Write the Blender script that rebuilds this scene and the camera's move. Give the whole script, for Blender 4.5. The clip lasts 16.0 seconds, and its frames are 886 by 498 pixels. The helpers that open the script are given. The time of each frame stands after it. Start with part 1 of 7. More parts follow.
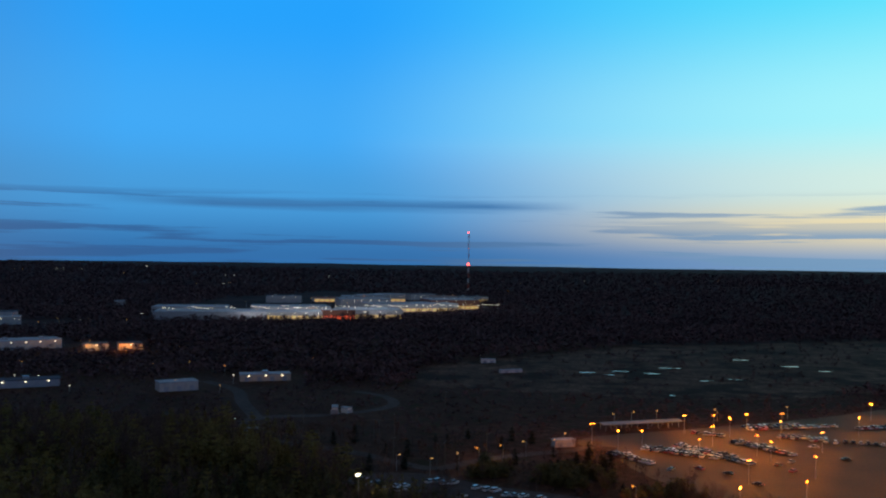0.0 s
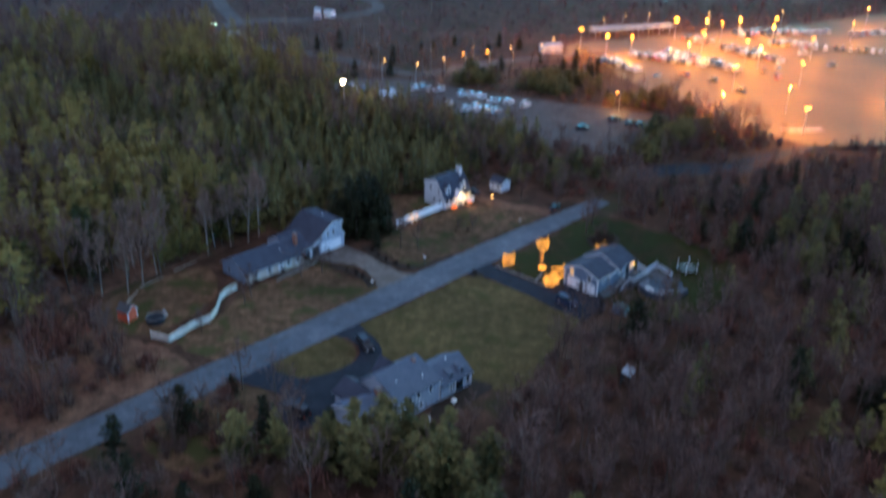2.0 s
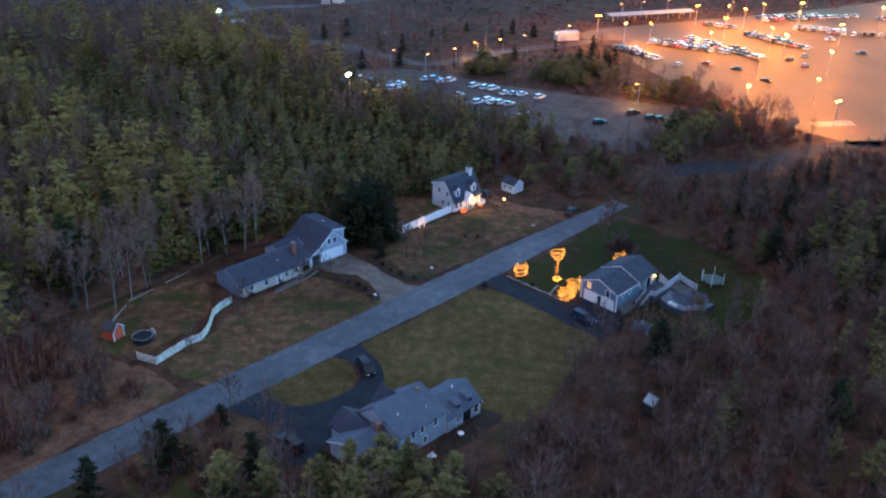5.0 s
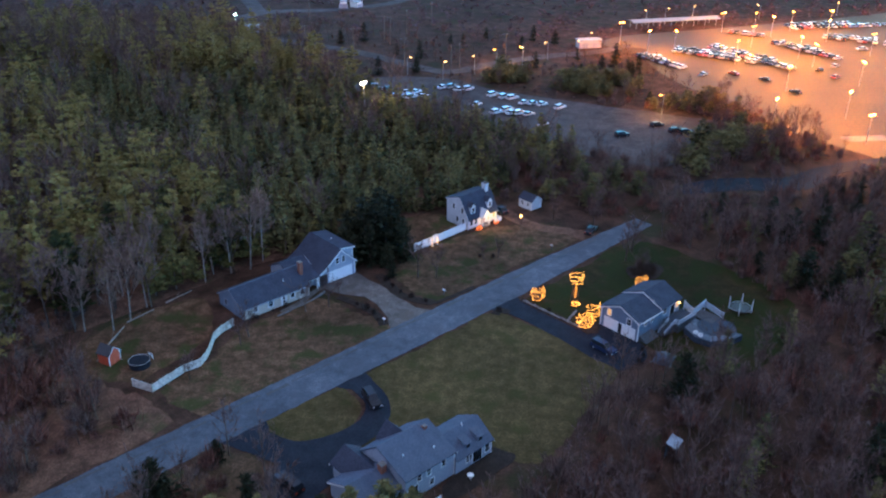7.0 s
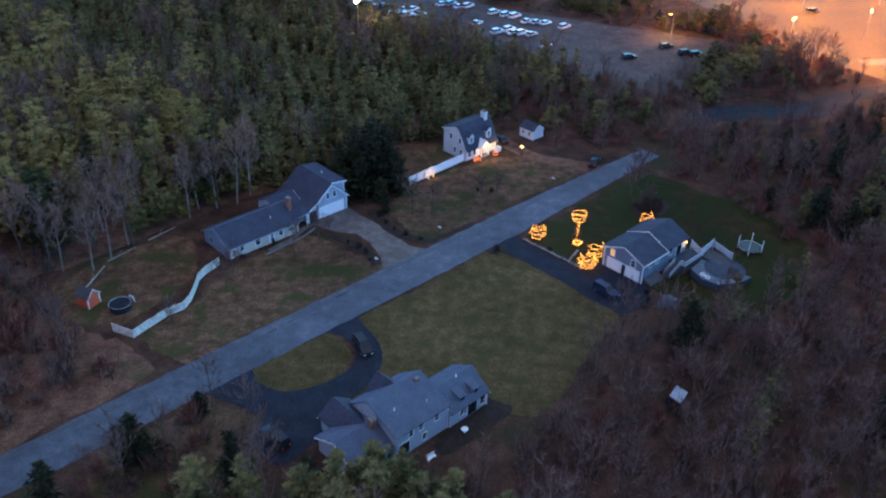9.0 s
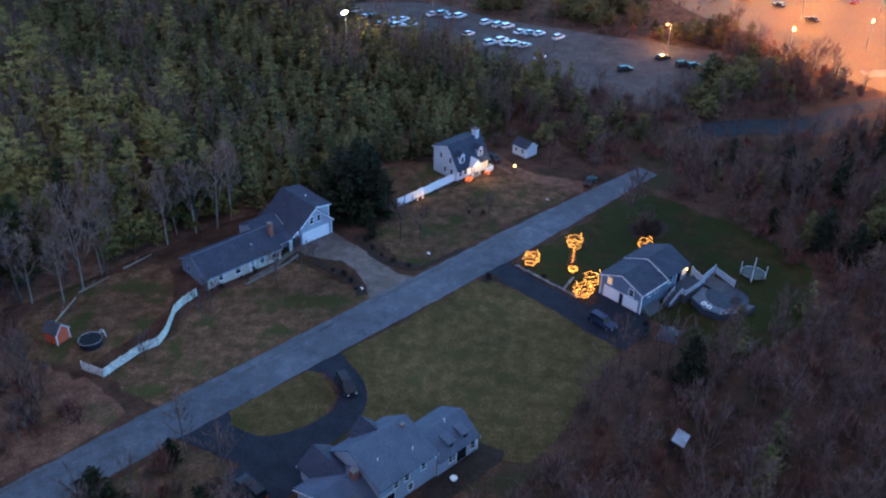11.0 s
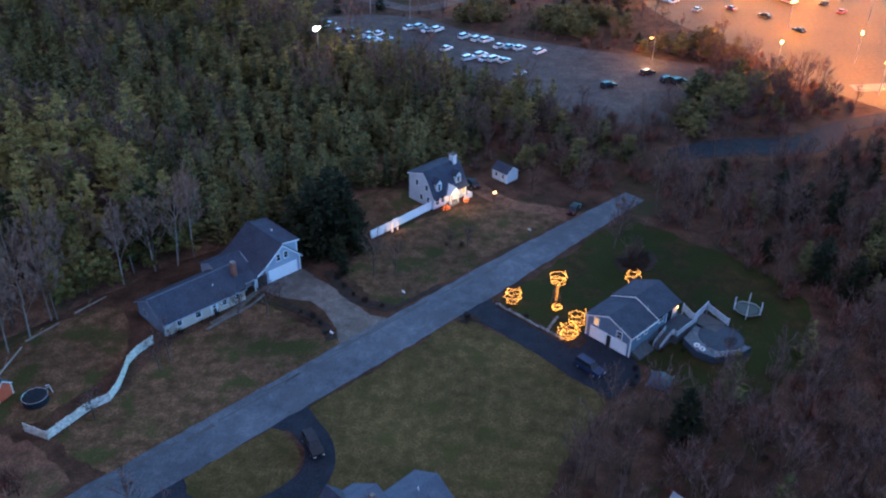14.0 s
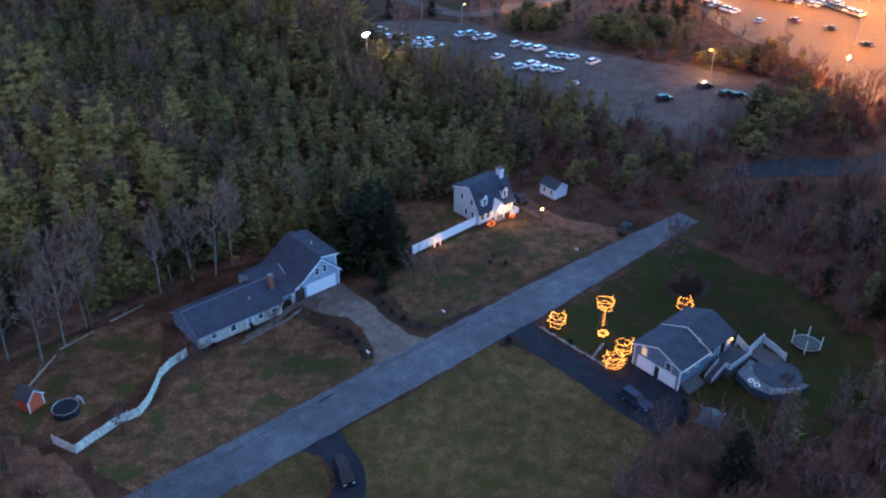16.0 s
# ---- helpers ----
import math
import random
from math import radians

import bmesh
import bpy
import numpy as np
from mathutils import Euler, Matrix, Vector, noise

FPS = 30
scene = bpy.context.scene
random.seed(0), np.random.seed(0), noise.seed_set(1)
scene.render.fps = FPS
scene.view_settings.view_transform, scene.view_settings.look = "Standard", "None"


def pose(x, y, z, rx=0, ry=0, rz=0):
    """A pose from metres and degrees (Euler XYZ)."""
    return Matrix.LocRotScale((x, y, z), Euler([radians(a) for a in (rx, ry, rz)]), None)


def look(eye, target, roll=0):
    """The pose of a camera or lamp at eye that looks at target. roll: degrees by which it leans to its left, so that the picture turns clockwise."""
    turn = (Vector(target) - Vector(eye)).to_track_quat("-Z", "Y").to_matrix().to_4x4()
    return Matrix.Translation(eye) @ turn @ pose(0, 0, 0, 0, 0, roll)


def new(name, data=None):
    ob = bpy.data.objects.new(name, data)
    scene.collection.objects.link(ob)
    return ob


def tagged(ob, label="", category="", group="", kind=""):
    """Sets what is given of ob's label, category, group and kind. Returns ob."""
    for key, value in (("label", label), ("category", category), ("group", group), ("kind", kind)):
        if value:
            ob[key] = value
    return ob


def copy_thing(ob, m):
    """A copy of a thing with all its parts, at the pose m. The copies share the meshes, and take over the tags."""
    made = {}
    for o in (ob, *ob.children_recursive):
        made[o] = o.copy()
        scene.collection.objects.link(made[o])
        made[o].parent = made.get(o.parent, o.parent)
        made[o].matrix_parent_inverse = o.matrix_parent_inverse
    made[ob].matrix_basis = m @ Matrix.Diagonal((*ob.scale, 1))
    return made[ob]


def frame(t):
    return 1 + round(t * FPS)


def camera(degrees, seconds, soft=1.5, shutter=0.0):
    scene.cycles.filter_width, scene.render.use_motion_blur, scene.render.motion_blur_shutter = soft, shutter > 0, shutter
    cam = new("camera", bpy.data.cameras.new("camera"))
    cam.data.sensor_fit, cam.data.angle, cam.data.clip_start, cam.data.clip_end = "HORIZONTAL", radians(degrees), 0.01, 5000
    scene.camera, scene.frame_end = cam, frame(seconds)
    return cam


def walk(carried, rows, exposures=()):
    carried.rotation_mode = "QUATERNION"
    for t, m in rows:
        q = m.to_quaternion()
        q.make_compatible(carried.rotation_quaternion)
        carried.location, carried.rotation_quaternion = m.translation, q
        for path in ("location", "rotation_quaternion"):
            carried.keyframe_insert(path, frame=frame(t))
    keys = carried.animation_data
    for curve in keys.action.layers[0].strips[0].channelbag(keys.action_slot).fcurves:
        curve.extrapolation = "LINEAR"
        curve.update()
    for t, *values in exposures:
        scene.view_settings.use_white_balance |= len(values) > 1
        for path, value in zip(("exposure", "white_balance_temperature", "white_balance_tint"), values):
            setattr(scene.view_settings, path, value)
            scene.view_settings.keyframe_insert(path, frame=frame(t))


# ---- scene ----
cam = camera(54.8, 16.0, soft=2.15, shutter=1.25)
# seconds, stops, kelvin, tint
EXPOSURES = [(0.0, -0.8, 6500, 10), (0.6, -0.75, 6500, 10), (1.0, -0.25, 6500, 10), (1.5, 1.05, 6500, 10), (2.0, 2.05, 6450, 10), (4.2, 2.07, 6300, 13), (8.0, 2.03, 5980, 16), (16.0, 2.0, 5780, 16)]
PATH = [
    (0, (-1.547, -15.853, 85.212), (-1.674, -13.858, 85.238), 0.8),
    (0.04, (-1.53, -15.758, 85.214), (-1.657, -13.763, 85.24), 0.8),
    (0.1, (-1.505, -15.616, 85.218), (-1.631, -13.622, 85.232), 0.8),
    (0.2, (-1.464, -15.38, 85.224), (-1.587, -13.385, 85.215), 0.8),
    (0.3, (-1.422, -15.143, 85.231), (-1.541, -13.149, 85.185), 0.8),
    (0.4, (-1.381, -14.907, 85.237), (-1.495, -12.913, 85.153), 0.8),
    (0.5, (-1.339, -14.67, 85.243), (-1.448, -12.677, 85.108), 0.8),
    (0.7, (-1.276, -14.181, 85.253), (-1.376, -12.203, 85.009), 0.92),
    (1, (-1.181, -13.448, 85.268), (-1.269, -11.492, 84.861), 1.1),
    (1.2, (-1.132, -12.896, 85.275), (-1.218, -10.964, 84.778), 1.06),
    (1.5, (-1.059, -12.067, 85.285), (-1.141, -10.175, 84.644), 1),
    (2, (-0.984, -10.27, 85.354), (-1.06, -8.465, 84.496), 1.1),
    (2.1, (-0.968, -9.852, 85.369), (-1.043, -8.058, 84.489), 1.1),
    (2.2, (-0.952, -9.435, 85.385), (-1.027, -7.646, 84.492), 1.1),
    (2.3, (-0.937, -9.017, 85.4), (-1.011, -7.232, 84.501), 1.1),
    (2.5, (-0.905, -8.182, 85.431), (-0.979, -6.398, 84.529), 1.1),
    (3, (-0.841, -5.999, 85.509), (-0.907, -4.216, 84.606), 1.2),
    (3.5, (-0.727, -3.761, 85.565), (-0.796, -1.977, 84.664), 1.1),
    (4, (-0.628, -1.478, 85.591), (-0.703, 0.307, 84.692), 0.9),
    (6.5, (-0.069, 10.026, 85.555), (-0.22, 11.809, 84.66), 0.8),
    (7, (0.062, 12.317, 85.51), (-0.089, 14.1, 84.616), 0.8),
    (7.5, (0.16, 14.682, 85.448), (0.007, 16.465, 84.553), 0.8),
    (7.6, (0.169, 15.177, 85.438), (0.016, 16.957, 84.537), 0.82),
    (7.8, (0.187, 16.167, 85.417), (0.036, 17.934, 84.492), 0.88),
    (8, (0.205, 17.157, 85.397), (0.056, 18.901, 84.429), 1),
    (8.2, (0.207, 18.047, 85.372), (0.06, 19.767, 84.362), 0.95),
    (8.4, (0.209, 18.937, 85.347), (0.064, 20.634, 84.299), 0.91),
    (8.5, (0.21, 19.382, 85.334), (0.066, 21.074, 84.278), 0.9),
    (9, (0.235, 21.486, 85.303), (0.093, 23.172, 84.236), 1),
    (11.5, (0.805, 32.31, 85.308), (0.673, 34.001, 84.248), 0.9),
    (12, (0.945, 34.511, 85.311), (0.801, 36.202, 84.253), 0.9),
    (12.5, (1.06, 36.552, 85.324), (0.912, 38.243, 84.267), 0.8),
    (13, (1.135, 38.304, 85.347), (0.988, 39.995, 84.289), 0.8),
    (13.5, (1.195, 39.922, 85.349), (1.064, 41.616, 84.293), 0.8),
    (14, (1.285, 41.579, 85.345), (1.188, 43.274, 84.289), 0.9),
    (14.2, (1.324, 42.281, 85.315), (1.214, 43.975, 84.26), 0.88),
    (14.4, (1.363, 42.984, 85.286), (1.207, 44.674, 84.231), 0.83),
    (14.5, (1.383, 43.335, 85.271), (1.203, 45.024, 84.217), 0.8),
    (14.6, (1.398, 43.64, 85.257), (1.199, 45.328, 84.203), 0.75),
    (14.8, (1.428, 44.25, 85.23), (1.213, 45.936, 84.176), 0.71),
    (15, (1.458, 44.86, 85.202), (1.24, 46.546, 84.148), 0.7),
    (15.5, (1.48, 46.171, 85.143), (1.265, 47.857, 84.089), 0.7),
    (16, (1.44, 47.356, 85.106), (1.234, 49.043, 84.052), 0.8),
]
walk(cam, [(t, look(eye, target, roll)) for t, eye, target, roll in PATH],
     exposures=EXPOSURES)

# ---- world: dusk sky, the sun just set ahead and to the right ----
SUNSET = Vector((math.sin(radians(42)), math.cos(radians(42)), 0.0))
world = bpy.data.worlds.new("dusk_sky")
scene.world = world
world.use_nodes = True
wn, wl = world.node_tree.nodes, world.node_tree.links
wn.clear()


def wnode(kind, **props):
    n = wn.new(kind)
    for k, v in props.items():
        if k == "operation":
            n.operation = v
        elif k == "data_type":
            n.data_type = v
    return n


def wmath(op, a, b=None, clamp=False):
    n = wn.new("ShaderNodeMath")
    n.operation, n.use_clamp = op, clamp
    for i, s in enumerate((a, b)):
        if s is None:
            continue
        if isinstance(s, (int, float)):
            n.inputs[i].default_value = s
        else:
            wl.new(s, n.inputs[i])
    return n.outputs[0]


def wramp(fac, stops):
    n = wn.new("ShaderNodeValToRGB")
    n.color_ramp.interpolation = "EASE"
    e = n.color_ramp.elements
    while len(e) < len(stops):
        e.new(0.5)
    for el, (p, c) in zip(e, stops):
        el.position, el.color = p, (*c, 1)
    wl.new(fac, n.inputs[0])
    return n.outputs[0]


def wmix(fac, a, b, mode="MIX"):
    n = wn.new("ShaderNodeMixRGB")
    n.blend_type = mode
    for i, s in enumerate((fac, a, b)):
        if isinstance(s, (int, float)):
            n.inputs[i].default_value = s
        elif isinstance(s, tuple):
            n.inputs[i].default_value = (*s, 1)
        else:
            wl.new(s, n.inputs[i])
    return n.outputs[0]


wcoord = wn.new("ShaderNodeTexCoord").outputs["Generated"]
wsep = wn.new("ShaderNodeSeparateXYZ")
wl.new(wcoord, wsep.inputs[0])
wz = wmath("MAXIMUM", wsep.outputs[2], 0.0)
wdot = wn.new("ShaderNodeVectorMath")
wdot.operation = "DOT_PRODUCT"
wl.new(wcoord, wdot.inputs[0])
wdot.inputs[1].default_value = SUNSET
toward = wdot.outputs["Value"]
away_sky = wramp(wz, [(0.0, (0.035, 0.165, 0.42)), (0.07, (0.065, 0.34, 0.73)), (0.15, (0.055, 0.41, 0.95)), (0.28, (0.02, 0.37, 1.0)), (0.5, (0.085, 0.095, 0.15)), (1.0, (0.100, 0.108, 0.145))])
glow_sky = wramp(wz, [(0.0, (0.26, 0.40, 0.60)), (0.04, (0.98, 0.80, 0.42)), (0.085, (0.74, 0.92, 0.80)), (0.16, (0.42, 0.97, 1.0)), (0.30, (0.11, 0.82, 1.0)), (0.5, (0.105, 0.125, 0.16)), (1.0, (0.100, 0.108, 0.145))])
glow_fac = wn.new("ShaderNodeMapRange")
glow_fac.interpolation_type = "SMOOTHSTEP"
glow_fac.inputs[1].default_value, glow_fac.inputs[2].default_value = 0.58, 1.02
wl.new(toward, glow_fac.inputs[0])
sky = wmix(wmath("POWER", glow_fac.outputs[0], wmath("MAXIMUM", wmath("SUBTRACT", 2.1, wmath("MULTIPLY", wz, 9.0)), 0.9)), away_sky, glow_sky)
# long flat cloud banks low over the horizon
cmap = wn.new("ShaderNodeMapping")
cmap.inputs["Scale"].default_value = (2.6, 2.6, 75.0)
cmap.inputs["Location"].default_value = (0.35, 0.0, 0.2)
wl.new(wcoord, cmap.inputs[0])
cn = wn.new("ShaderNodeTexNoise")
cn.inputs["Scale"].default_value, cn.inputs["Detail"].default_value, cn.inputs["Roughness"].default_value = 1.0, 5, 0.55
wl.new(cmap.outputs[0], cn.inputs["Vector"])
cfac = wn.new("ShaderNodeMapRange")
cfac.inputs[1].default_value, cfac.inputs[2].default_value = 0.50, 0.555
wl.new(cn.outputs[0], cfac.inputs[0])
cband = wramp(wz, [(0.0, (0.9, 0.9, 0.9)), (0.03, (0.85, 0.85, 0.85)), (0.042, (0.35, 0.35, 0.35)), (0.06, (0.8, 0.8, 0.8)), (0.08, (0.0, 0.0, 0.0)), (1.0, (0.0, 0.0, 0.0))])
cloud_col = wmix(glow_fac.outputs[0], (0.035, 0.12, 0.31), (0.20, 0.36, 0.55))
sky = wmix(wmath("MULTIPLY", cfac.outputs[0], cband), sky, cloud_col)
# one long thin bank above them
waz = wmath("ARCTAN2", wsep.outputs[0], wsep.outputs[1])
bank_z = wmath("ABSOLUTE", wmath("SUBTRACT", wsep.outputs[2], wmath("ADD", 0.055, wmath("MULTIPLY", cn.outputs[0], 0.018))))
bank = wmath("SUBTRACT", 1.0, wmath("DIVIDE", bank_z, 0.008), True)
bank = wmath("MULTIPLY", bank, wmath("MULTIPLY", wmath("ADD", waz, 0.47), 7.0, True))
bank = wmath("MULTIPLY", bank, wmath("MULTIPLY", wmath("SUBTRACT", 0.10, waz), 9.0, True))
sky = wmix(wmath("MULTIPLY", bank, 0.9, True), sky, (0.045, 0.17, 0.40))
# the side away from the sunset is darker
back = wn.new("ShaderNodeMapRange")
back.inputs[1].default_value, back.inputs[2].default_value, back.inputs[3].default_value, back.inputs[4].default_value = -0.2, 0.40, 0.0, 1.0
wl.new(toward, back.inputs[0])
rear_sky = wramp(wz, [(0.0, (0.118, 0.158, 0.265)), (0.12, (0.108, 0.158, 0.285)), (0.4, (0.092, 0.122, 0.195)), (1.0, (0.098, 0.108, 0.148))])
sky = wmix(back.outputs[0], rear_sky, sky)
wbg = wn.new("ShaderNodeBackground")
wl.new(sky, wbg.inputs[0])
wbg.inputs[1].default_value = 1.7
wo = wn.new("ShaderNodeOutputWorld")
wl.new(wbg.outputs[0], wo.inputs[0])

# ---- plan: u runs along the street, v away from it to the garage side ----
ORIGIN, ANGLE = Vector((-14.0, 146.0, 0.0)), 48.08
PLAN = Matrix.Translation(ORIGIN) @ pose(0, 0, 0, 0, 0, ANGLE)


def P(u, v, z=0.0):
    return PLAN @ Vector((u, v, z))


def at_plan(u, v, z=0.0, turn=0.0):
    return PLAN @ pose(u, v, z, 0, 0, turn)


# ---- materials ----
def material(name, dark, light, scale=1.0, rough=0.85, bump=0.0, fine=8.0, metal=0.0, island=False, objrand=0.0, stain=0.35, emit=None, coat=0.0, isl=0.35, spec=0.5):
    m = bpy.data.materials.new(name)
    m.use_nodes = True
    n, l = m.node_tree.nodes, m.node_tree.links
    b = n["Principled BSDF"]
    tc = n.new("ShaderNodeNewGeometry")
    a, c = n.new("ShaderNodeTexNoise"), n.new("ShaderNodeTexNoise")
    for t, s in ((a, scale), (c, scale * fine)):
        t.inputs["Scale"].default_value, t.inputs["Detail"].default_value = s, 4
        l.new(tc.outputs["Position"], t.inputs["Vector"])
    mix = n.new("ShaderNodeMath")
    mix.operation = "MULTIPLY_ADD"
    l.new(c.outputs[0], mix.inputs[0])
    mix.inputs[1].default_value = 1 - stain
    sc_ = n.new("ShaderNodeMath")
    sc_.operation = "MULTIPLY"
    l.new(a.outputs[0], sc_.inputs[0])
    sc_.inputs[1].default_value = stain
    l.new(sc_.outputs[0], mix.inputs[2])
    val = mix.outputs[0]
    if island:
        ad = n.new("ShaderNodeMath")
        ad.operation = "MULTIPLY_ADD"
        l.new(tc.outputs["Random Per Island"], ad.inputs[0])
        ad.inputs[1].default_value = isl
        sub = n.new("ShaderNodeMath")
        sub.operation = "SUBTRACT"
        l.new(val, sub.inputs[0])
        sub.inputs[1].default_value = isl / 2
        l.new(sub.outputs[0], ad.inputs[2])
        val = ad.outputs[0]
    if objrand:
        oi = n.new("ShaderNodeObjectInfo")
        ad = n.new("ShaderNodeMath")
        ad.operation = "MULTIPLY_ADD"
        l.new(oi.outputs["Random"], ad.inputs[0])
        ad.inputs[1].default_value = objrand
        sub = n.new("ShaderNodeMath")
        sub.operation = "SUBTRACT"
        l.new(val, sub.inputs[0])
        sub.inputs[1].default_value = objrand / 2
        l.new(sub.outputs[0], ad.inputs[2])
        val = ad.outputs[0]
    r = n.new("ShaderNodeValToRGB")
    r.color_ramp.elements[0].position, r.color_ramp.elements[1].position = 0.36, 0.63
    r.color_ramp.elements[0].color, r.color_ramp.elements[1].color = (*dark, 1), (*light, 1)
    l.new(val, r.inputs[0])
    l.new(r.outputs[0], b.inputs["Base Color"])
    b.inputs["Roughness"].default_value, b.inputs["Metallic"].default_value = rough, metal
    b.inputs["Coat Weight"].default_value = coat
    b.inputs["Specular IOR Level"].default_value = 0.08 if rough >= 0.8 else spec
    if bump:
        bp = n.new("ShaderNodeBump")
        bp.inputs["Strength"].default_value, bp.inputs["Distance"].default_value = 1.0, bump
        l.new(c.outputs[0], bp.inputs["Height"])
        l.new(bp.outputs[0], b.inputs["Normal"])
    if emit:
        b.inputs["Emission Color"].default_value, b.inputs["Emission Strength"].default_value = (*emit[:3], 1), emit[3]
    return m


def mottled(name, dark, light, tint, patch_size=9.0, cover=0.5, fine=3.0):
    """Rough ground: dark and light litter, with drifting patches of a second growth and a fine speckle."""
    m = bpy.data.materials.new(name)
    m.use_nodes = True
    n, l = m.node_tree.nodes, m.node_tree.links
    b = n["Principled BSDF"]
    at = n.new("ShaderNodeNewGeometry").outputs["Position"]

    def grain(size, detail, lo, hi, rough=0.6):
        t = n.new("ShaderNodeTexNoise")
        t.inputs["Scale"].default_value, t.inputs["Detail"].default_value, t.inputs["Roughness"].default_value = 1 / size, detail, rough
        l.new(at, t.inputs["Vector"])
        r = n.new("ShaderNodeMapRange")
        r.inputs[1].default_value, r.inputs[2].default_value = lo, hi
        l.new(t.outputs[0], r.inputs[0])
        return r.outputs[0], t.outputs[0]

    def blend(fac, a, c):
        x = n.new("ShaderNodeMixRGB")
        l.new(fac, x.inputs[0])
        for i, v in ((1, a), (2, c)):
            if isinstance(v, tuple):
                x.inputs[i].default_value = (*v, 1)
            else:
                l.new(v, x.inputs[i])
        return x.outputs[0]

    litter, _ = grain(patch_size * 0.35, 6, 0.36, 0.64, 0.7)
    growth, _ = grain(patch_size, 5, 0.62 - 0.25 * cover, 0.72 - 0.25 * cover, 0.62)
    speck, raw = grain(1 / fine, 4, 0.30, 0.60)
    wide, _ = grain(patch_size * 3.2, 3, 0.34, 0.66)
    c = blend(litter, dark, light)
    c = blend(growth, c, tint)
    c = blend(speck, tuple(0.75 * (a + g) / 2 for a, g in zip(dark, tint)), c)
    low = n.new("ShaderNodeMixRGB")
    low.blend_type = "MULTIPLY"
    low.inputs[0].default_value = 0.55
    l.new(c, low.inputs[1])
    l.new(blend(wide, (0.45, 0.45, 0.45), (1.25, 1.2, 1.15)), low.inputs[2])
    l.new(low.outputs[0], b.inputs["Base Color"])
    b.inputs["Roughness"].default_value, b.inputs["Specular IOR Level"].default_value = 0.95, 0.05
    bp = n.new("ShaderNodeBump")
    bp.inputs["Strength"].default_value, bp.inputs["Distance"].default_value = 1.0, 0.06
    l.new(raw, bp.inputs["Height"])
    l.new(bp.outputs[0], b.inputs["Normal"])
    return m


M = {}
M["forest_floor"] = mottled("forest_floor", (0.031, 0.017, 0.013), (0.123, 0.063, 0.045), (0.043, 0.039, 0.019), 14.0, 0.3)
M["lawn"] = mottled("winter_lawn", (0.054, 0.040, 0.016), (0.134, 0.093, 0.041), (0.058, 0.052, 0.018), 6.0, 0.35)
M["lawn_green"] = mottled("green_lawn", (0.026, 0.019, 0.009), (0.060, 0.043, 0.018), (0.026, 0.033, 0.009), 7.0, 0.75)
M["litter"] = mottled("russet_leaf_litter", (0.076, 0.040, 0.029), (0.240, 0.124, 0.085), (0.083, 0.067, 0.033), 8.0, 0.25)
M["yard"] = mottled("leafy_yard", (0.054, 0.030, 0.017), (0.192, 0.106, 0.068), (0.051, 0.055, 0.020), 6.5, 0.45)
M["asphalt"] = mottled("worn_asphalt", (0.069, 0.083, 0.105), (0.135, 0.155, 0.188), (0.086, 0.097, 0.119), 7.0, 0.4, 5.0)
M["tar"] = material("fresh_tar", (0.020, 0.020, 0.024), (0.045, 0.045, 0.05), 0.6, 0.6, 0.004, 10)
M["drive_dark"] = material("dark_driveway", (0.009, 0.011, 0.017), (0.026, 0.029, 0.039), 0.4, 0.85, 0.004, 10)
M["drive_light"] = mottled("light_driveway", (0.084, 0.076, 0.071), (0.190, 0.173, 0.164), (0.125, 0.106, 0.095), 5.0, 0.4, 4.0)
M["gravel_lot"] = mottled("gravel_lot", (0.062, 0.054, 0.054), (0.125, 0.108, 0.108), (0.090, 0.074, 0.068), 12.0, 0.4, 1.2)
M["big_lot"] = material("parking_asphalt", (0.040, 0.029, 0.013), (0.076, 0.056, 0.022), 0.04, 0.75, 0.004, 25, spec=0.2)
M["mulch"] = material("dark_mulch", (0.016, 0.012, 0.010), (0.045, 0.032, 0.026), 0.8, 0.95, 0.03)
M["bark"] = material("bark", (0.040, 0.029, 0.022), (0.12, 0.086, 0.066), 0.9, 0.95, 0.02, objrand=0.2)
M["pale_bark"] = material("pale_bark", (0.13, 0.10, 0.08), (0.30, 0.24, 0.20), 0.9, 0.9, 0.02, objrand=0.2)
M["twigs"] = material("bare_twigs", (0.050, 0.031, 0.027), (0.188, 0.117, 0.098), 0.10, 0.95, 0.0, 10, island=True)
M["pale_twigs"] = material("pale_twigs", (0.094, 0.059, 0.044), (0.276, 0.182, 0.138), 0.12, 0.95, 0.0, 10, island=True)
M["edge_twigs"] = material("edge_twigs", (0.083, 0.050, 0.041), (0.252, 0.157, 0.131), 0.10, 0.95, 0.0, 10, island=True)
M["red_twigs"] = material("russet_twigs", (0.079, 0.033, 0.026), (0.224, 0.101, 0.074), 0.10, 0.95, 0.0, 10, island=True)
M["pine"] = material("pine_needles", (0.024, 0.029, 0.009), (0.229, 0.175, 0.056), 0.09, 0.8, 0.0, 7, island=True, objrand=0.34, stain=0.6, isl=0.16)
M["pine_dark"] = material("dark_needles", (0.006, 0.008, 0.004), (0.029, 0.030, 0.014), 0.12, 0.8, 0.0, 9, island=True, objrand=0.2, isl=0.16)
M["far_wood"] = mottled("far_woodland", (0.034, 0.020, 0.021), (0.071, 0.042, 0.043), (0.027, 0.024, 0.024), 60.0, 0.45, 0.2)
M["shingle"] = material("roof_shingles", (0.026, 0.032, 0.047), (0.057, 0.065, 0.090), 0.5, 0.85, 0.01, 10)
M["shingle_light"] = material("weathered_shingles", (0.056, 0.070, 0.098), (0.098, 0.116, 0.152), 0.5, 0.85, 0.01, 10)
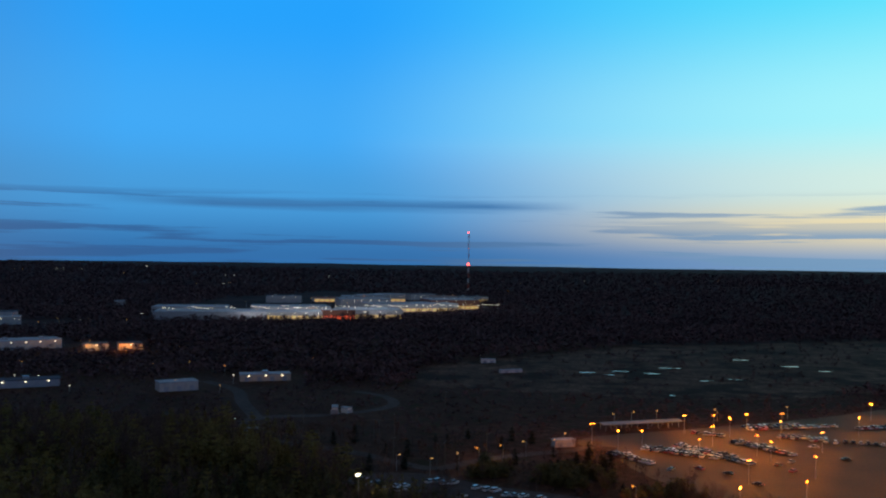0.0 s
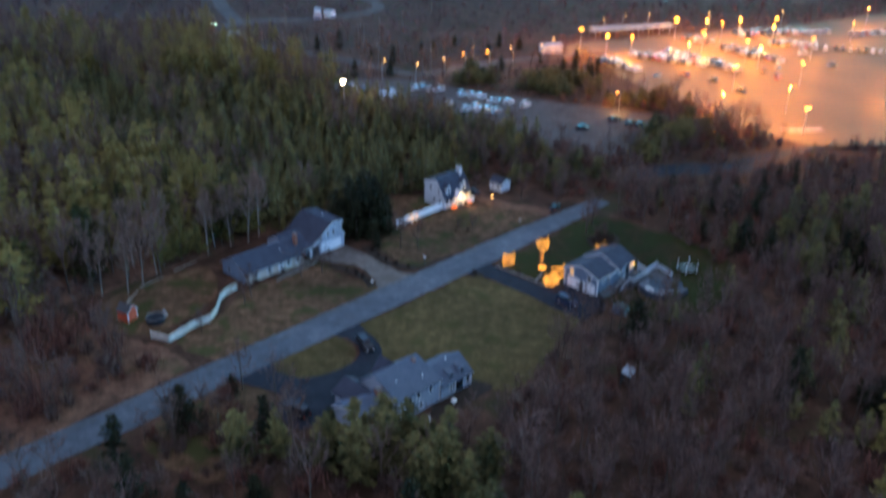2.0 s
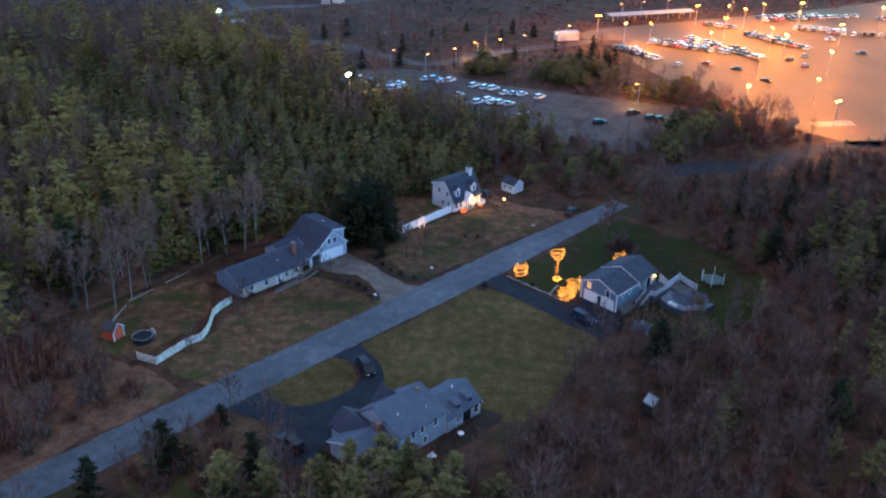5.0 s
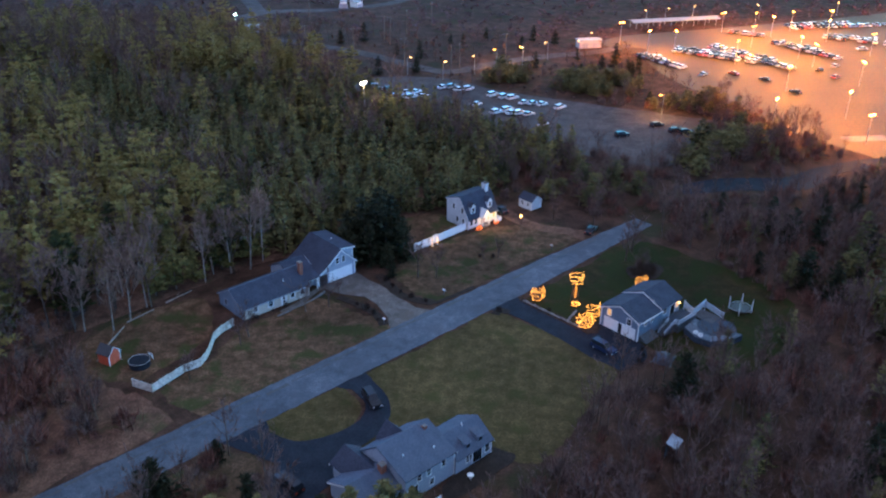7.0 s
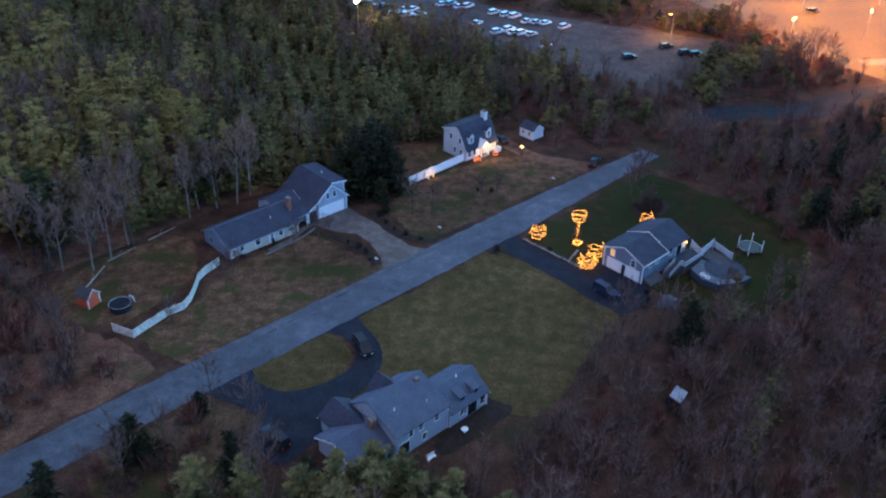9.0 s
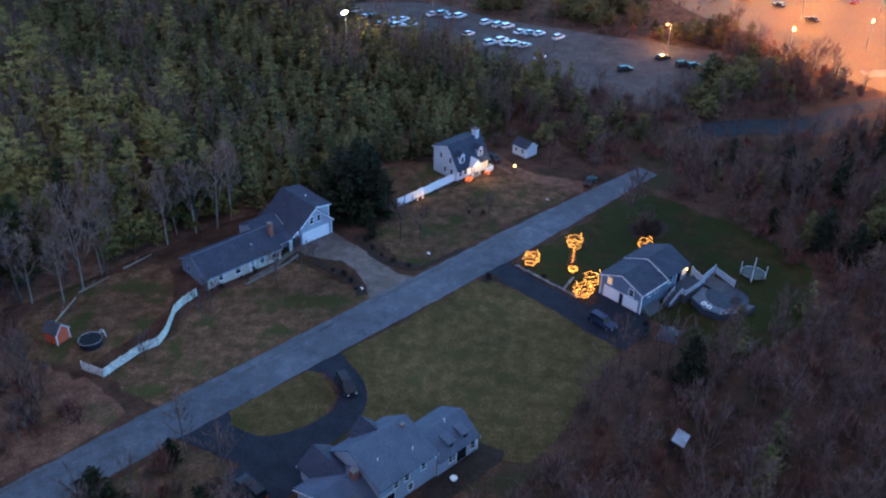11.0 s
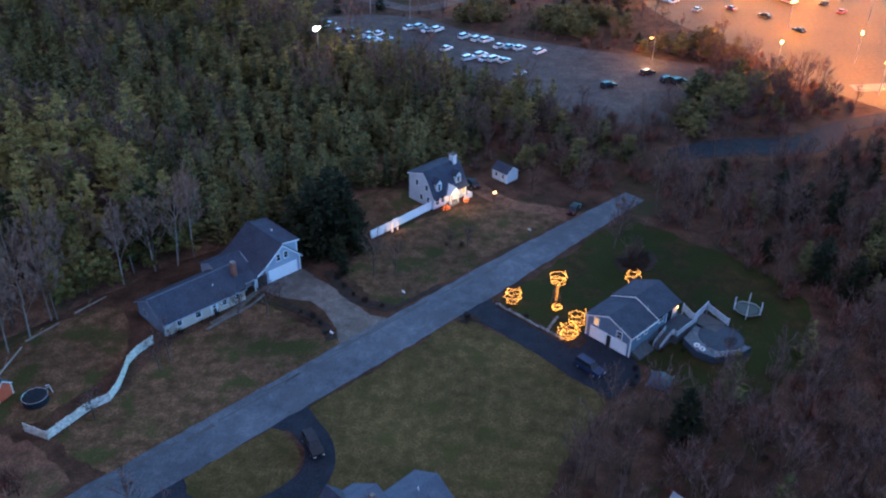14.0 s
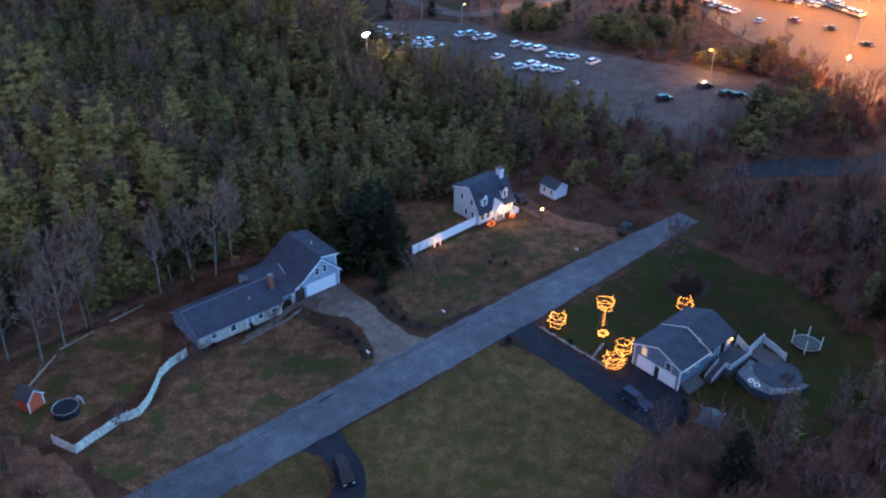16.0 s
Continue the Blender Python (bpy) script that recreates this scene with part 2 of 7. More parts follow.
M["siding_grey"] = material("grey_siding", (0.24, 0.27, 0.32), (0.34, 0.375, 0.43), 0.4, 0.7, 0.006, 14)
M["siding_blue"] = material("blue_grey_siding", (0.095, 0.135, 0.19), (0.15, 0.20, 0.265), 0.4, 0.7, 0.006, 14)
M["siding_white"] = material("white_siding", (0.44, 0.46, 0.48), (0.58, 0.60, 0.62), 0.4, 0.65, 0.006, 14)
M["siding_tan"] = material("tan_siding", (0.415, 0.347, 0.284), (0.573, 0.482, 0.389), 0.4, 0.7, 0.006, 14)
M["white"] = material("white_paint", (0.66, 0.66, 0.66), (0.80, 0.80, 0.79), 0.5, 0.5, 0.002, 10)
M["wood_grey"] = material("weathered_deck_wood", (0.049, 0.052, 0.057), (0.097, 0.102, 0.109), 1.2, 0.85, 0.006, 8)
M["brick"] = material("chimney_brick", (0.17, 0.065, 0.045), (0.30, 0.14, 0.10), 1.5, 0.9, 0.02, 6)
M["red_paint"] = material("barn_red_paint", (0.483, 0.069, 0.028), (0.667, 0.115, 0.052), 0.8, 0.6, 0.004)
M["stone"] = material("field_stone", (0.11, 0.10, 0.095), (0.24, 0.225, 0.21), 0.9, 0.9, 0.03, 5, objrand=0.3)
M["fence_worn"] = material("worn_white_fence", (0.30, 0.265, 0.22), (0.76, 0.70, 0.61), 0.35, 0.8, 0.004, 6)
M["deck_pale"] = material("pale_deck_boards", (0.075, 0.090, 0.115), (0.13, 0.15, 0.18), 1.0, 0.85, 0.004, 8, objrand=0.3)
M["pool_cover"] = material("dark_pool_cover", (0.010, 0.012, 0.017), (0.024, 0.029, 0.037), 0.6, 0.8, 0.006, 6)
M["pool_wall"] = material("pool_wall", (0.030, 0.040, 0.056), (0.056, 0.070, 0.092), 0.6, 0.85)
M["black"] = material("black_plastic", (0.008, 0.008, 0.010), (0.02, 0.02, 0.022), 1.0, 0.5)
M["rubber"] = material("tyre_rubber", (0.012, 0.012, 0.012), (0.025, 0.025, 0.025), 2.0, 0.85)
M["steel"] = material("galvanised_steel", (0.30, 0.31, 0.32), (0.45, 0.46, 0.47), 1.0, 0.45, metal=0.8)
M["pole_wood"] = material("utility_pole_wood", (0.10, 0.085, 0.07), (0.20, 0.17, 0.145), 1.0, 0.9, 0.01)
M["glass"] = material("window_glass", (0.008, 0.011, 0.015), (0.02, 0.024, 0.03), 0.5, 0.2, spec=0.3)
M["lit_window"] = material("lit_window", (0.3, 0.18, 0.07), (0.5, 0.32, 0.12), 0.8, 0.3, emit=(1.0, 0.50, 0.12, 0.2))
M["string_light"] = material("string_lights", (0.9, 0.5, 0.1), (1.0, 0.6, 0.15), 1.0, 0.4, emit=(1.0, 0.36, 0.035, 1.5))
M["red_light"] = material("red_string_lights", (0.9, 0.2, 0.05), (1.0, 0.3, 0.06), 1.0, 0.4, emit=(1.0, 0.16, 0.02, 0.8))
M["sodium"] = material("sodium_lamp", (0.9, 0.5, 0.1), (1.0, 0.6, 0.2), 1.0, 0.4, emit=(1.0, 0.30, 0.025, 4.0))
M["warm_lamp"] = material("warm_lamp", (0.9, 0.7, 0.3), (1.0, 0.8, 0.4), 1.0, 0.4, emit=(1.0, 0.45, 0.09, 2.6))
M["cool_lamp"] = material("cool_lamp", (0.7, 0.9, 0.7), (0.8, 1.0, 0.8), 1.0, 0.4, emit=(0.55, 1.0, 0.62, 14.0))
M["white_lamp"] = material("white_lamp", (0.9, 0.9, 0.8), (1.0, 1.0, 0.9), 1.0, 0.4, emit=(1.0, 0.85, 0.55, 5.0))
M["red_beacon"] = material("red_beacon", (0.9, 0.1, 0.05), (1.0, 0.2, 0.1), 1.0, 0.4, emit=(1.0, 0.09, 0.05, 10.0))
M["water"] = material("still_water", (0.012, 0.018, 0.024), (0.03, 0.04, 0.05), 0.1, 0.12)
M["conifer"] = material("young_conifer_needles", (0.025, 0.033, 0.014), (0.193, 0.156, 0.059), 0.10, 0.8, 0.0, 7, island=True, stain=0.6, isl=0.16)
M["far_crown"] = material("far_crowns", (0.037, 0.024, 0.028), (0.132, 0.079, 0.083), 0.012, 0.95, 0.0, 9, island=True, stain=0.6)
M["dull_vinyl"] = material("dull_white_vinyl", (0.325, 0.362, 0.413), (0.525, 0.575, 0.625), 0.8, 0.6, 0.002, 8)
M["tarp"] = material("grey_blue_tarpaulin", (0.024, 0.030, 0.048), (0.045, 0.054, 0.078), 0.8, 0.6, 0.02, 5)
M["marsh"] = mottled("marsh_grass", (0.043, 0.024, 0.019), (0.225, 0.139, 0.099), (0.036, 0.024, 0.019), 45.0, 0.5, 0.4)
M["mall_wall"] = material("pale_store_wall", (0.34, 0.34, 0.34), (0.46, 0.455, 0.45), 0.05, 0.8)
M["mall_roof"] = material("pale_flat_roof", (0.22, 0.27, 0.32), (0.42, 0.48, 0.54), 0.03, 0.8)
M["store_front"] = material("lit_store_front", (0.6, 0.4, 0.15), (0.9, 0.65, 0.3), 0.03, 0.5, emit=(1.0, 0.60, 0.18, 0.9))
M["red_sign"] = material("lit_red_sign", (0.7, 0.1, 0.05), (0.9, 0.15, 0.08), 0.1, 0.5, emit=(1.0, 0.12, 0.04, 1.4))
M["bus_roof"] = material("blue_grey_metal_roof", (0.16, 0.20, 0.24), (0.26, 0.31, 0.36), 0.3, 0.5, metal=0.2)
M["line_paint"] = material("worn_line_paint", (0.35, 0.34, 0.32), (0.60, 0.59, 0.56), 0.6, 0.8)
CAR_PAINT = {
    "white": material("white_car_paint", (0.62, 0.63, 0.64), (0.72, 0.73, 0.74), 1.0, 0.3, coat=0.5),
    "silver": material("silver_car_paint", (0.34, 0.35, 0.36), (0.42, 0.43, 0.44), 1.0, 0.3, metal=0.4, coat=0.5),
    "black": material("black_car_paint", (0.010, 0.011, 0.014), (0.018, 0.019, 0.023), 1.0, 0.35, coat=0.1, spec=0.2),
    "blue": material("blue_car_paint", (0.012, 0.022, 0.055), (0.022, 0.036, 0.08), 1.0, 0.35, coat=0.1, spec=0.2),
    "red": material("red_car_paint", (0.22, 0.025, 0.02), (0.30, 0.04, 0.03), 1.0, 0.28, coat=0.6),
}


# ---- mesh helpers ----
class Shape:
    """Gathers the faces of one mesh."""

    def __init__(self):
        self.v, self.f, self.mi, self.mark = [], [], [], 0

    def add(self, verts, faces, m=None):
        o = len(self.v)
        self.v += [tuple((m @ Vector(p)) if m else p) for p in verts]
        self.f += [[o + i for i in face] for face in faces]
        self.mi += [self.mark] * len(faces)
        return self

    def box(self, x0, y0, z0, x1, y1, z1, m=None, bevel=0.0):
        if bevel:
            b = bevel
            ring = [(x0 + b, y0), (x1 - b, y0), (x1, y0 + b), (x1, y1 - b), (x1 - b, y1), (x0 + b, y1), (x0, y1 - b), (x0, y0 + b)]
            return self.prism(ring, z0, z1, m)
        v = [(x, y, z) for z in (z0, z1) for x, y in ((x0, y0), (x1, y0), (x1, y1), (x0, y1))]
        return self.add(v, [(3, 2, 1, 0), (4, 5, 6, 7), (0, 1, 5, 4), (1, 2, 6, 5), (2, 3, 7, 6), (3, 0, 4, 7)], m)

    def prism(self, ring, z0, z1, m=None):
        """A flat ring of (x, y) raised from z0 to z1."""
        n = len(ring)
        v = [(x, y, z0) for x, y in ring] + [(x, y, z1) for x, y in ring]
        f = [tuple(range(n - 1, -1, -1)), tuple(range(n, 2 * n))] + [(i, (i + 1) % n, n + (i + 1) % n, n + i) for i in range(n)]
        return self.add(v, f, m)

    def along_x(self, ring, x0, x1, m=None):
        """A ring of (y, z) drawn out along x."""
        n = len(ring)
        v = [(x0, y, z) for y, z in ring] + [(x1, y, z) for y, z in ring]
        f = [tuple(range(n)), tuple(range(2 * n - 1, n - 1, -1))] + [(i, n + i, n + (i + 1) % n, (i + 1) % n) for i in range(n)]
        return self.add(v, f, m)

    def along_y(self, ring, y0, y1, m=None):
        """A ring of (x, z) drawn out along y."""
        n = len(ring)
        v = [(x, y0, z) for x, z in ring] + [(x, y1, z) for x, z in ring]
        f = [tuple(range(n)), tuple(range(2 * n - 1, n - 1, -1))] + [(i, n + i, n + (i + 1) % n, (i + 1) % n) for i in range(n)]
        return self.add(v, f, m)

    def tube(self, a, b, r0, r1, sides=6):
        a, b = Vector(a), Vector(b)
        q = (b - a).to_track_quat("Z", "Y")
        v = []
        for p, r in ((a, r0), (b, r1)):
            v += [tuple(p + q @ Vector((r * math.cos(2 * math.pi * k / sides), r * math.sin(2 * math.pi * k / sides), 0))) for k in range(sides)]
        f = [(k, (k + 1) % sides, sides + (k + 1) % sides, sides + k) for k in range(sides)]
        f += [tuple(range(sides - 1, -1, -1)), tuple(range(sides, 2 * sides))]
        return self.add(v, f)

    def path(self, pts, r, sides=5):
        for a, b in zip(pts, pts[1:]):
            self.tube(a, b, r, r, sides)
        return self

    def mesh(self, name, mats, fix=True):
        me = bpy.data.meshes.new(name)
        me.from_pydata(self.v, [], self.f)
        for m in mats if isinstance(mats, (list, tuple)) else [mats]:
            me.materials.append(m)
        if any(self.mi):
            me.polygons.foreach_set("material_index", self.mi)
        if fix:
            bm = bmesh.new()
            bm.from_mesh(me)
            bmesh.ops.recalc_face_normals(bm, faces=bm.faces)
            bm.to_mesh(me)
            bm.free()
        me.update()
        return me


def part(name, shape, mat, parent, label="", m=None):
    ob = new(name, shape.mesh(name, mat) if isinstance(shape, Shape) else shape)
    ob.parent = parent
    if m is not None:
        ob.matrix_basis = m
    if label:
        tagged(ob, label)
    return ob


def thing(name, m, label, category, group="", kind=""):
    ob = new(name)
    ob.empty_display_size = 0.5
    ob.matrix_basis = m
    return tagged(ob, label, category, group, kind)


def solid(name, shape, mat, label, category, m=None, group="", kind=""):
    ob = new(name, shape.mesh(name, mat))
    if m is not None:
        ob.matrix_basis = m
    return tagged(ob, label, category, group, kind)


def smooth_line(pts, n=6):
    """Catmull-Rom through points of the plan."""
    pts = [Vector(p) for p in pts]
    ext = [2 * pts[0] - pts[1]] + pts + [2 * pts[-1] - pts[-2]]
    out = []
    for i in range(1, len(ext) - 2):
        a, b, c, d = ext[i - 1:i + 3]
        for k in range(n):
            t = k / n
            out.append(0.5 * (2 * b + (c - a) * t + (2 * a - 5 * b + 4 * c - d) * t * t + (3 * b - a - 3 * c + d) * t ** 3))
    return out + [pts[-1]]


def band(pts, width, z0, z1, rough_edge=0.0, seed=0, n=6):
    """A paved strip along a smooth line, as a low solid sheet; width: one number or one a point."""
    rng = random.Random(seed)
    line = smooth_line([(x, y, 0) for x, y in pts], n)
    m = len(line)
    s = Shape()
    L, R = [], []
    for i, p in enumerate(line):
        d = (line[min(i + 1, m - 1)] - line[max(i - 1, 0)]).normalized()
        k = i / (m - 1) * (len(pts) - 1) if not isinstance(width, (int, float)) else 0
        w = width if isinstance(width, (int, float)) else width[int(k)] + (width[min(int(k) + 1, len(width) - 1)] - width[int(k)]) * (k - int(k))
        side = Vector((-d.y, d.x, 0)) * w / 2
        a, b = 1 + rng.uniform(-rough_edge, rough_edge), 1 + rng.uniform(-rough_edge, rough_edge)
        L.append(p + side * a)
        R.append(p - side * b)
    v = [(p.x, p.y, z) for z in (z0, z1) for p in L + R]
    o = 2 * m
    f = []
    for i in range(m - 1):
        f += [(o + i, o + m + i, o + m + i + 1, o + i + 1), (i, o + i, o + i + 1, i + 1), (m + i, m + i + 1, o + m + i + 1, o + m + i)]
    s.add(v, f)
    return s


def patch(pts, z0, z1, wobble=0.0, seed=0, n=5):
    """A closed patch of ground with a smooth, uneven outline."""
    rng = random.Random(seed)
    ring = smooth_line([(x, y, 0) for x, y in pts + pts[:1]], n)[:-1]
    ring = [(p.x + rng.uniform(-wobble, wobble), p.y + rng.uniform(-wobble, wobble)) for p in ring]
    return Shape().prism(ring, z0, z1)


def inside(x, y, poly):
    hit = False
    for (x0, y0), (x1, y1) in zip(poly, poly[1:] + poly[:1]):
        if (y0 > y) != (y1 > y) and x < (x1 - x0) * (y - y0) / (y1 - y0) + x0:
            hit = not hit
    return hit

# ---- ground: one sheet to the horizon, rising into low wooded hills far off ----
def make_ground():
    radii = [0, 20, 40, 60, 80, 100, 130, 170, 220, 300, 400, 550, 750, 1000, 1300, 1700, 2100, 2500, 3000, 3500, 4000, 4400, 4700, 4850]
    seg = 120
    v, f, mi = [(0, 150, 0)], [], []
    for r in radii[1:]:
        for k in range(seg):
            a = 2 * math.pi * k / seg
            x, y = r * math.sin(a), 150 + r * math.cos(a)
            rise = min(max((r - 1900) / 2800, 0), 1)
            z = rise * rise * (3 - 2 * rise) * (55 + 5 * noise.noise((x / 900, y / 900, 3.0)) + 4 * noise.noise((x / 260, y / 260, 8.0)))
            z += 26 * math.exp(-((x - 760) / 260) ** 2 - ((y - 2250) / 380) ** 2)
            v.append((x, y, z))
    for k in range(seg):
        f.append((0, 1 + (k + 1) % seg, 1 + k))
        mi.append(0)
    for i in range(len(radii) - 2):
        for k in range(seg):
            a, b = 1 + i * seg + k, 1 + i * seg + (k + 1) % seg
            f.append((a, b, b + seg, a + seg))
            mi.append(1 if radii[i + 1] >= 750 else 0)
    s = Shape()
    s.v, s.f, s.mi = v, f, mi
    ob = new("ground", s.mesh("ground", [M["forest_floor"], M["far_wood"]]))
    for p in ob.data.polygons:
        p.use_smooth = True
    if ob.data.polygons[0].normal.z < 0:
        ob.data.flip_normals()
    return tagged(ob, "brown leaf-strewn woodland ground reaching to the horizon", "ground", kind="structure")


make_ground()


def paved(name, shape, mat, label, category, in_plan=True):
    return solid(name, shape, mat, label, category, m=PLAN if in_plan else None, kind="structure")


# street, running straight along u and ending in a stub
STREET_V, STREET_W = 2.6, 7.4
paved("road", band([(-330, -12), (-200, -3), (-110, 1.2), (-60, 2.2), (-30, 2.6), (0, 2.8), (30, 3.2), (56, 3.6), (73.5, 3.6)], [7.4, 7.4, 7.4, 7.6, 7.8, 8.0, 7.8, 6.0, 4.8], -0.3, 0.05, 0.045, 3, 16), M["asphalt"], "worn grey-blue asphalt street running between the houses", "road")
# tar patches and sealed joints on the street
rng = random.Random(4)
for cu, cv, lu, lv in [(-29.5, 4.6, 4.4, 0.9), (-21, 4.9, 11, 0.28), (-9, 5.3, 11, 0.26), (8, 5.7, 14, 0.34), (5, 6.2, 9, 0.3), (30.5, 5.0, 3.6, 0.8), (22, 5.6, 9, 0.3), (-44, 4.8, 2.8, 0.6), (-52, 4.3, 8, 0.3), (40, 4.8, 6, 0.25), (-62, 5.2, 6, 0.5), (14, -0.2, 10, 0.25), (-36, 5.1, 7, 0.45), (-15, 5.5, 6, 0.5), (-1, 5.9, 7, 0.42), (13, 6.0, 5, 0.5), (36, 5.6, 7, 0.4), (46, 5.4, 8, 0.4), (54, 5.2, 6, 0.35), (24, 6.0, 6, 0.45), (-70, 4.6, 9, 0.5), (-82, 4.2, 8, 0.4)]:
    n = 7
    up = [(cu - lu / 2 + lu * i / n, cv + lv / 2 * rng.uniform(0.6, 1.1)) for i in range(n + 1)]
    dn = [(x, cv - lv / 2 * rng.uniform(0.6, 1.1)) for x, _ in reversed(up)]
    paved("tar_patch", Shape().prism(up + dn, 0.045, 0.056), M["tar"], "dark tar patch sealing a crack in the street", "road patch")
# lawns and yards
paved("lawn", patch([(-42.5, 5.4), (-25, 6.2), (-3.5, 6.6), (-4.5, 16), (-6, 25), (-14, 25.6), (-24, 25), (-34, 20), (-44, 17)], -0.2, 0.03, 0.5, 1, 9), M["yard"], "leaf-strewn brown front lawn below the ranch house", "lawn")
paved("lawn", patch([(-46, 22), (-30, 27), (-24, 40), (-36, 43), (-50, 40), (-52, 30)], -0.2, 0.03, 0.5, 2, 9), M["yard"], "dull brown and green back lawn beside the ranch house", "lawn")
paved("lawn", patch([(9, 8.6), (20, 8.2), (40, 8), (56, 8), (56, 16), (50, 22), (40, 26.5), (24, 27.5), (12, 24), (9.5, 16)], -0.2, 0.03, 0.5, 3, 9), M["yard"], "sloping brown and green winter lawn before the white cape house", "lawn")
paved("lawn", patch([(23, 29.8), (38, 30), (38, 41), (24, 42)], -0.2, 0.03, 0.5, 4, 9), M["yard"], "brown leafy back yard behind the white fence", "lawn")
paved("lawn", patch([(-16, -2.2), (4, -1.6), (15.5, -2.4), (18, -14), (17.5, -30), (6, -33), (-6, -37), (-12.5, -36), (-13, -27), (-14.5, -12)], -0.2, 0.03, 0.5, 5, 9), M["lawn"], "large tawny winter lawn with worn green tufts", "lawn")
paved("lawn", patch([(-21, -1.8), (-21.8, -8.2), (-27, -11.4), (-35, -9.6), (-37.6, -2.4), (-30, -1.2)], -0.2, 0.035, 0.15, 6), M["lawn"], "round tawny lawn island inside the looping driveway", "lawn")
paved("lawn", patch([(24.5, -2.2), (44, -1.4), (62, -0.8), (66, -14), (64, -38), (48, -46), (30, -44), (28.5, -30), (28, -18), (25, -16), (24, -8)], -0.2, 0.03, 0.5, 7, 9), M["lawn_green"], "dark green lawn round the raised house", "lawn")
paved("lawn", patch([(-13, -3), (-17.5, -3), (-18, -9), (-22, -14), (-23, -20.4), (-18, -23.4), (-12, -30), (-11, -15)], -0.2, 0.024, 0.05, 51), M["lawn"], "tawny winter lawn beside the looping driveway", "lawn")
paved("leaf_litter", patch([(-46, 8), (-47, 16), (-50, 24), (-54, 34), (-58, 46), (-90, 44), (-120, 20), (-110, 7), (-75, 6)], -0.2, 0.02, 0.8, 18), M["litter"], "russet leaf litter under bare scrub", "leaf litter")
paved("leaf_litter", patch([(-58, 45), (-36, 45), (-10, 46), (8, 43), (30, 43.5), (56, 42), (60, 50), (30, 54), (0, 58), (-30, 58), (-60, 56)], -0.2, 0.022, 0.8, 19), M["litter"], "russet leaf litter along the edge of the pine wood", "leaf litter")
paved("lawn", patch([(-44, -3), (-41.5, -9), (-46, -20), (-58, -24), (-64, -12), (-60, -3.5)], -0.2, 0.025, 0.5, 8), M["yard"], "rough brown verge by the looping driveway", "lawn")
# driveways
paved("driveway", band([(2.0, 4.5), (2.4, 10), (3.2, 15), (3.4, 20), (1.8, 25), (1.2, 29.2)], [13, 6.6, 5.2, 5.4, 8.4, 9.6], -0.2, 0.042, 0.02, 5), M["drive_light"], "pale concrete driveway leading up to the double garage", "driveway")
paved("driveway", band([(19.8, 1.2), (20, -1.5), (20.2, -4), (20.4, -10), (20.6, -17), (21.4, -24), (21.6, -31)], [9.5, 7, 5.2, 4.8, 5.2, 8, 7], -0.2, 0.042, 0.02, 6), M["drive_dark"], "dark asphalt driveway beside the raised house", "driveway")
paved("driveway", patch([(21, -17.6), (27.9, -17.8), (27.9, -28.5), (22, -31)], -0.2, 0.036, 0.1, 9), M["drive_dark"], "dark asphalt apron before the white garage doors", "driveway")
paved("driveway", band([(-18.5, 1.0), (-18.4, -1.6), (-18.2, -4), (-19.4, -9.4), (-23.4, -13.0), (-30, -13.6), (-36.5, -10.8), (-39.2, -5), (-39.5, -2), (-39.5, 1.0)], [8.5, 6.2, 4.2, 4.0, 4.4, 5.2, 5.4, 5.4, 7.5, 10], -0.2, 0.042, 0.015, 7), M["drive_dark"], "dark asphalt driveway looping round a lawn island", "driveway")
paved("driveway", patch([(-38, -11), (-33, -11), (-33, -18.5), (-37, -20), (-43.5, -20.5), (-43.5, -13)], -0.2, 0.036, 0.1, 10), M["drive_dark"], "dark asphalt parking pad beside the near house", "driveway")
paved("driveway", band([(57, 6), (55.5, 12), (52, 18), (51.6, 26), (53, 33)], [6, 3.6, 3.4, 4.0, 4.0], -0.2, 0.042, 0.06, 8), M["litter"], "narrow earth driveway curving up beside the white cape house", "driveway")
# mulch beds and banks along the drives
for k, (pts, w) in enumerate([([(-3.2, 8.5), (-1.8, 13), (-2.2, 18), (-3.2, 23)], 1.8), ([(9.5, 8.6), (6.8, 14), (7.4, 20), (8.8, 25)], 2.2), ([(9.5, 8.4), (14, 8), (20, 7.8)], 0.9), ([(23.4, -2.2), (23.6, -8), (24, -14.5)], 1.2), ([(15.2, -2.6), (17.2, -2.2), (18, -4)], 1.6)]):
    paved("mulch_bed", band(pts, w, -0.2, 0.075, 0.15, 20 + k), M["mulch"], "dark mulch and shrub bed along the driveway", "flower bed")
paved("mulch_bed", patch([(47.2, -11.5), (50.4, -8.2), (55.4, -9.2), (56.8, -13), (51.8, -15)], -0.2, 0.08, 0.2, 11), M["mulch"], "round dark mulch bed in the lawn", "flower bed")
paved("mulch_bed", patch([(22.8, -19.4), (24.5, -15.4), (28, -15), (27.7, -18.2), (25.4, -20.2)], -0.2, 0.08, 0.12, 12), M["mulch"], "dark mulch bed at the corner of the raised house", "flower bed")
paved("mulch_bed", patch([(-13.5, -29.4), (-12.2, -33.6), (-17, -34.4), (-25, -34.2), (-25, -31.2)], -0.2, 0.05, 0.2, 13), M["mulch"], "dark mulch bed behind the near house", "flower bed")
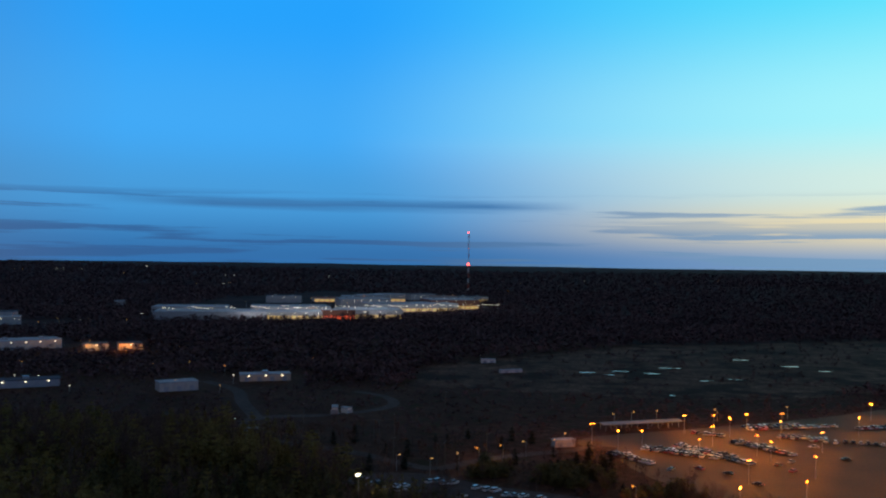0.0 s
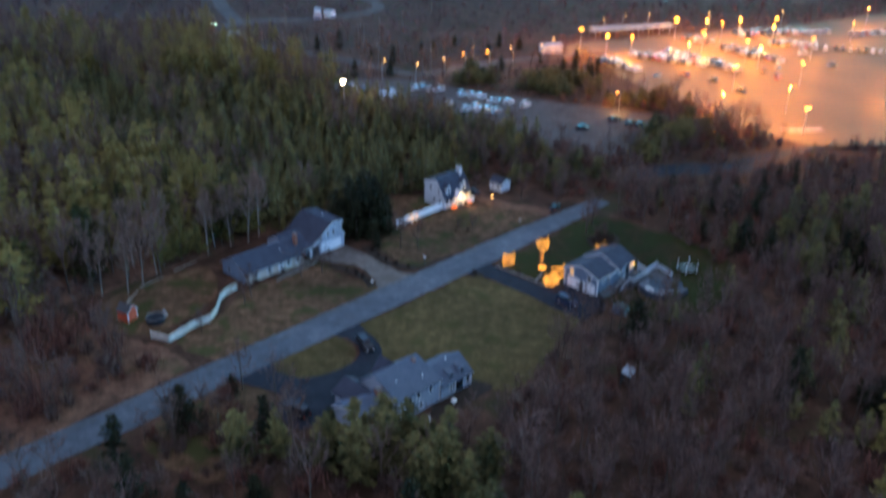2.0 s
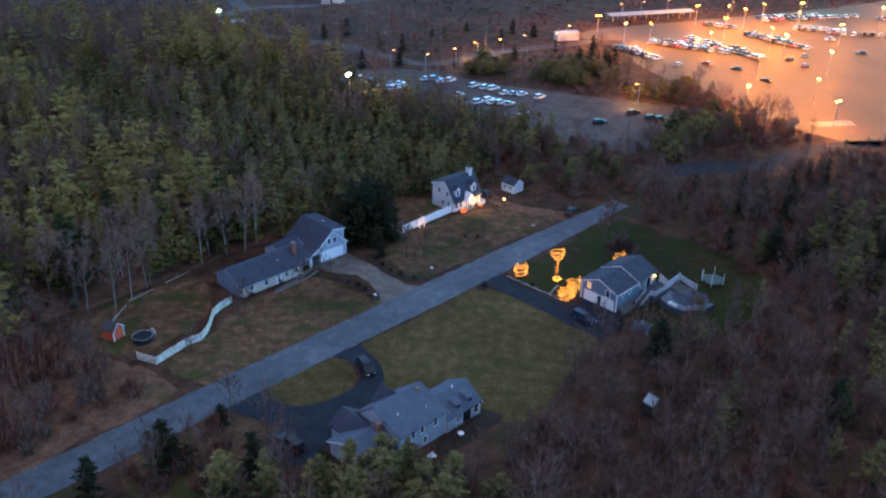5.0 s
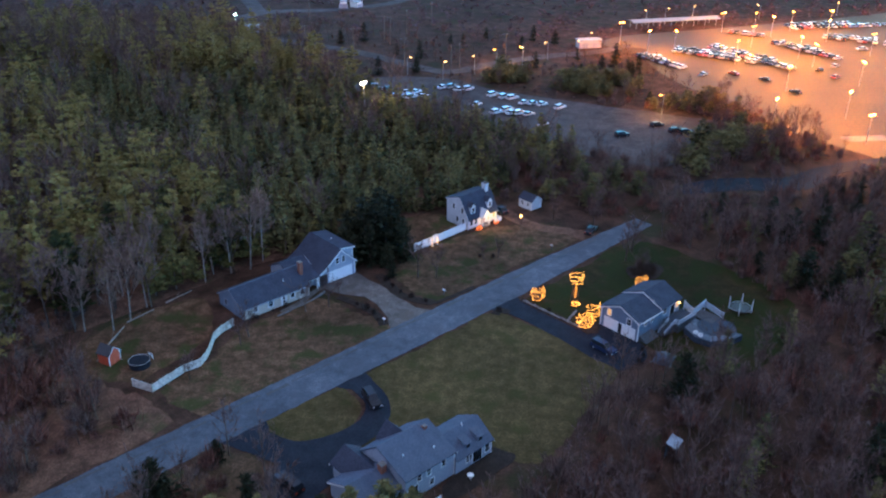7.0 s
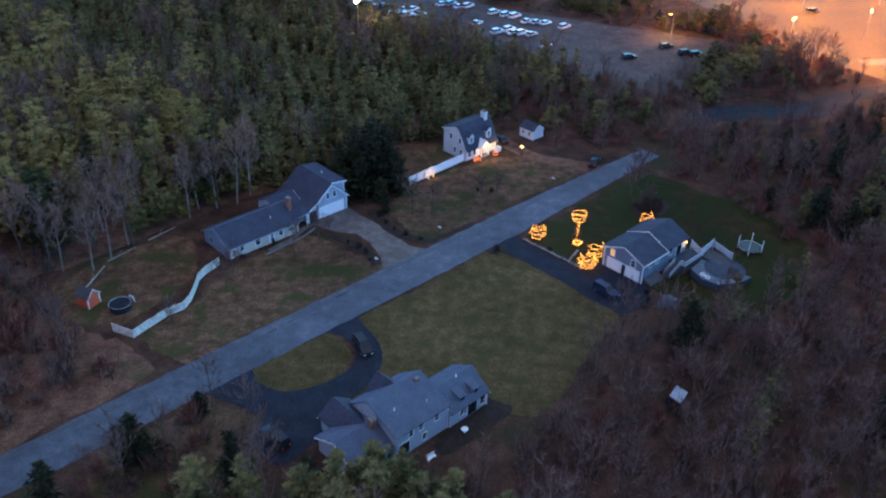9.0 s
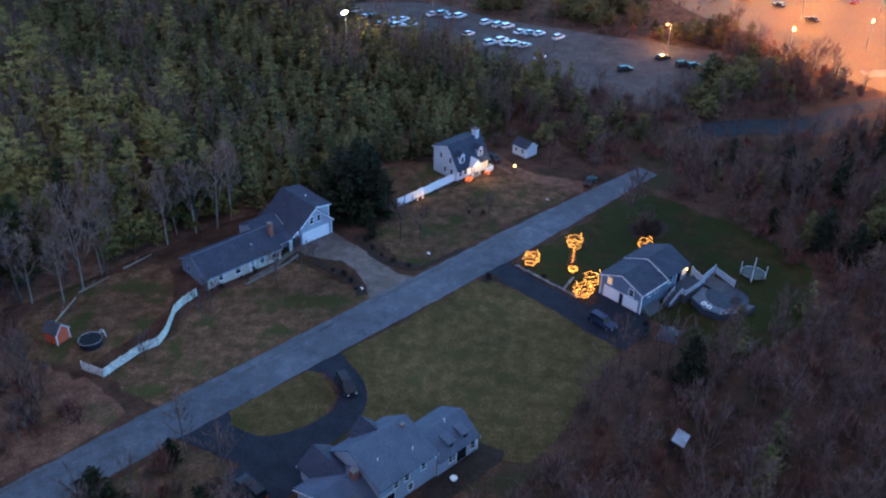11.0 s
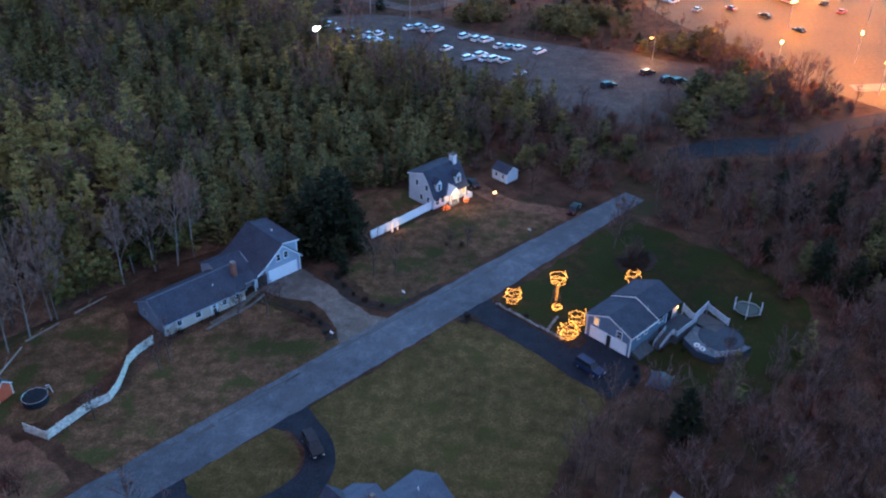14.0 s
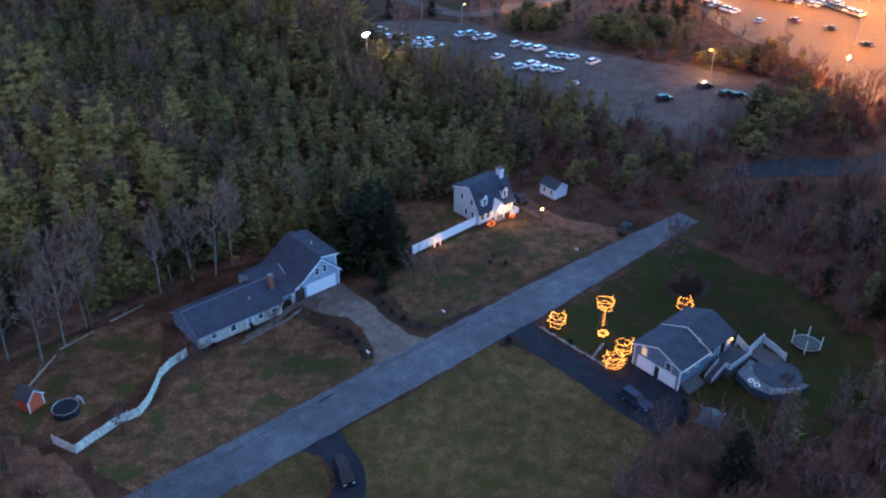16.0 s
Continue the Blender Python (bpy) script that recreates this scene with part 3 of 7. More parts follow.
# sealed lots and far roads (world coordinates)
LOT_1 = [(-62, 318), (-50, 289), (-11, 272), (15, 252), (38, 241), (52, 250), (58, 269), (66, 284), (52, 290), (17, 302), (-8, 312), (-20, 322), (-40, 326)]
LOT_2 = [(33, 392), (44, 378), (50, 372), (55, 343), (64, 322), (76, 304), (84, 282), (99, 262), (118, 252), (190, 262), (330, 380), (330, 560), (235, 512), (170, 470), (98, 432), (52, 410)]
paved("parking_lot", patch(LOT_1, -0.2, 0.05, 0.6, 14, 4), M["gravel_lot"], "grey gravel overflow parking lot in blue dusk", "parking lot", False)
paved("parking_lot", patch(LOT_2, -0.2, 0.05, 0.4, 15, 3), M["big_lot"], "wide asphalt parking lot under orange sodium light", "parking lot", False)
ROAD_FAR = [(-120, 386), (-92, 372), (-66, 360), (-44, 344), (-26, 334), (-8, 350), (12, 364), (32, 374), (48, 388)]
paved("road", band(ROAD_FAR, 6.4, -0.2, 0.06, 0.01, 9), M["gravel_lot"], "distant access road winding past lamp posts", "road", False)
ROAD_LOOP = [(-150, 393), (-134, 418), (-122, 436), (-90, 447), (-66, 470), (-62, 492), (-72, 515), (-92, 530)]
paved("road", band(ROAD_LOOP, [9, 9, 8, 7, 7, 7, 6, 6], -0.2, 0.06, 0.01, 10), M["gravel_lot"], "pale distant road curving through bare scrub", "road", False)
paved("road", band([(-128, 432), (-150, 480), (-168, 525), (-200, 560)], 8, -0.2, 0.055, 0.01, 11), M["gravel_lot"], "distant side road between woods", "road", False)
paved("road", band([(44, 224), (58, 230), (76, 233), (88, 244), (110, 254), (150, 258)], [6, 9, 9, 6, 6, 6], -0.2, 0.05, 0.03, 12), M["drive_dark"], "dim paved path behind the bare woods", "road", False)
FIELD = [(-60, 560), (20, 545), (110, 530), (190, 545), (290, 600), (420, 760), (470, 980), (330, 950), (240, 900), (150, 880), (60, 790), (0, 730), (-60, 660)]
paved("marsh", patch(FIELD, -0.2, 0.05, 4, 16, 6), M["marsh"], "flat tawny marsh and cleared ground in the distance", "marsh", False)
for k, (x, y, a, b) in enumerate([(x, y, a * 0.5, b * 0.22) for x, y, a, b in [(69, 651, 14, 10), (96, 662, 18, 8), (118, 652, 12, 14), (152, 618, 13, 8), (178, 628, 16, 8), (245, 718, 14, 12), (262, 690, 12, 8), (112, 545, 6, 8), (86, 640, 10, 8), (215, 760, 18, 14), (140, 690, 22, 12)]]):
    r = random.Random(k)
    paved("pond", patch([(x + a * r.uniform(0.6, 1.2) * math.cos(q), y + b * r.uniform(0.6, 1.2) * math.sin(q)) for q in [i * math.pi / 4 for i in range(8)]], -0.2, 0.09, 0.8, k, 4), M["water"], "shallow pool of water reflecting the sky in the marsh", "pond", False)


# ---- trees ----
def needles(rng, c, out, size, n):
    """n long flat sprays from each point c, fanned round its outward direction."""
    k = len(c) * n
    c, out, s = np.repeat(c, n, 0), np.repeat(out, n), np.repeat(size, n)
    turn = out + rng.normal(0, 0.75, k)
    along = np.stack([np.cos(turn), np.sin(turn), rng.normal(0.12, 0.34, k)], 1)
    side = np.stack([-np.sin(turn), np.cos(turn), rng.normal(0, 0.60, k)], 1)
    c = c + rng.normal(0, 0.45, (k, 3)) * s[:, None] * (1, 1, 0.42)
    w, ln = (0.30 * rng.uniform(0.6, 1.3, k) * s)[:, None], (1.05 * rng.uniform(0.6, 1.3, k) * s)[:, None]
    tri = np.stack([c - side * w - along * ln * 0.35, c + side * w - along * ln * 0.35, c + along * ln], 1)
    return tri.reshape(-1, 3), np.arange(k * 3).reshape(-1, 3)


def stem(pts, radii, sides=5):
    v, f = [], []
    for i, (p, r) in enumerate(zip(pts, radii)):
        for k in range(sides):
            a = 2 * math.pi * k / sides
            v.append((p[0] + r * math.cos(a), p[1] + r * math.sin(a), p[2]))
    for i in range(len(pts) - 1):
        for k in range(sides):
            a, b = i * sides + k, i * sides + (k + 1) % sides
            f += [(a, b, b + sides), (a, b + sides, a + sides)]
    return np.array(v, float), np.array(f)


def merge(parts_):
    v, f, o = [], [], 0
    for a, b in parts_:
        v.append(a)
        f.append(b + o)
        o += len(a)
    return np.concatenate(v), np.concatenate(f)


def pine_shape(seed, h, r, whorls=9, boughs=6, per=9, bare=0.22, top=0.75, fine=1.0):
    """Trunk and crown of a conifer: whorls of drooping boughs, each a drift of needle sprays."""
    rng = np.random.default_rng(seed)
    lean = rng.normal(0, 0.02, 2)
    pts = [(lean[0] * z, lean[1] * z, z) for z in (-0.3, h * 0.3, h * 0.65, h * 0.97)]
    trunk = stem(pts, [0.26, 0.2, 0.12, 0.02])
    cs, ss, outs = [], [], []
    for k in range(whorls):
        t = (k + rng.uniform(-0.3, 0.3)) / (whorls - 1)
        t = min(max(t, 0), 1)
        z = h * (bare + (0.98 - bare) * t)
        reach = r * (1 - t) ** top * rng.uniform(0.75, 1.2) + 0.15
        for a in rng.uniform(0, 2 * math.pi) + np.arange(boughs) * 2 * math.pi / boughs + rng.normal(0, 0.25, boughs):
            if rng.random() < 0.14:
                continue
            q = reach * rng.uniform(0.5, 1.25)
            for d in (0.3, 0.6, 0.95):
                cs.append((lean[0] * z + q * d * math.cos(a), lean[1] * z + q * d * math.sin(a), z + q * (0.10 * d + 0.10 * d * d) + rng.normal(0, 0.10)))
                ss.append((0.42 + 0.17 * reach * (1.2 - 0.4 * d)) * fine)
                outs.append(a)
    crown = needles(rng, np.array(cs), np.array(outs), np.array(ss), max(1, per // 3))
    return trunk, crown


def bare_shape(seed, h, spread, limbs=9, forks=4, twigs=6, thick=1.0):
    """Trunk with limbs and a haze of twigs of a leafless tree."""
    rng = np.random.default_rng(seed)
    wood, fine = [], []
    lean = rng.normal(0, 0.04, 2)
    axis = lambda z: np.array((lean[0] * z, lean[1] * z, z))
    wood.append(stem([axis(-0.3), axis(h * 0.35), axis(h * 0.7), axis(h)], [0.2, 0.15, 0.08, 0.015]))

    def sliver(a, b, w):
        side = np.cross(b - a, rng.normal(0, 1, 3))
        side = side / (np.linalg.norm(side) + 1e-6) * w * thick
        return [a - side, a + side, b]

    for k in range(limbs):
        t = 0.28 + 0.66 * (k + rng.uniform(0, 1)) / limbs
        a0 = axis(h * t)
        ang = k * 2.4 + rng.normal(0, 0.4)
        reach = spread * (1.15 - 0.75 * t) * rng.uniform(0.7, 1.2)
        tip = a0 + np.array((math.cos(ang) * reach, math.sin(ang) * reach, reach * rng.uniform(1.1, 2.1)))
        fine += sliver(a0, tip, 0.075) + sliver(a0, tip, 0.075)
        for j in range(forks):
            b0 = a0 + (tip - a0) * rng.uniform(0.25, 0.95)
            b1 = b0 + (tip - a0) * 0.35 + rng.normal(0, reach * 0.28, 3) + (0, 0, 0.25 * reach)
            fine += sliver(b0, b1, 0.045)
            for q in range(twigs):
                c0 = b0 + (b1 - b0) * rng.uniform(0.2, 1)
                c1 = c0 + rng.normal(0, 0.42, 3) + (b1 - b0) * 0.3 + (0, 0, 0.3)
                fine += sliver(c0, c1, 0.04)
    fine = np.array(fine)
    return merge(wood), (fine, np.arange(len(fine)).reshape(-1, 3))


def shrub_shape(seed, h, r, n=110, w=0.05):
    rng = np.random.default_rng(seed)
    ang, el = rng.uniform(0, 2 * math.pi, n), rng.uniform(0.25, 1.5, n)
    start = np.stack([rng.normal(0, r * 0.3, n), rng.normal(0, r * 0.3, n), rng.uniform(0, 0.4 * h, n)], 1)
    ln = rng.uniform(0.4, 1.0, n)
    end = start + np.stack([np.cos(ang) * np.cos(el) * r * ln, np.sin(ang) * np.cos(el) * r * ln, np.sin(el) * h * ln * 0.8], 1)
    side = rng.normal(0, w, (n, 3))
    tri = np.stack([start - side, start + side, end], 1).reshape(-1, 3)
    return (np.zeros((0, 3)), np.zeros((0, 3), int)), (tri, np.arange(n * 3).reshape(-1, 3))


def mound_shape(seed, h, r, n=26):
    """A small far crown: loose sprays over a rounded, uneven form."""
    rng = np.random.default_rng(seed)
    q = rng.normal(0, 1, (n, 3))
    q /= np.linalg.norm(q, axis=1)[:, None]
    c = q * (r, r, h * 0.42) * rng.uniform(0.45, 1.0, (n, 1)) + (0, 0, h * 0.55)
    return (np.zeros((0, 3)), np.zeros((0, 3), int)), needles(rng, c, np.arctan2(q[:, 1], q[:, 0]), np.full(n, r * 0.62), 1)


def array_mesh(name, v, f, mats, mi=None):
    me = bpy.data.meshes.new(name)
    me.vertices.add(len(v))
    me.vertices.foreach_set("co", np.asarray(v, np.float32).ravel())
    me.loops.add(len(f) * 3)
    me.polygons.add(len(f))
    me.loops.foreach_set("vertex_index", np.asarray(f, np.int32).ravel())
    me.polygons.foreach_set("loop_start", np.arange(0, len(f) * 3, 3, dtype=np.int32))
    for m in mats:
        me.materials.append(m)
    if mi is not None:
        me.polygons.foreach_set("material_index", np.asarray(mi, np.int32))
    me.update(calc_edges=True)
    return me


def grove(name, shapes, spots, mats, label, category):
    """Many trees as one mesh: spots of (x, y, z, scale, turn, which)."""
    V, F, MI, o = [], [], [], 0
    for x, y, z, s, a, w in spots:
        for slot, (v, f) in enumerate(shapes[w % len(shapes)]):
            if not len(v):
                continue
            c, d = math.cos(a), math.sin(a)
            V.append(np.stack([(v[:, 0] * c - v[:, 1] * d) * s + x, (v[:, 0] * d + v[:, 1] * c) * s + y, v[:, 2] * s + z], 1))
            F.append(f + o)
            MI.append(np.full(len(f), slot))
            o += len(v)
    ob = new(name, array_mesh(name, np.concatenate(V), np.concatenate(F), mats, np.concatenate(MI)))
    return tagged(ob, label, category, kind="stuff")


def tree_thing(name, shape, mats, label, category, group):
    top = thing(name, Matrix(), label, category, group)
    part("trunk", array_mesh("trunk", *shape[0], [mats[0]]), None, top)
    part("crown", array_mesh("crown", *shape[1], [mats[1]]), None, top)
    return top


def plant(protos, spots):
    """Sets copies of the first trees at the spots; the prototypes themselves take the first ones."""
    used = set()
    for x, y, z, s, a, w in spots:
        w %= len(protos)
        m = Matrix.Translation((x, y, z)) @ Matrix.Rotation(a, 4, "Z")
        if w not in used:
            used.add(w)
            protos[w].matrix_basis = m @ Matrix.Scale(s, 4)
        else:
            ob = copy_thing(protos[w], m)
            ob.scale = (s, s, s)
    for w, p in enumerate(protos):
        if w not in used:
            for o in (*p.children_recursive, p):
                bpy.data.objects.remove(o)


def wob(x, y, s=14.0, k=0.0):
    return noise.noise((x / s, y / s, k))


CLEAR_UV = [
    [(-50, 8), (-8, 8), (62, 7), (66, 16), (66, 34), (50, 40), (36, 42), (22, 43), (10, 41), (-4, 44), (-26, 44), (-52, 42)],
    [(-46, -3), (-44, -21), (-34, -34), (-12, -38), (4, -35), (18, -33), (28, -40), (40, -46), (58, -44), (66, -30), (66, -2), (20, -3)],
]
CLEAR_XY = [LOT_1, LOT_2, FIELD]
ROADS_XY = [ROAD_FAR, ROAD_LOOP, [(-128, 432), (-150, 480), (-168, 525), (-200, 560)], [(44, 224), (58, 230), (76, 233), (88, 244), (110, 254), (150, 258)]]


def near_line(x, y, pts, d):
    for (x0, y0), (x1, y1) in zip(pts, pts[1:]):
        dx, dy = x1 - x0, y1 - y0
        t = min(max(((x - x0) * dx + (y - y0) * dy) / (dx * dx + dy * dy), 0), 1)
        if (x - x0 - t * dx) ** 2 + (y - y0 - t * dy) ** 2 < d * d:
            return True
    return False


UNPLAN = PLAN.inverted()
pines, pines_near, bares, bares_near, darks, shrubs, reds, spires, rounds, fronts = [], [], [], [], [], [], [], [], [], []
rng = random.Random(11)
step = 5.3
for iy in range(int((400 - 56) / step)):
    y0 = 56 + iy * step
    half = 0.60 * y0 + 62
    for ix in range(int(2 * half / step)):
        x, y = -half + ix * step + rng.uniform(-1.9, 1.9), y0 + rng.uniform(-1.9, 1.9)
        pick, s, a, w = rng.random(), rng.uniform(0.7, 1.22), rng.uniform(0, 6.28), rng.randrange(64)
        q = UNPLAN @ Vector((x, y, 0))
        u, v = q.x + 2.2 * wob(x, y), q.y + 2.2 * wob(x, y, 14, 5)
        if -4 < q.y - min(0, (q.x + 60) * 0.035) < 9.5 and q.x < 76 or any(inside(u, v, c) for c in CLEAR_UV) or any(inside(x, y, c) for c in CLEAR_XY):
            continue
        if any(near_line(x, y, r, 7) for r in ROADS_XY):
            continue
        spot = (x, y, 0.0, s, a, w)
        if y < 300 and (v < -30 or u < -44 or u > 60):
            for _ in range(2):
                (shrubs if rng.random() < 0.75 else reds).append((x + rng.uniform(-2.4, 2.4), y + rng.uniform(-2.4, 2.4), 0, rng.uniform(0.45, 0.95), rng.uniform(0, 6.28), rng.randrange(40)))
            if rng.random() < 0.5:
                bares.append((x + rng.uniform(-2.4, 2.4), y + rng.uniform(-2.4, 2.4), 0, s * 0.62, a + 1, w + 3))
        if v > 40 and u < 90 and y < 340:                        # pine wood behind the houses
            if u > -2 + 10 * wob(x, y, 20, 6) and y < 300:           # young dense conifers
                for _ in range(2):
                    spires.append((x + rng.uniform(-2.4, 2.4), y + rng.uniform(-2.4, 2.4), 0, rng.uniform(0.65, 1.15), rng.uniform(0, 6.28), rng.randrange(40)))
                if pick < 0.14:
                    bares.append(spot)
                elif pick > 0.9:
                    pines.append((x, y, 0, s * 0.8, a, w))
            elif v < 60 and u < 6 and pick < 0.52 or pick < 0.34 + 0.3 * (wob(x, y, 40, 9) > 0.1):
                (bares_near if v < 64 and -62 < u < 60 else bares).append(spot)
            else:
                (pines_near if v < 66 and -60 < u < 75 else pines).append(spot)
        elif u < -46 and v > 8:                                  # russet scrub by the red shed
            if pick < 0.40:
                reds.append((x, y, 0, s * 1.4, a, w))
            elif pick < 0.72:
                bares.append((x, y, 0, s * 0.75, a, w))
            elif pick < 0.86 and v > 34:
                pines.append((x, y, 0, s * 0.85, a, w))
            else:
                shrubs.append(spot)
        elif u < -44 and v < 0:                                  # scrub below the street
            (reds if pick < 0.3 else shrubs if pick < 0.65 else bares if pick < 0.8 else darks).append((x, y, 0, s * 0.8, a, w))
        elif v < -24 and u < -2 and v > -78:                     # pines before the near house
            if pick < 0.6 and u < -37 + 3 * wob(x, y, 9, 3) + max(0, -30 - v) * 0.24:
                fronts.append((x, y, 0, s * 0.72, a, w))
            elif u > -40 and v > -50 and pick < 0.5:
                shrubs.append(spot)
            elif pick < 0.8:
                bares.append((x, y, 0, s * 0.8, a, w))
            else:
                shrubs.append(spot)
        elif v < -30 or u > 62 and v < 12:                       # dim mixed woods
            low = 0.6 if u > 62 and y > 200 else 1.0
            if pick < 0.16 + 0.3 * (wob(x, y, 30, 2) > 0.2):
                (pines if pick < 0.1 and v < -84 else spires if pick < 0.14 else darks).append((x, y, 0, s * 0.8 * low, a, w))
            elif pick < 0.82:
                bares.append((x, y, 0, s * 0.78 * low, a, w))
            else:
                reds.append(spot)
        elif inside(x, y, [(49, 258), (48, 242), (63, 233), (80, 238), (86, 258), (67, 271)]):
            for _ in range(2):
                rounds.append((x + rng.uniform(-2.2, 2.2), y + rng.uniform(-2.2, 2.2), 0, s * rng.uniform(0.7, 1.1), rng.uniform(0, 6.28), rng.randrange(30)))
        elif inside(x, y, [(8, 316), (20, 309), (37, 306), (46, 318), (42, 330), (20, 328)]) or inside(x, y, [(50, 291), (69, 291), (70, 302), (55, 304)]) or inside(x, y, [(-10, 322), (0, 318), (6, 334), (-4, 338)]):
            for _ in range(2):
                rounds.append((x + rng.uniform(-2.2, 2.2), y + rng.uniform(-2.2, 2.2), 0, s * rng.uniform(0.6, 0.95), rng.uniform(0, 6.28), rng.randrange(30)))
        elif u > 60 and y < 300:                                 # scrub between street end and lot
            (bares if pick < 0.42 else rounds if pick < 0.68 else shrubs).append((x, y, 0, s * (0.5 if pick < 0.42 else 0.75), a, w))
        elif y >= 300:
            if x < -95:
                (pines if pick < 0.5 else bares).append((x, y, 0, s * 0.8, a, w))
            elif pick < 0.75:
                (shrubs if pick < 0.45 else bares if pick < 0.66 else darks).append((x, y, 0, s * 0.55, a, w))

pines_near.sort(key=lambda p: (p[0], p[1]))
if len(pines_near) > 290:
    rng.shuffle(pines_near)
    pines += pines_near[290:]
    pines_near = pines_near[:290]
if len(bares_near) > 150:
    rng.shuffle(bares_near)
    bares += bares_near[150:]
    bares_near = bares_near[:150]
for k, (u, v) in enumerate([(-46, -31), (-43, -33), (-40.5, -33.5), (-38.5, -35.5), (-36.8, -38), (-36.5, -42), (-35.5, -45), (-50, -24), (-55, -21), (-41, -38), (-45, -37), (69, -53), (74, -49), (80, -53), (88, -47), (95, -51), (62, -57), (72, -60), (84, -62), (100, -52), (78, -44), (90, -40)]):
    q = P(u, v)
    fronts.append((q.x, q.y, 0, 0.70 + 0.05 * (k % 4), k * 1.3, k))
PINE_SHAPES = [pine_shape(100 + k, 14.0 + 3.5 * math.sin(k * 2.1), 3.4 + 0.8 * math.cos(k * 1.7), 11, 7, 33, 0.12, 0.46 + 0.3 * (k % 3) / 2, 0.80) for k in range(8)]
PINE_LEAN = [pine_shape(200 + k, 14.0 + 3.5 * math.sin(k * 2.1), 3.2 + 0.8 * math.cos(k * 1.7), 9, 6, 24, 0.18, 0.46 + 0.3 * (k % 3) / 2, 0.84) for k in range(10)]
DARK_SHAPES = [pine_shape(300 + k, 10.5 + 2 * math.sin(k * 2.1), 2.9, 10, 7, 12, 0.04, 0.5) for k in range(6)]
ROUND_SHAPES = [pine_shape(370 + k, 6.8 + math.sin(k * 2.1), 3.4, 8, 8, 15, 0.05, 0.32, 0.8) for k in range(5)]
SPIRE_SHAPES = [pine_shape(350 + k, 9.5 + 1.5 * math.sin(k * 2.1), 2.1, 9, 6, 9, 0.06, 0.8) for k in range(6)]
BARE_SHAPES = [bare_shape(400 + k, 13 + 2.5 * math.sin(k * 1.9), 2.7 + 0.5 * math.cos(k), 11, 5, 7, 0.9) for k in range(6)]
BARE_LEAN = [bare_shape(500 + k, 12 + 2.5 * math.sin(k * 1.9), 3.3 + 0.5 * math.cos(k), 10, 5, 8) for k in range(8)]
SHRUB_SHAPES = [shrub_shape(600 + k, 3.2 + math.sin(k), 1.9, 110) for k in range(5)]
RED_SHAPES = [shrub_shape(650 + k, 4.6 + math.sin(k), 2.2, 130, 0.06) for k in range(5)]
MOUNDS = [mound_shape(700 + k, 10 + 2 * math.sin(k), 4.4 + math.cos(k), 22) for k in range(8)]
plant([tree_thing("pine_tree", s, (M["bark"], M["pine"]), "tall pine tree with olive-green needled boughs", "tree", "pines at the wood's edge") for s in PINE_SHAPES], pines_near)
plant([tree_thing("pine_tree", s, (M["bark"], M["conifer"]), "dark olive pine tree among bare brush", "tree", "pines before the near house") for s in PINE_SHAPES[:5]], fronts)
plant([tree_thing("bare_tree", s, (M["bark"], M["edge_twigs"]), "leafless grey-brown tree at the wood's edge", "tree", "bare trees at the wood's edge") for s in BARE_SHAPES], bares_near)
grove("pine_wood", PINE_LEAN, pines, [M["bark"], M["pine"]], "dense olive-green pine wood behind the houses", "forest")
grove("evergreen_clumps", ROUND_SHAPES, rounds, [M["bark"], M["conifer"]], "rounded dark evergreen clumps beside the parking lots", "forest")
grove("conifer_thicket", SPIRE_SHAPES, spires, [M["bark"], M["conifer"]], "dense young conifers with pointed tops", "forest")
grove("bare_wood", BARE_LEAN, bares, [M["bark"], M["twigs"]], "leafless brown winter wood", "forest")
grove("evergreen_thicket", DARK_SHAPES, darks, [M["bark"], M["pine_dark"]], "dark evergreen thicket among bare trees", "forest")
grove("brush", SHRUB_SHAPES, shrubs, [M["bark"], M["twigs"]], "low brown leafless brush", "shrubs")
grove("russet_brush", RED_SHAPES, reds, [M["bark"], M["red_twigs"]], "russet leafless scrub", "shrubs")

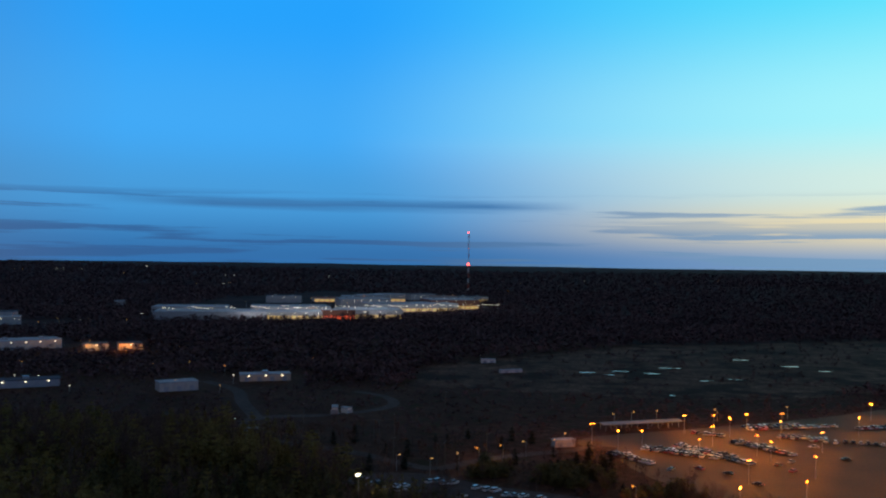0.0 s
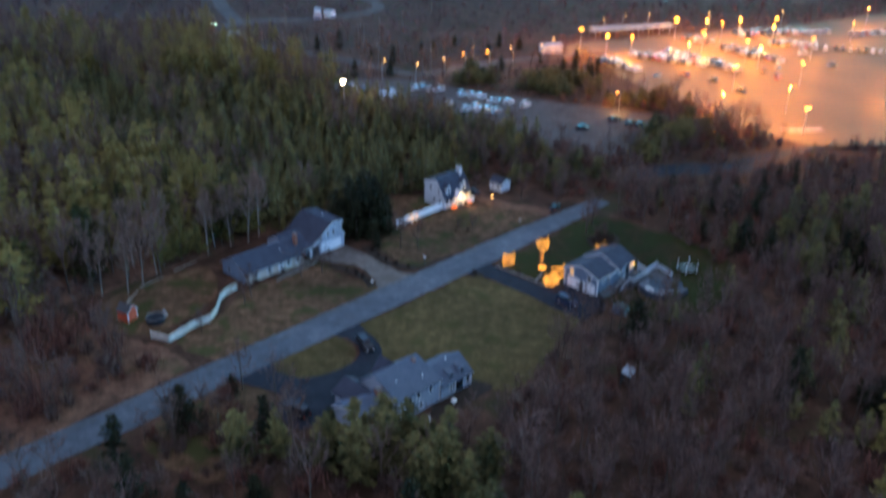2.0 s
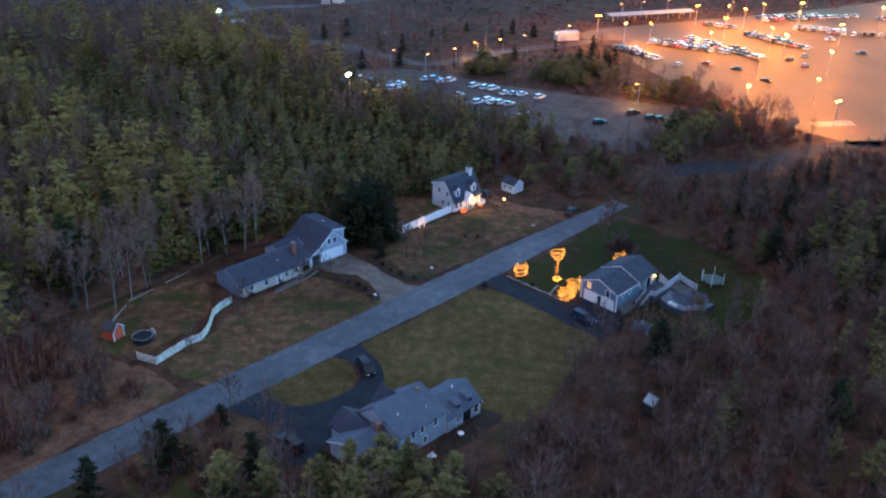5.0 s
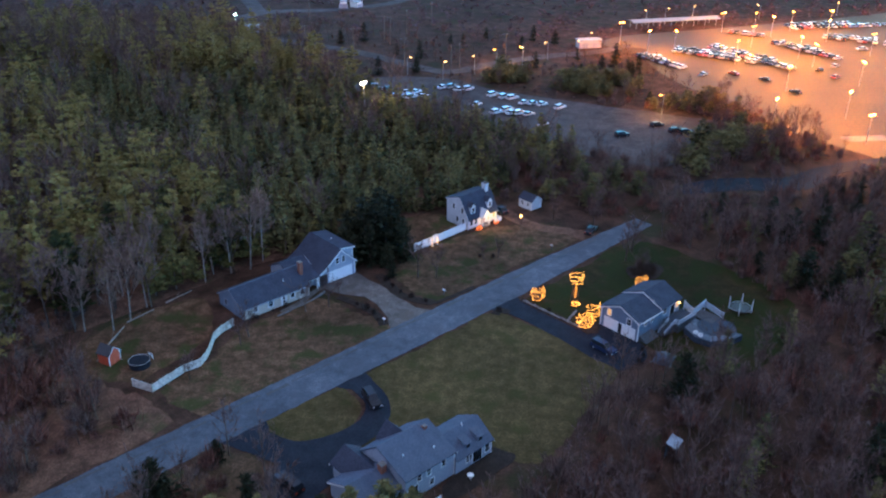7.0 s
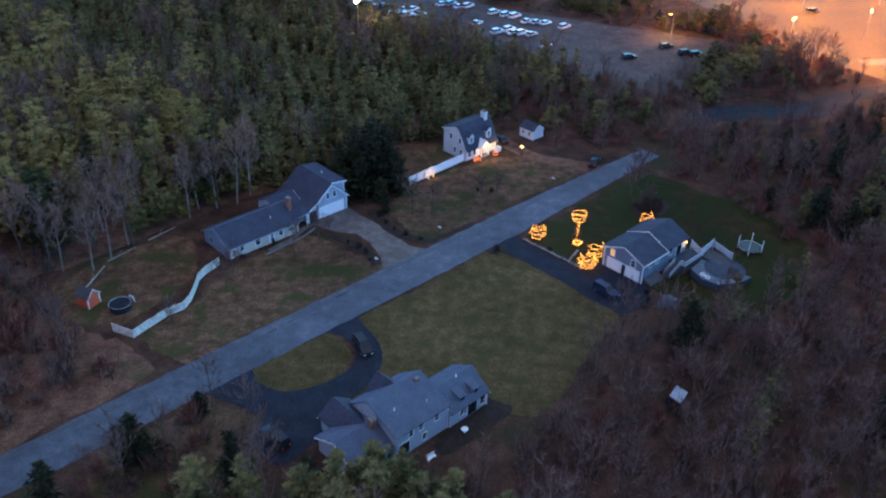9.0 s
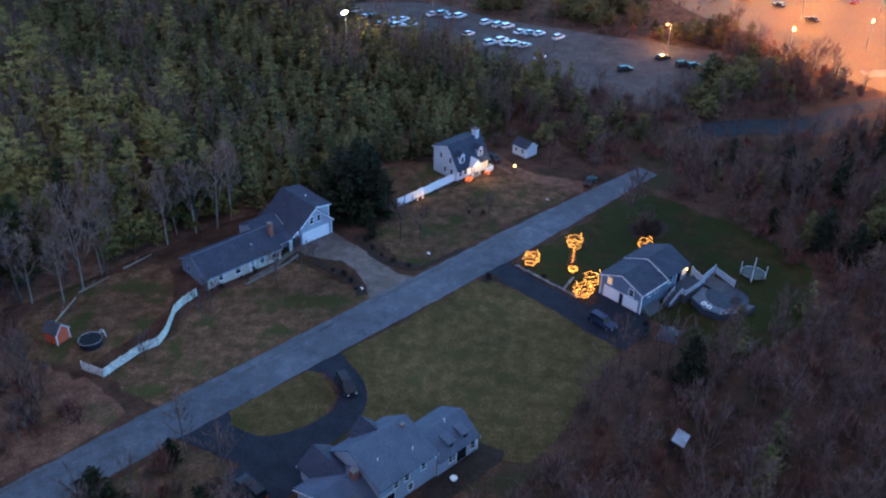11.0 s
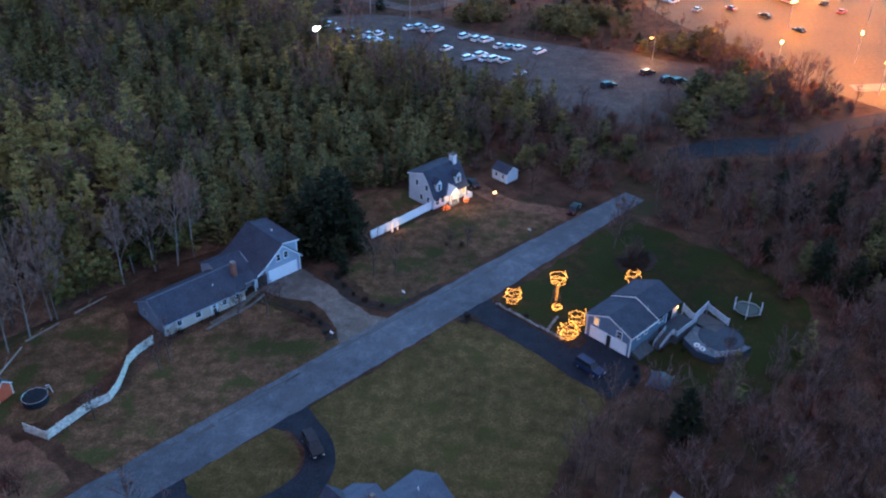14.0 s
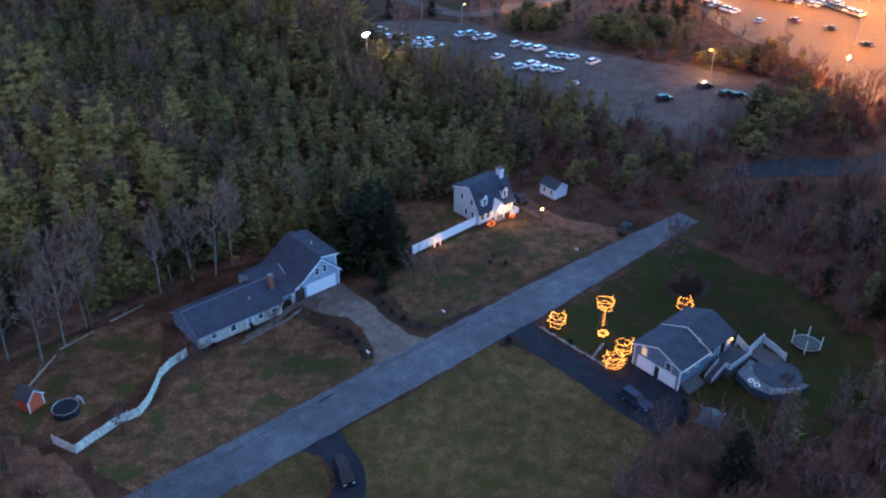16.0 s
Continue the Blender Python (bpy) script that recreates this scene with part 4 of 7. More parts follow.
# far woods to the foot of the hills
far = []
rng = random.Random(12)
MALL = [(-470, 1080), (-250, 1150), (-40, 1400), (0, 1560), (-120, 1900), (-420, 2150), (-560, 1700), (-520, 1250)]
LEFT_YARDS = [[(-470, 690), (-330, 720), (-320, 790), (-470, 800)], [(-222, 490), (-130, 545), (-140, 610), (-230, 590)], [(-660, 900), (-520, 930), (-500, 1080), (-680, 1060)], [(-330, 500), (-285, 500), (-285, 545), (-330, 545)]]
for r0, r1, st, sc in ((400, 700, 8, 0.75), (700, 1300, 11.5, 0.95), (1300, 2300, 19, 1.2), (2300, 3600, 34, 1.7)):
    y = r0
    while y < r1:
        half = 0.62 * y + 40
        x = -half
        while x < half:
            px, py = x + rng.uniform(-st, st) * 0.45, y + rng.uniform(-st, st) * 0.45
            s, a, w = sc * rng.uniform(0.7, 1.15), rng.uniform(0, 6.28), rng.randrange(8)
            x += st
            if any(inside(px, py, c) for c in (LOT_2, MALL)) or any(inside(px, py, c) for c in LEFT_YARDS) or any(near_line(px, py, r, 8) for r in ROADS_XY):
                continue
            open_ground = inside(px, py, FIELD)
            if open_ground and (rng.random() > 0.42 or wob(px, py, 60, 4) < -0.12):
                continue
            if py < 560 and -90 < px < 60 and rng.random() < 0.30:
                continue
            z = 0.0
            rr = math.hypot(px, py - 150)
            rise = min(max((rr - 1900) / 2800, 0), 1)
            z = rise * rise * (3 - 2 * rise) * 55 + 26 * math.exp(-((px - 760) / 260) ** 2 - ((py - 2250) / 380) ** 2)
            far.append((px, py, z - 1, s * (0.45 if open_ground or py < 560 else 1), a, w))
        y += st
grove("far_forest", MOUNDS, far, [M["bark"], M["far_crown"]], "dark distant woodland reaching toward the horizon", "forest")

# ---- houses ----
def window(parent, x, z, w, h, face, m, lit=False, trim=None):
    """A window on a wall plane: m takes local (across, out, up) to the house. Frame proud of the wall, pane set back in it."""
    f = Shape()
    t = 0.11
    f.box(x - w / 2 - t, -0.07, z - t, x - w / 2, 0.02, z + h + t, m)
    f.box(x + w / 2, -0.07, z - t, x + w / 2 + t, 0.02, z + h + t, m)
    f.box(x - w / 2, -0.07, z + h, x + w / 2, 0.02, z + h + t, m)
    f.box(x - w / 2 - 0.05, -0.11, z - t, x + w / 2 + 0.05, 0.02, z, m)
    f.box(x - w / 2, -0.05, z + h / 2 - 0.03, x + w / 2, 0.0, z + h / 2 + 0.03, m)
    win = part("window", f, trim or M["white"], parent)
    part("pane", Shape().box(x - w / 2, -0.03, z, x + w / 2, -0.01, z + h, m), M["lit_window"] if lit else M["glass"], win, "softly lit yellow pane" if lit else "")
    return win


def door(parent, x, w, h, m, mat, label="", panels=0, z=0.05):
    d = part("door", Shape().box(x - w / 2, -0.05, z, x + w / 2, 0.0, z + h, m), mat, parent, label)
    tr = Shape()
    tr.box(x - w / 2 - 0.12, -0.08, z, x - w / 2, 0.01, z + h + 0.12, m).box(x + w / 2, -0.08, z, x + w / 2 + 0.12, 0.01, z + h + 0.12, m).box(x - w / 2, -0.08, z + h, x + w / 2, 0.01, z + h + 0.12, m)
    part("door_frame", tr, M["white"], d)
    for k in range(panels):
        part("panel", Shape().box(x - w / 2 + 0.1, -0.075, z + 0.08 + k * h / panels, x + w / 2 - 0.1, -0.05, z - 0.04 + (k + 1) * h / panels, m), mat, d)
    return d


def roof_slab(prof, a0, a1, axis, t=0.16):
    """A bent slab over a profile of (across, z) points, drawn out along the ridge."""
    ring = [(p, z) for p, z in prof] + [(p, z + t) for p, z in reversed(prof)]
    return Shape().along_x(ring, a0, a1) if axis == "x" else Shape().along_y(ring, a0, a1)


def rake(prof, at, axis, w=0.16, t=0.05):
    """White trim board under a roof's sloping end."""
    ring = [(p, z - w) for p, z in prof] + [(p, z + 0.02) for p, z in reversed(prof)]
    return Shape().along_x(ring, at - t, at + t) if axis == "x" else Shape().along_y(ring, at - t, at + t)


FRONT = lambda y: Matrix.Translation((0, y, 0))                                   # wall facing -y
LEFT = lambda x: Matrix.Translation((x, 0, 0)) @ pose(0, 0, 0, 0, 0, -90)        # wall facing -x; across = -y
RIGHT = lambda x: Matrix.Translation((x, 0, 0)) @ pose(0, 0, 0, 0, 0, 90)        # wall facing +x; across = +y
BACK = lambda y: Matrix.Translation((0, y, 0)) @ pose(0, 0, 0, 0, 0, 180)        # wall facing +y; across = -x


def chimney(parent, x, y, z0, z1, a, b, mat, cap):
    c = part("chimney", Shape().box(x - a / 2, y - b / 2, z0, x + a / 2, y + b / 2, z1 - 0.15).box(x - a / 2 - 0.06, y - b / 2 - 0.06, z1 - 0.3, x + a / 2 + 0.06, y + b / 2 + 0.06, z1 - 0.14), mat, parent)
    part("chimney_cap", Shape().box(x - a / 2 - 0.03, y - b / 2 - 0.03, z1 - 0.14, x + a / 2 + 0.03, y + b / 2 + 0.03, z1), cap, c)
    return c


# ranch house with breezeway and saltbox garage, parallel to the street
h1 = thing("house", at_plan(-24.2, 27.6), "long grey ranch house with saltbox garage and white doors", "house")
X0, W, D, RZ = 2.1, 17.2, 8.8, 4.95
part("wall", Shape().along_x([(0, -0.2), (0, 2.5), (D / 2, RZ - 0.1), (D, 2.5), (D, -0.2)], X0, W), M["siding_tan"], h1)
# thin blue-grey cladding; its dark tone also carries the shade of this end
part("gable_wall", Shape().along_x([(0.02, -0.2), (0.02, 2.5), (D / 2, RZ - 0.1), (D - 0.02, 2.5), (D - 0.02, -0.2)], X0 - 0.03, X0 - 0.003), M["siding_blue"], h1, "blue-grey clapboard gable end with its shade darkened into the colour")
prof = [(-0.45, 2.30), (D / 2, RZ), (D + 0.45, 2.30)]
part("roof", roof_slab(prof, X0 - 0.3, W + 0.2, "x"), M["shingle"], h1)
part("ridge_cap", Shape().along_x([(D / 2 - 0.18, RZ + 0.10), (D / 2, RZ + 0.19), (D / 2 + 0.18, RZ + 0.10), (D / 2, RZ + 0.12)], X0 - 0.3, W + 0.2), M["shingle_light"], h1)
part("trim", rake([(-0.45, 2.28), (D / 2, RZ - 0.02), (D + 0.45, 2.28)], X0 - 0.32, "x", 0.12, 0.03), M["siding_grey"], h1)
part("gutter", Shape().box(X0 - 0.3, -0.56, 2.24, W + 0.2, -0.45, 2.38), M["siding_grey"], h1)
for x in (4.8, 13.2, 15.7):
    window(h1, x, 0.95, 0.85, 1.15, 0, FRONT(0))
window(h1, 8.2, 0.85, 1.0, 1.3, 0, FRONT(0))
door(h1, 11.2, 1.1, 2.2, FRONT(0), M["white"], "white entrance door with glass lights", 0)
window(h1, 11.2, 0.45, 0.6, 0.7, 0, FRONT(-0.05))
window(h1, 11.2, 1.35, 0.6, 0.7, 0, FRONT(-0.05))
window(h1, -6.2, 0.95, 0.9, 1.0, 0, LEFT(X0 - 0.03), trim=M["siding_grey"])
chimney(h1, 17.0, 2.5, 2.6, 6.6, 0.7, 0.9, M["brick"], M["stone"])
part("vent_pipe", Shape().tube((12.6, 2.2, 3.3), (12.6, 2.2, 4.2), 0.07, 0.07, 8), M["white"], h1)
part("vent_pipe", Shape().tube((14.4, 3.0, 3.7), (14.4, 3.0, 4.5), 0.07, 0.07, 8), M["pool_wall"], h1)
# rear wing and breezeway
part("wall", Shape().along_x([(3.4, -0.2), (3.4, 2.5), (7.6, 4.55), (11.4, 2.7), (11.4, -0.2)], 15.6, 21.5), M["siding_grey"], h1)
part("roof", roof_slab([(3.0, 2.5), (7.6, 4.75), (11.8, 2.6)], 15.3, 21.2, "x"), M["shingle"], h1)
for x in (17.5, 19.9):
    part("porch_post", Shape().box(x - 0.09, 0.9, 0, x + 0.09, 1.08, 2.4), M["white"], h1)
part("porch_beam", Shape().box(17.2, 0.86, 2.36, 20.4, 1.12, 2.6), M["white"], h1)
part("porch_roof", Shape().add([(17.2, 0.7, 2.6), (20.5, 0.7, 2.6), (20.5, 3.0, 3.3), (17.2, 3.0, 3.3), (17.2, 0.7, 2.72), (20.5, 0.7, 2.72), (20.5, 3.0, 3.42), (17.2, 3.0, 3.42)], [(0, 1, 2, 3), (4, 5, 6, 7), (0, 1, 5, 4), (1, 2, 6, 5), (2, 3, 7, 6), (3, 0, 4, 7)]), M["shingle"], h1)
door(h1, 18.7, 1.0, 2.05, FRONT(2.9), M["black"], "dark breezeway door")
# garage, gable to the street
GX, GY, GW, GD = 20.2, 1.4, 9.7, 10.4
gp = [(0.0, 2.5), (2.2, 3.75), (4.2, 5.35), (6.0, 6.75), (GW, 3.2)]
part("wall", Shape().along_y([(GX + 0.1, -0.2)] + [(GX + p + (0.1 if p == 0 else -0.1 if p == GW else 0), z - 0.05) for p, z in gp] + [(GX + GW - 0.1, -0.2)], GY, GY + GD), M["siding_grey"], h1)
part("roof", roof_slab([(GX - 0.35, 2.36)] + [(GX + p, z) for p, z in gp[1:-1]] + [(GX + GW + 0.3, 2.95)], GY - 0.35, GY + GD + 0.3, "y"), M["shingle"], h1)
part("trim", rake([(GX - 0.35, 2.34)] + [(GX + p, z - 0.02) for p, z in gp[1:-1]] + [(GX + GW + 0.3, 2.93)], GY - 0.36, "y", 0.26, 0.06), M["white"], h1)
part("corner_board", Shape().box(GX + GW - 0.26, GY - 0.05, 0, GX + GW - 0.06, GY + 0.1, 3.1), M["white"], h1)
part("corner_board", Shape().box(GX + GW - 0.14, GY - 0.04, 0, GX + GW - 0.04, GY + 0.18, 3.0), M["white"], h1)
# shed dormer over the right slope
part("dormer", Shape().along_y([(GX + 6.0, 6.5), (GX + GW - 0.25, 6.05), (GX + GW - 0.25, 3.1), (GX + 6.4, 6.2)], GY + 0.5, GY + GD - 0.5), M["siding_grey"], h1)
part("dormer_roof", roof_slab([(GX + 5.95, 6.82), (GX + GW + 0.1, 6.2)], GY + 0.1, GY + GD - 0.1, "y", 0.14), M["shingle"], h1)
part("trim", rake([(GX + 5.95, 6.80), (GX + GW + 0.1, 6.18)], GY + 0.08, "y", 0.2, 0.05), M["white"], h1)
part("corner_board", Shape().box(GX + GW - 0.36, GY + 0.44, 3.1, GX + GW - 0.2, GY + 0.62, 6.1), M["white"], h1)
for x in (GX + 4.35, GX + 7.35):
    door(h1, x, 2.8, 2.3, FRONT(GY), M["white"], "white sectional garage door", 4)
for x in (GX + 5.1, GX + 6.7):
    window(h1, x, 3.75, 0.75, 1.25, 0, FRONT(GY))
part("porch_wall", Shape().box(17.2, 2.9, -0.1, 20.3, 3.4, 2.6), M["siding_grey"], h1)
# no opening is cut: a black sheet on the wall paints the bay's shade
part("porch_recess", Shape().box(GX + 0.45, GY - 0.02, 0, GX + 2.4, GY + 0.02, 2.25), M["black"], h1, "flat black sheet painting the shade of an open porch bay")
part("porch_post", Shape().box(GX + 0.2, GY - 0.1, 0, GX + 0.42, GY + 0.1, 2.5), M["white"], h1)
part("vent_pipe", Shape().tube((GX + 7.5, GY + 5, 6.3), (GX + 7.5, GY + 5, 7.1), 0.07, 0.07, 8), M["white"], h1)
paved("path", band([(-15, 25.6), (-10, 26.2), (-6, 27.8), (-3.4, 28.4)], 1.1, -0.1, 0.07, 0.04, 31), M["drive_light"], "narrow pale stone walk before the ranch house", "path")
solid("retaining_wall", Shape().add(*(lambda s: (s.v, s.f))(band([(-16.5, 24.6), (-12, 25.0), (-7.5, 25.4), (-4, 26.6)], 0.35, -0.1, 0.28, 0.3, 32))), M["stone"], "low grey stone wall before the ranch house", "wall", m=PLAN)

# white cape house with full rear dormer
h2 = thing("house", at_plan(38.4, 28.4), "white cape house with grey roof and two dormers", "house")
W, D = 9.6, 7.3
prof = [(0, 2.5), (1.1, 4.7), (2.0, 6.2), (3.0, 7.3), (D, 5.9)]
part("wall", Shape().along_x([(0, -0.2)] + [(p, z - 0.05) for p, z in prof] + [(D, -0.2)], 0, W), M["siding_white"], h2)
part("roof", roof_slab([(-0.4, 2.2)] + prof[1:-1] + [(D + 0.3, 5.8)], -0.2, W + 0.2, "x"), M["shingle"], h2)
part("trim", rake([(-0.4, 2.18)] + [(p, z - 0.02) for p, z in prof[1:-1]] + [(D + 0.3, 5.78)], -0.22, "x", 0.18), M["white"], h2)
part("trim", rake([(-0.4, 2.18)] + [(p, z - 0.02) for p, z in prof[1:-1]] + [(D + 0.3, 5.78)], W + 0.22, "x", 0.18), M["white"], h2)
for x in (1.9, 7.4):
    dm = part("dormer", Shape().along_y([(x - 0.75, 3.3), (x - 0.75, 5.3), (x, 6.05), (x + 0.75, 5.3), (x + 0.75, 3.3)], 0.35, 2.6), M["siding_white"], h2)
    part("dormer_roof", roof_slab([(x - 0.95, 5.15), (x, 6.15), (x + 0.95, 5.15)], 0.15, 2.8, "y", 0.1), M["shingle"], dm)
    window(h2, x, 3.75, 0.75, 1.25, 0, FRONT(0.35))
for x, lit in ((1.1, False), (2.6, False), (6.9, True), (8.6, True)):
    window(h2, x, 0.8, 0.9, 1.4, 0, FRONT(0), lit)
pt = part("portico", Shape().along_y([(3.6, 2.4), (4.85, 3.95), (6.1, 2.4)], -1.3, 1.2), M["siding_white"], h2)
part("portico_roof", roof_slab([(3.4, 2.3), (4.85, 4.05), (6.3, 2.3)], -1.4, 1.4, "y", 0.1), M["white"], pt)
for x in (3.75, 5.95):
    part("porch_post", Shape().box(x - 0.1, -1.2, 0, x + 0.1, -1.0, 2.4), M["white"], pt)
door(h2, 4.85, 1.1, 2.1, FRONT(0), M["brick"], "dark red front door", 0, 0.3)
part("step", Shape().box(3.6, -1.5, 0, 6.1, 0, 0.25), M["stone"], h2)
part("porch_wall", Shape().box(7.6, -1.4, 0, 9.9, -1.25, 0.95).box(9.75, -1.25, 0, 9.9, 0, 0.95), M["white"], h2, "low white porch wall")
for y, z in ((2.0, 3.6), (4.9, 3.9), (3.6, 1.0), (1.6, 1.0)):
    window(h2, -y, z, 0.75, 1.2, 0, LEFT(0))
chimney(h2, 8.3, 3.0, 6.4, 8.9, 0.9, 1.3, M["siding_white"], M["stone"])
lamp = part("porch_lamp", Shape().tube((4.1, -0.25, 2.15), (4.1, -0.25, 2.4), 0.1, 0.1, 8), M["warm_lamp"], h2, "lit porch lamp")

# raised house with garage under, deck behind
h3 = thing("house", at_plan(27.9, -26.9), "blue-grey raised house with white garage doors below", "house")
D = 8.4
for x0, x1, e, rz in ((0, 7.0, 4.15, 5.85), (7.0, 13.4, 4.4, 6.2)):
    part("wall", Shape().along_x([(0, -0.2), (0, e), (D / 2, rz - 0.05), (D, e), (D, -0.2)], x0, x1), M["siding_blue"], h3)
    pr = [(-0.4, e - 0.22), (D / 2, rz), (D + 0.4, e - 0.22)]
    part("roof", roof_slab(pr, x0 - (0.3 if x0 == 0 else 0.1), x1 + 0.25, "x"), M["shingle"], h3)
    part("trim", rake([(p, z - 0.02) for p, z in pr], x0 - (0.31 if x0 == 0 else 0.14), "x", 0.2), M["white"], h3)
for y in (0.0, D):
    part("corner_board", Shape().box(-0.05, y - 0.1, 0, 0.12, y + 0.1, 4.1), M["white"], h3)
part("gutter", Shape().box(-0.3, -0.52, 3.86, 7.0, -0.4, 4.0), M["white"], h3)
door(h3, -2.0, 2.75, 2.15, LEFT(0), M["white"], "white garage door", 4)
door(h3, -6.0, 3.0, 2.15, LEFT(0), M["white"], "white garage door", 4)
# black panel filling the dark gap between the two garage doors
door(h3, -3.95, 0.8, 2.1, LEFT(0), M["black"], "black door-sized panel in the gap between the garage doors")
window(h3, -6.6, 2.9, 0.8, 1.2, 0, LEFT(0), True)
window(h3, -2.1, 2.6, 0.9, 1.25, 0, LEFT(0))
for x, lit in ((2.2, False), (4.2, False)):
    window(h3, x, 2.6, 0.7, 1.1, 0, FRONT(0), lit)
window(h3, 8.4, 2.7, 1.1, 1.1, 0, FRONT(0))
door(h3, 10.9, 1.6, 2.0, FRONT(0), M["glass"], "glass sliding door", 0, 1.7)
window(h3, 12.4, 2.7, 0.8, 1.1, 0, FRONT(0), True)
part("vent_pipe", Shape().tube((6.6, 1.6, 4.7), (6.6, 1.6, 5.6), 0.07, 0.07, 8), M["white"], h3)
part("bulkhead", Shape().add([(0.6, 0, -0.1), (4.6, 0, -0.1), (4.6, -1.8, -0.1), (0.6, -1.8, -0.1), (0.6, 0, 1.0), (4.6, 0, 1.0), (4.6, -1.6, 0.3), (0.6, -1.6, 0.3)], [(0, 1, 5, 4), (1, 2, 6, 5), (2, 3, 7, 6), (3, 0, 4, 7), (4, 5, 6, 7)]), M["wood_grey"], h3, "weathered wooden bulkhead at the back wall")


def railing(parent, pts, z, h=0.95, gap=0.16, mat=None):
    """Posts, rails and slats along a line of points."""
    mat = mat or M["white"]
    for a, b in zip(pts, pts[1:]):
        a, b = Vector((*a, 0)), Vector((*b, 0))
        n = max(1, round((b - a).length / 1.6))
        for i in range(n + 1):
            p = a.lerp(b, i / n)
            part("post", Shape().box(p.x - 0.06, p.y - 0.06, z - 0.1, p.x + 0.06, p.y + 0.06, z + h + 0.08), mat, parent)
        s = Shape()
        s.tube((a.x, a.y, z + h), (b.x, b.y, z + h), 0.06, 0.06, 4).tube((a.x, a.y, z + 0.12), (b.x, b.y, z + 0.12), 0.04, 0.04, 4)
        part("rail", s, mat, parent)
        k = int((b - a).length / gap)
        me = Shape().box(-0.025, -0.025, 0.1, 0.025, 0.025, h).mesh("baluster", mat)
        for i in range(1, k):
            q = a.lerp(b, i / k)
            part("baluster", me, None, parent, m=Matrix.Translation((q.x, q.y, z)))


def planks(parent, x0, y0, x1, y1, z, mat, w=0.3):
    n = max(1, int((y1 - y0) / w))
    d = (y1 - y0) / n
    me = Shape().box(x0, 0, z - 0.05, x1, d - 0.02, z).mesh("plank", mat)
    for k in range(n):
        part("plank", me, None, parent, m=Matrix.Translation((0, y0 + k * d, 0)))


# back deck of the raised house
dk = thing("deck", at_plan(27.9, -26.9), "weathered wooden back deck with white railings", "deck")
planks(dk, 8.2, -3.4, 14.2, -0.05, 1.65, M["pool_wall"])
part("skirt", Shape().box(8.2, -3.4, 0, 14.2, -3.34, 1.58).box(8.2, -3.34, 0, 8.26, 0, 1.58), M["wood_grey"], dk)
railing(dk, [(8.3, -2.6), (8.3, -3.3), (10.2, -3.3)], 1.65, mat=M["dull_vinyl"])
railing(dk, [(10.2, -3.3), (14.1, -3.3)], 1.65, mat=M["dull_vinyl"])
lamp_deck = part("wall_lamp", Shape().box(13.1, -0.16, 3.2, 13.3, -0.02, 3.45), M["warm_lamp"], dk, "lit wall lamp over the deck")
# slatted pale screens and stairs
for a, b, z0, z1 in (((15.5, 0.1), (14.2, -2.7), 1.3, 2.7), ((14.2, -2.7), (19.2, -2.3), 1.2, 2.6), ((19.2, -2.3), (17.7, -7.1), 1.1, 2.3)):
    a, b = Vector((*a, 0)), Vector((*b, 0))
    d = (b - a).normalized()
    n = int((b - a).length / 0.2)
    for i in range(n + 1):
        q = a.lerp(b, i / n)
        part("slat", Shape().box(-0.075, -0.015, z0, 0.075, 0.015, z1), M["dull_vinyl"], dk, m=Matrix.Translation(q) @ Matrix.Rotation(math.atan2(d.y, d.x), 4, "Z"))
    for z in (z0 + 0.08, z1):
        part("rail", Shape().tube((a.x, a.y, z), (b.x, b.y, z), 0.06, 0.06, 4), M["dull_vinyl"], dk)
    for q in (a, b):
        part("post", Shape().box(q.x - 0.08, q.y - 0.08, 0, q.x + 0.08, q.y + 0.08, z1 + 0.15), M["dull_vinyl"], dk)
planks(dk, 14.2, -6.9, 17.6, -2.4, 1.28, M["wood_grey"])
part("skirt", Shape().box(14.2, -2.46, 0, 17.6, -2.4, 1.22), M["wood_grey"], dk)
for k in range(8):
    part("step", Shape().box(5.0 + 0.4 * k, -2.5, 0, 5.45 + 0.4 * k, -1.2, 0.2 + 0.2 * k), M["wood_grey"], dk)
for y in (-1.2, -2.5):
    part("stair_rail", Shape().tube((5.0, y, 1.1), (8.2, y, 2.6), 0.07, 0.07, 4), M["dull_vinyl"], dk)
    for k in range(9):
        part("baluster", Shape().box(5.02 + 0.39 * k, y - 0.03, 0.2 + 0.18 * k, 5.10 + 0.39 * k, y + 0.03, 1.12 + 0.18 * k), M["dull_vinyl"], dk)

# round above-ground pool with its own deck
POOL = at_plan(41.6, -35.1)
pool = thing("swimming_pool", POOL, "covered round above-ground pool with wooden surround deck", "pool")
ring = [(3.5 * math.cos(2 * math.pi * k / 32), 3.5 * math.sin(2 * math.pi * k / 32)) for k in range(32)]
n = len(ring)
part("pool_wall", Shape().prism(ring, 0, 1.2), M["pool_wall"], pool)
part("pool_cover", Shape().add([(x * 0.97, y * 0.97, 1.24) for x, y in ring] + [(x * 0.6, y * 0.6, 1.215) for x, y in ring] + [(0, 0, 1.207)], [(i, (i + 1) % n, n + (i + 1) % n, n + i) for i in range(n)] + [(n + i, n + (i + 1) % n, 2 * n) for i in range(n)]), M["pool_wall"], pool, "dark blue sagging pool cover")
part("rim", Shape().path([(x, y, 1.25) for x, y in ring + ring[:1]], 0.07, 5), M["pool_wall"], pool)
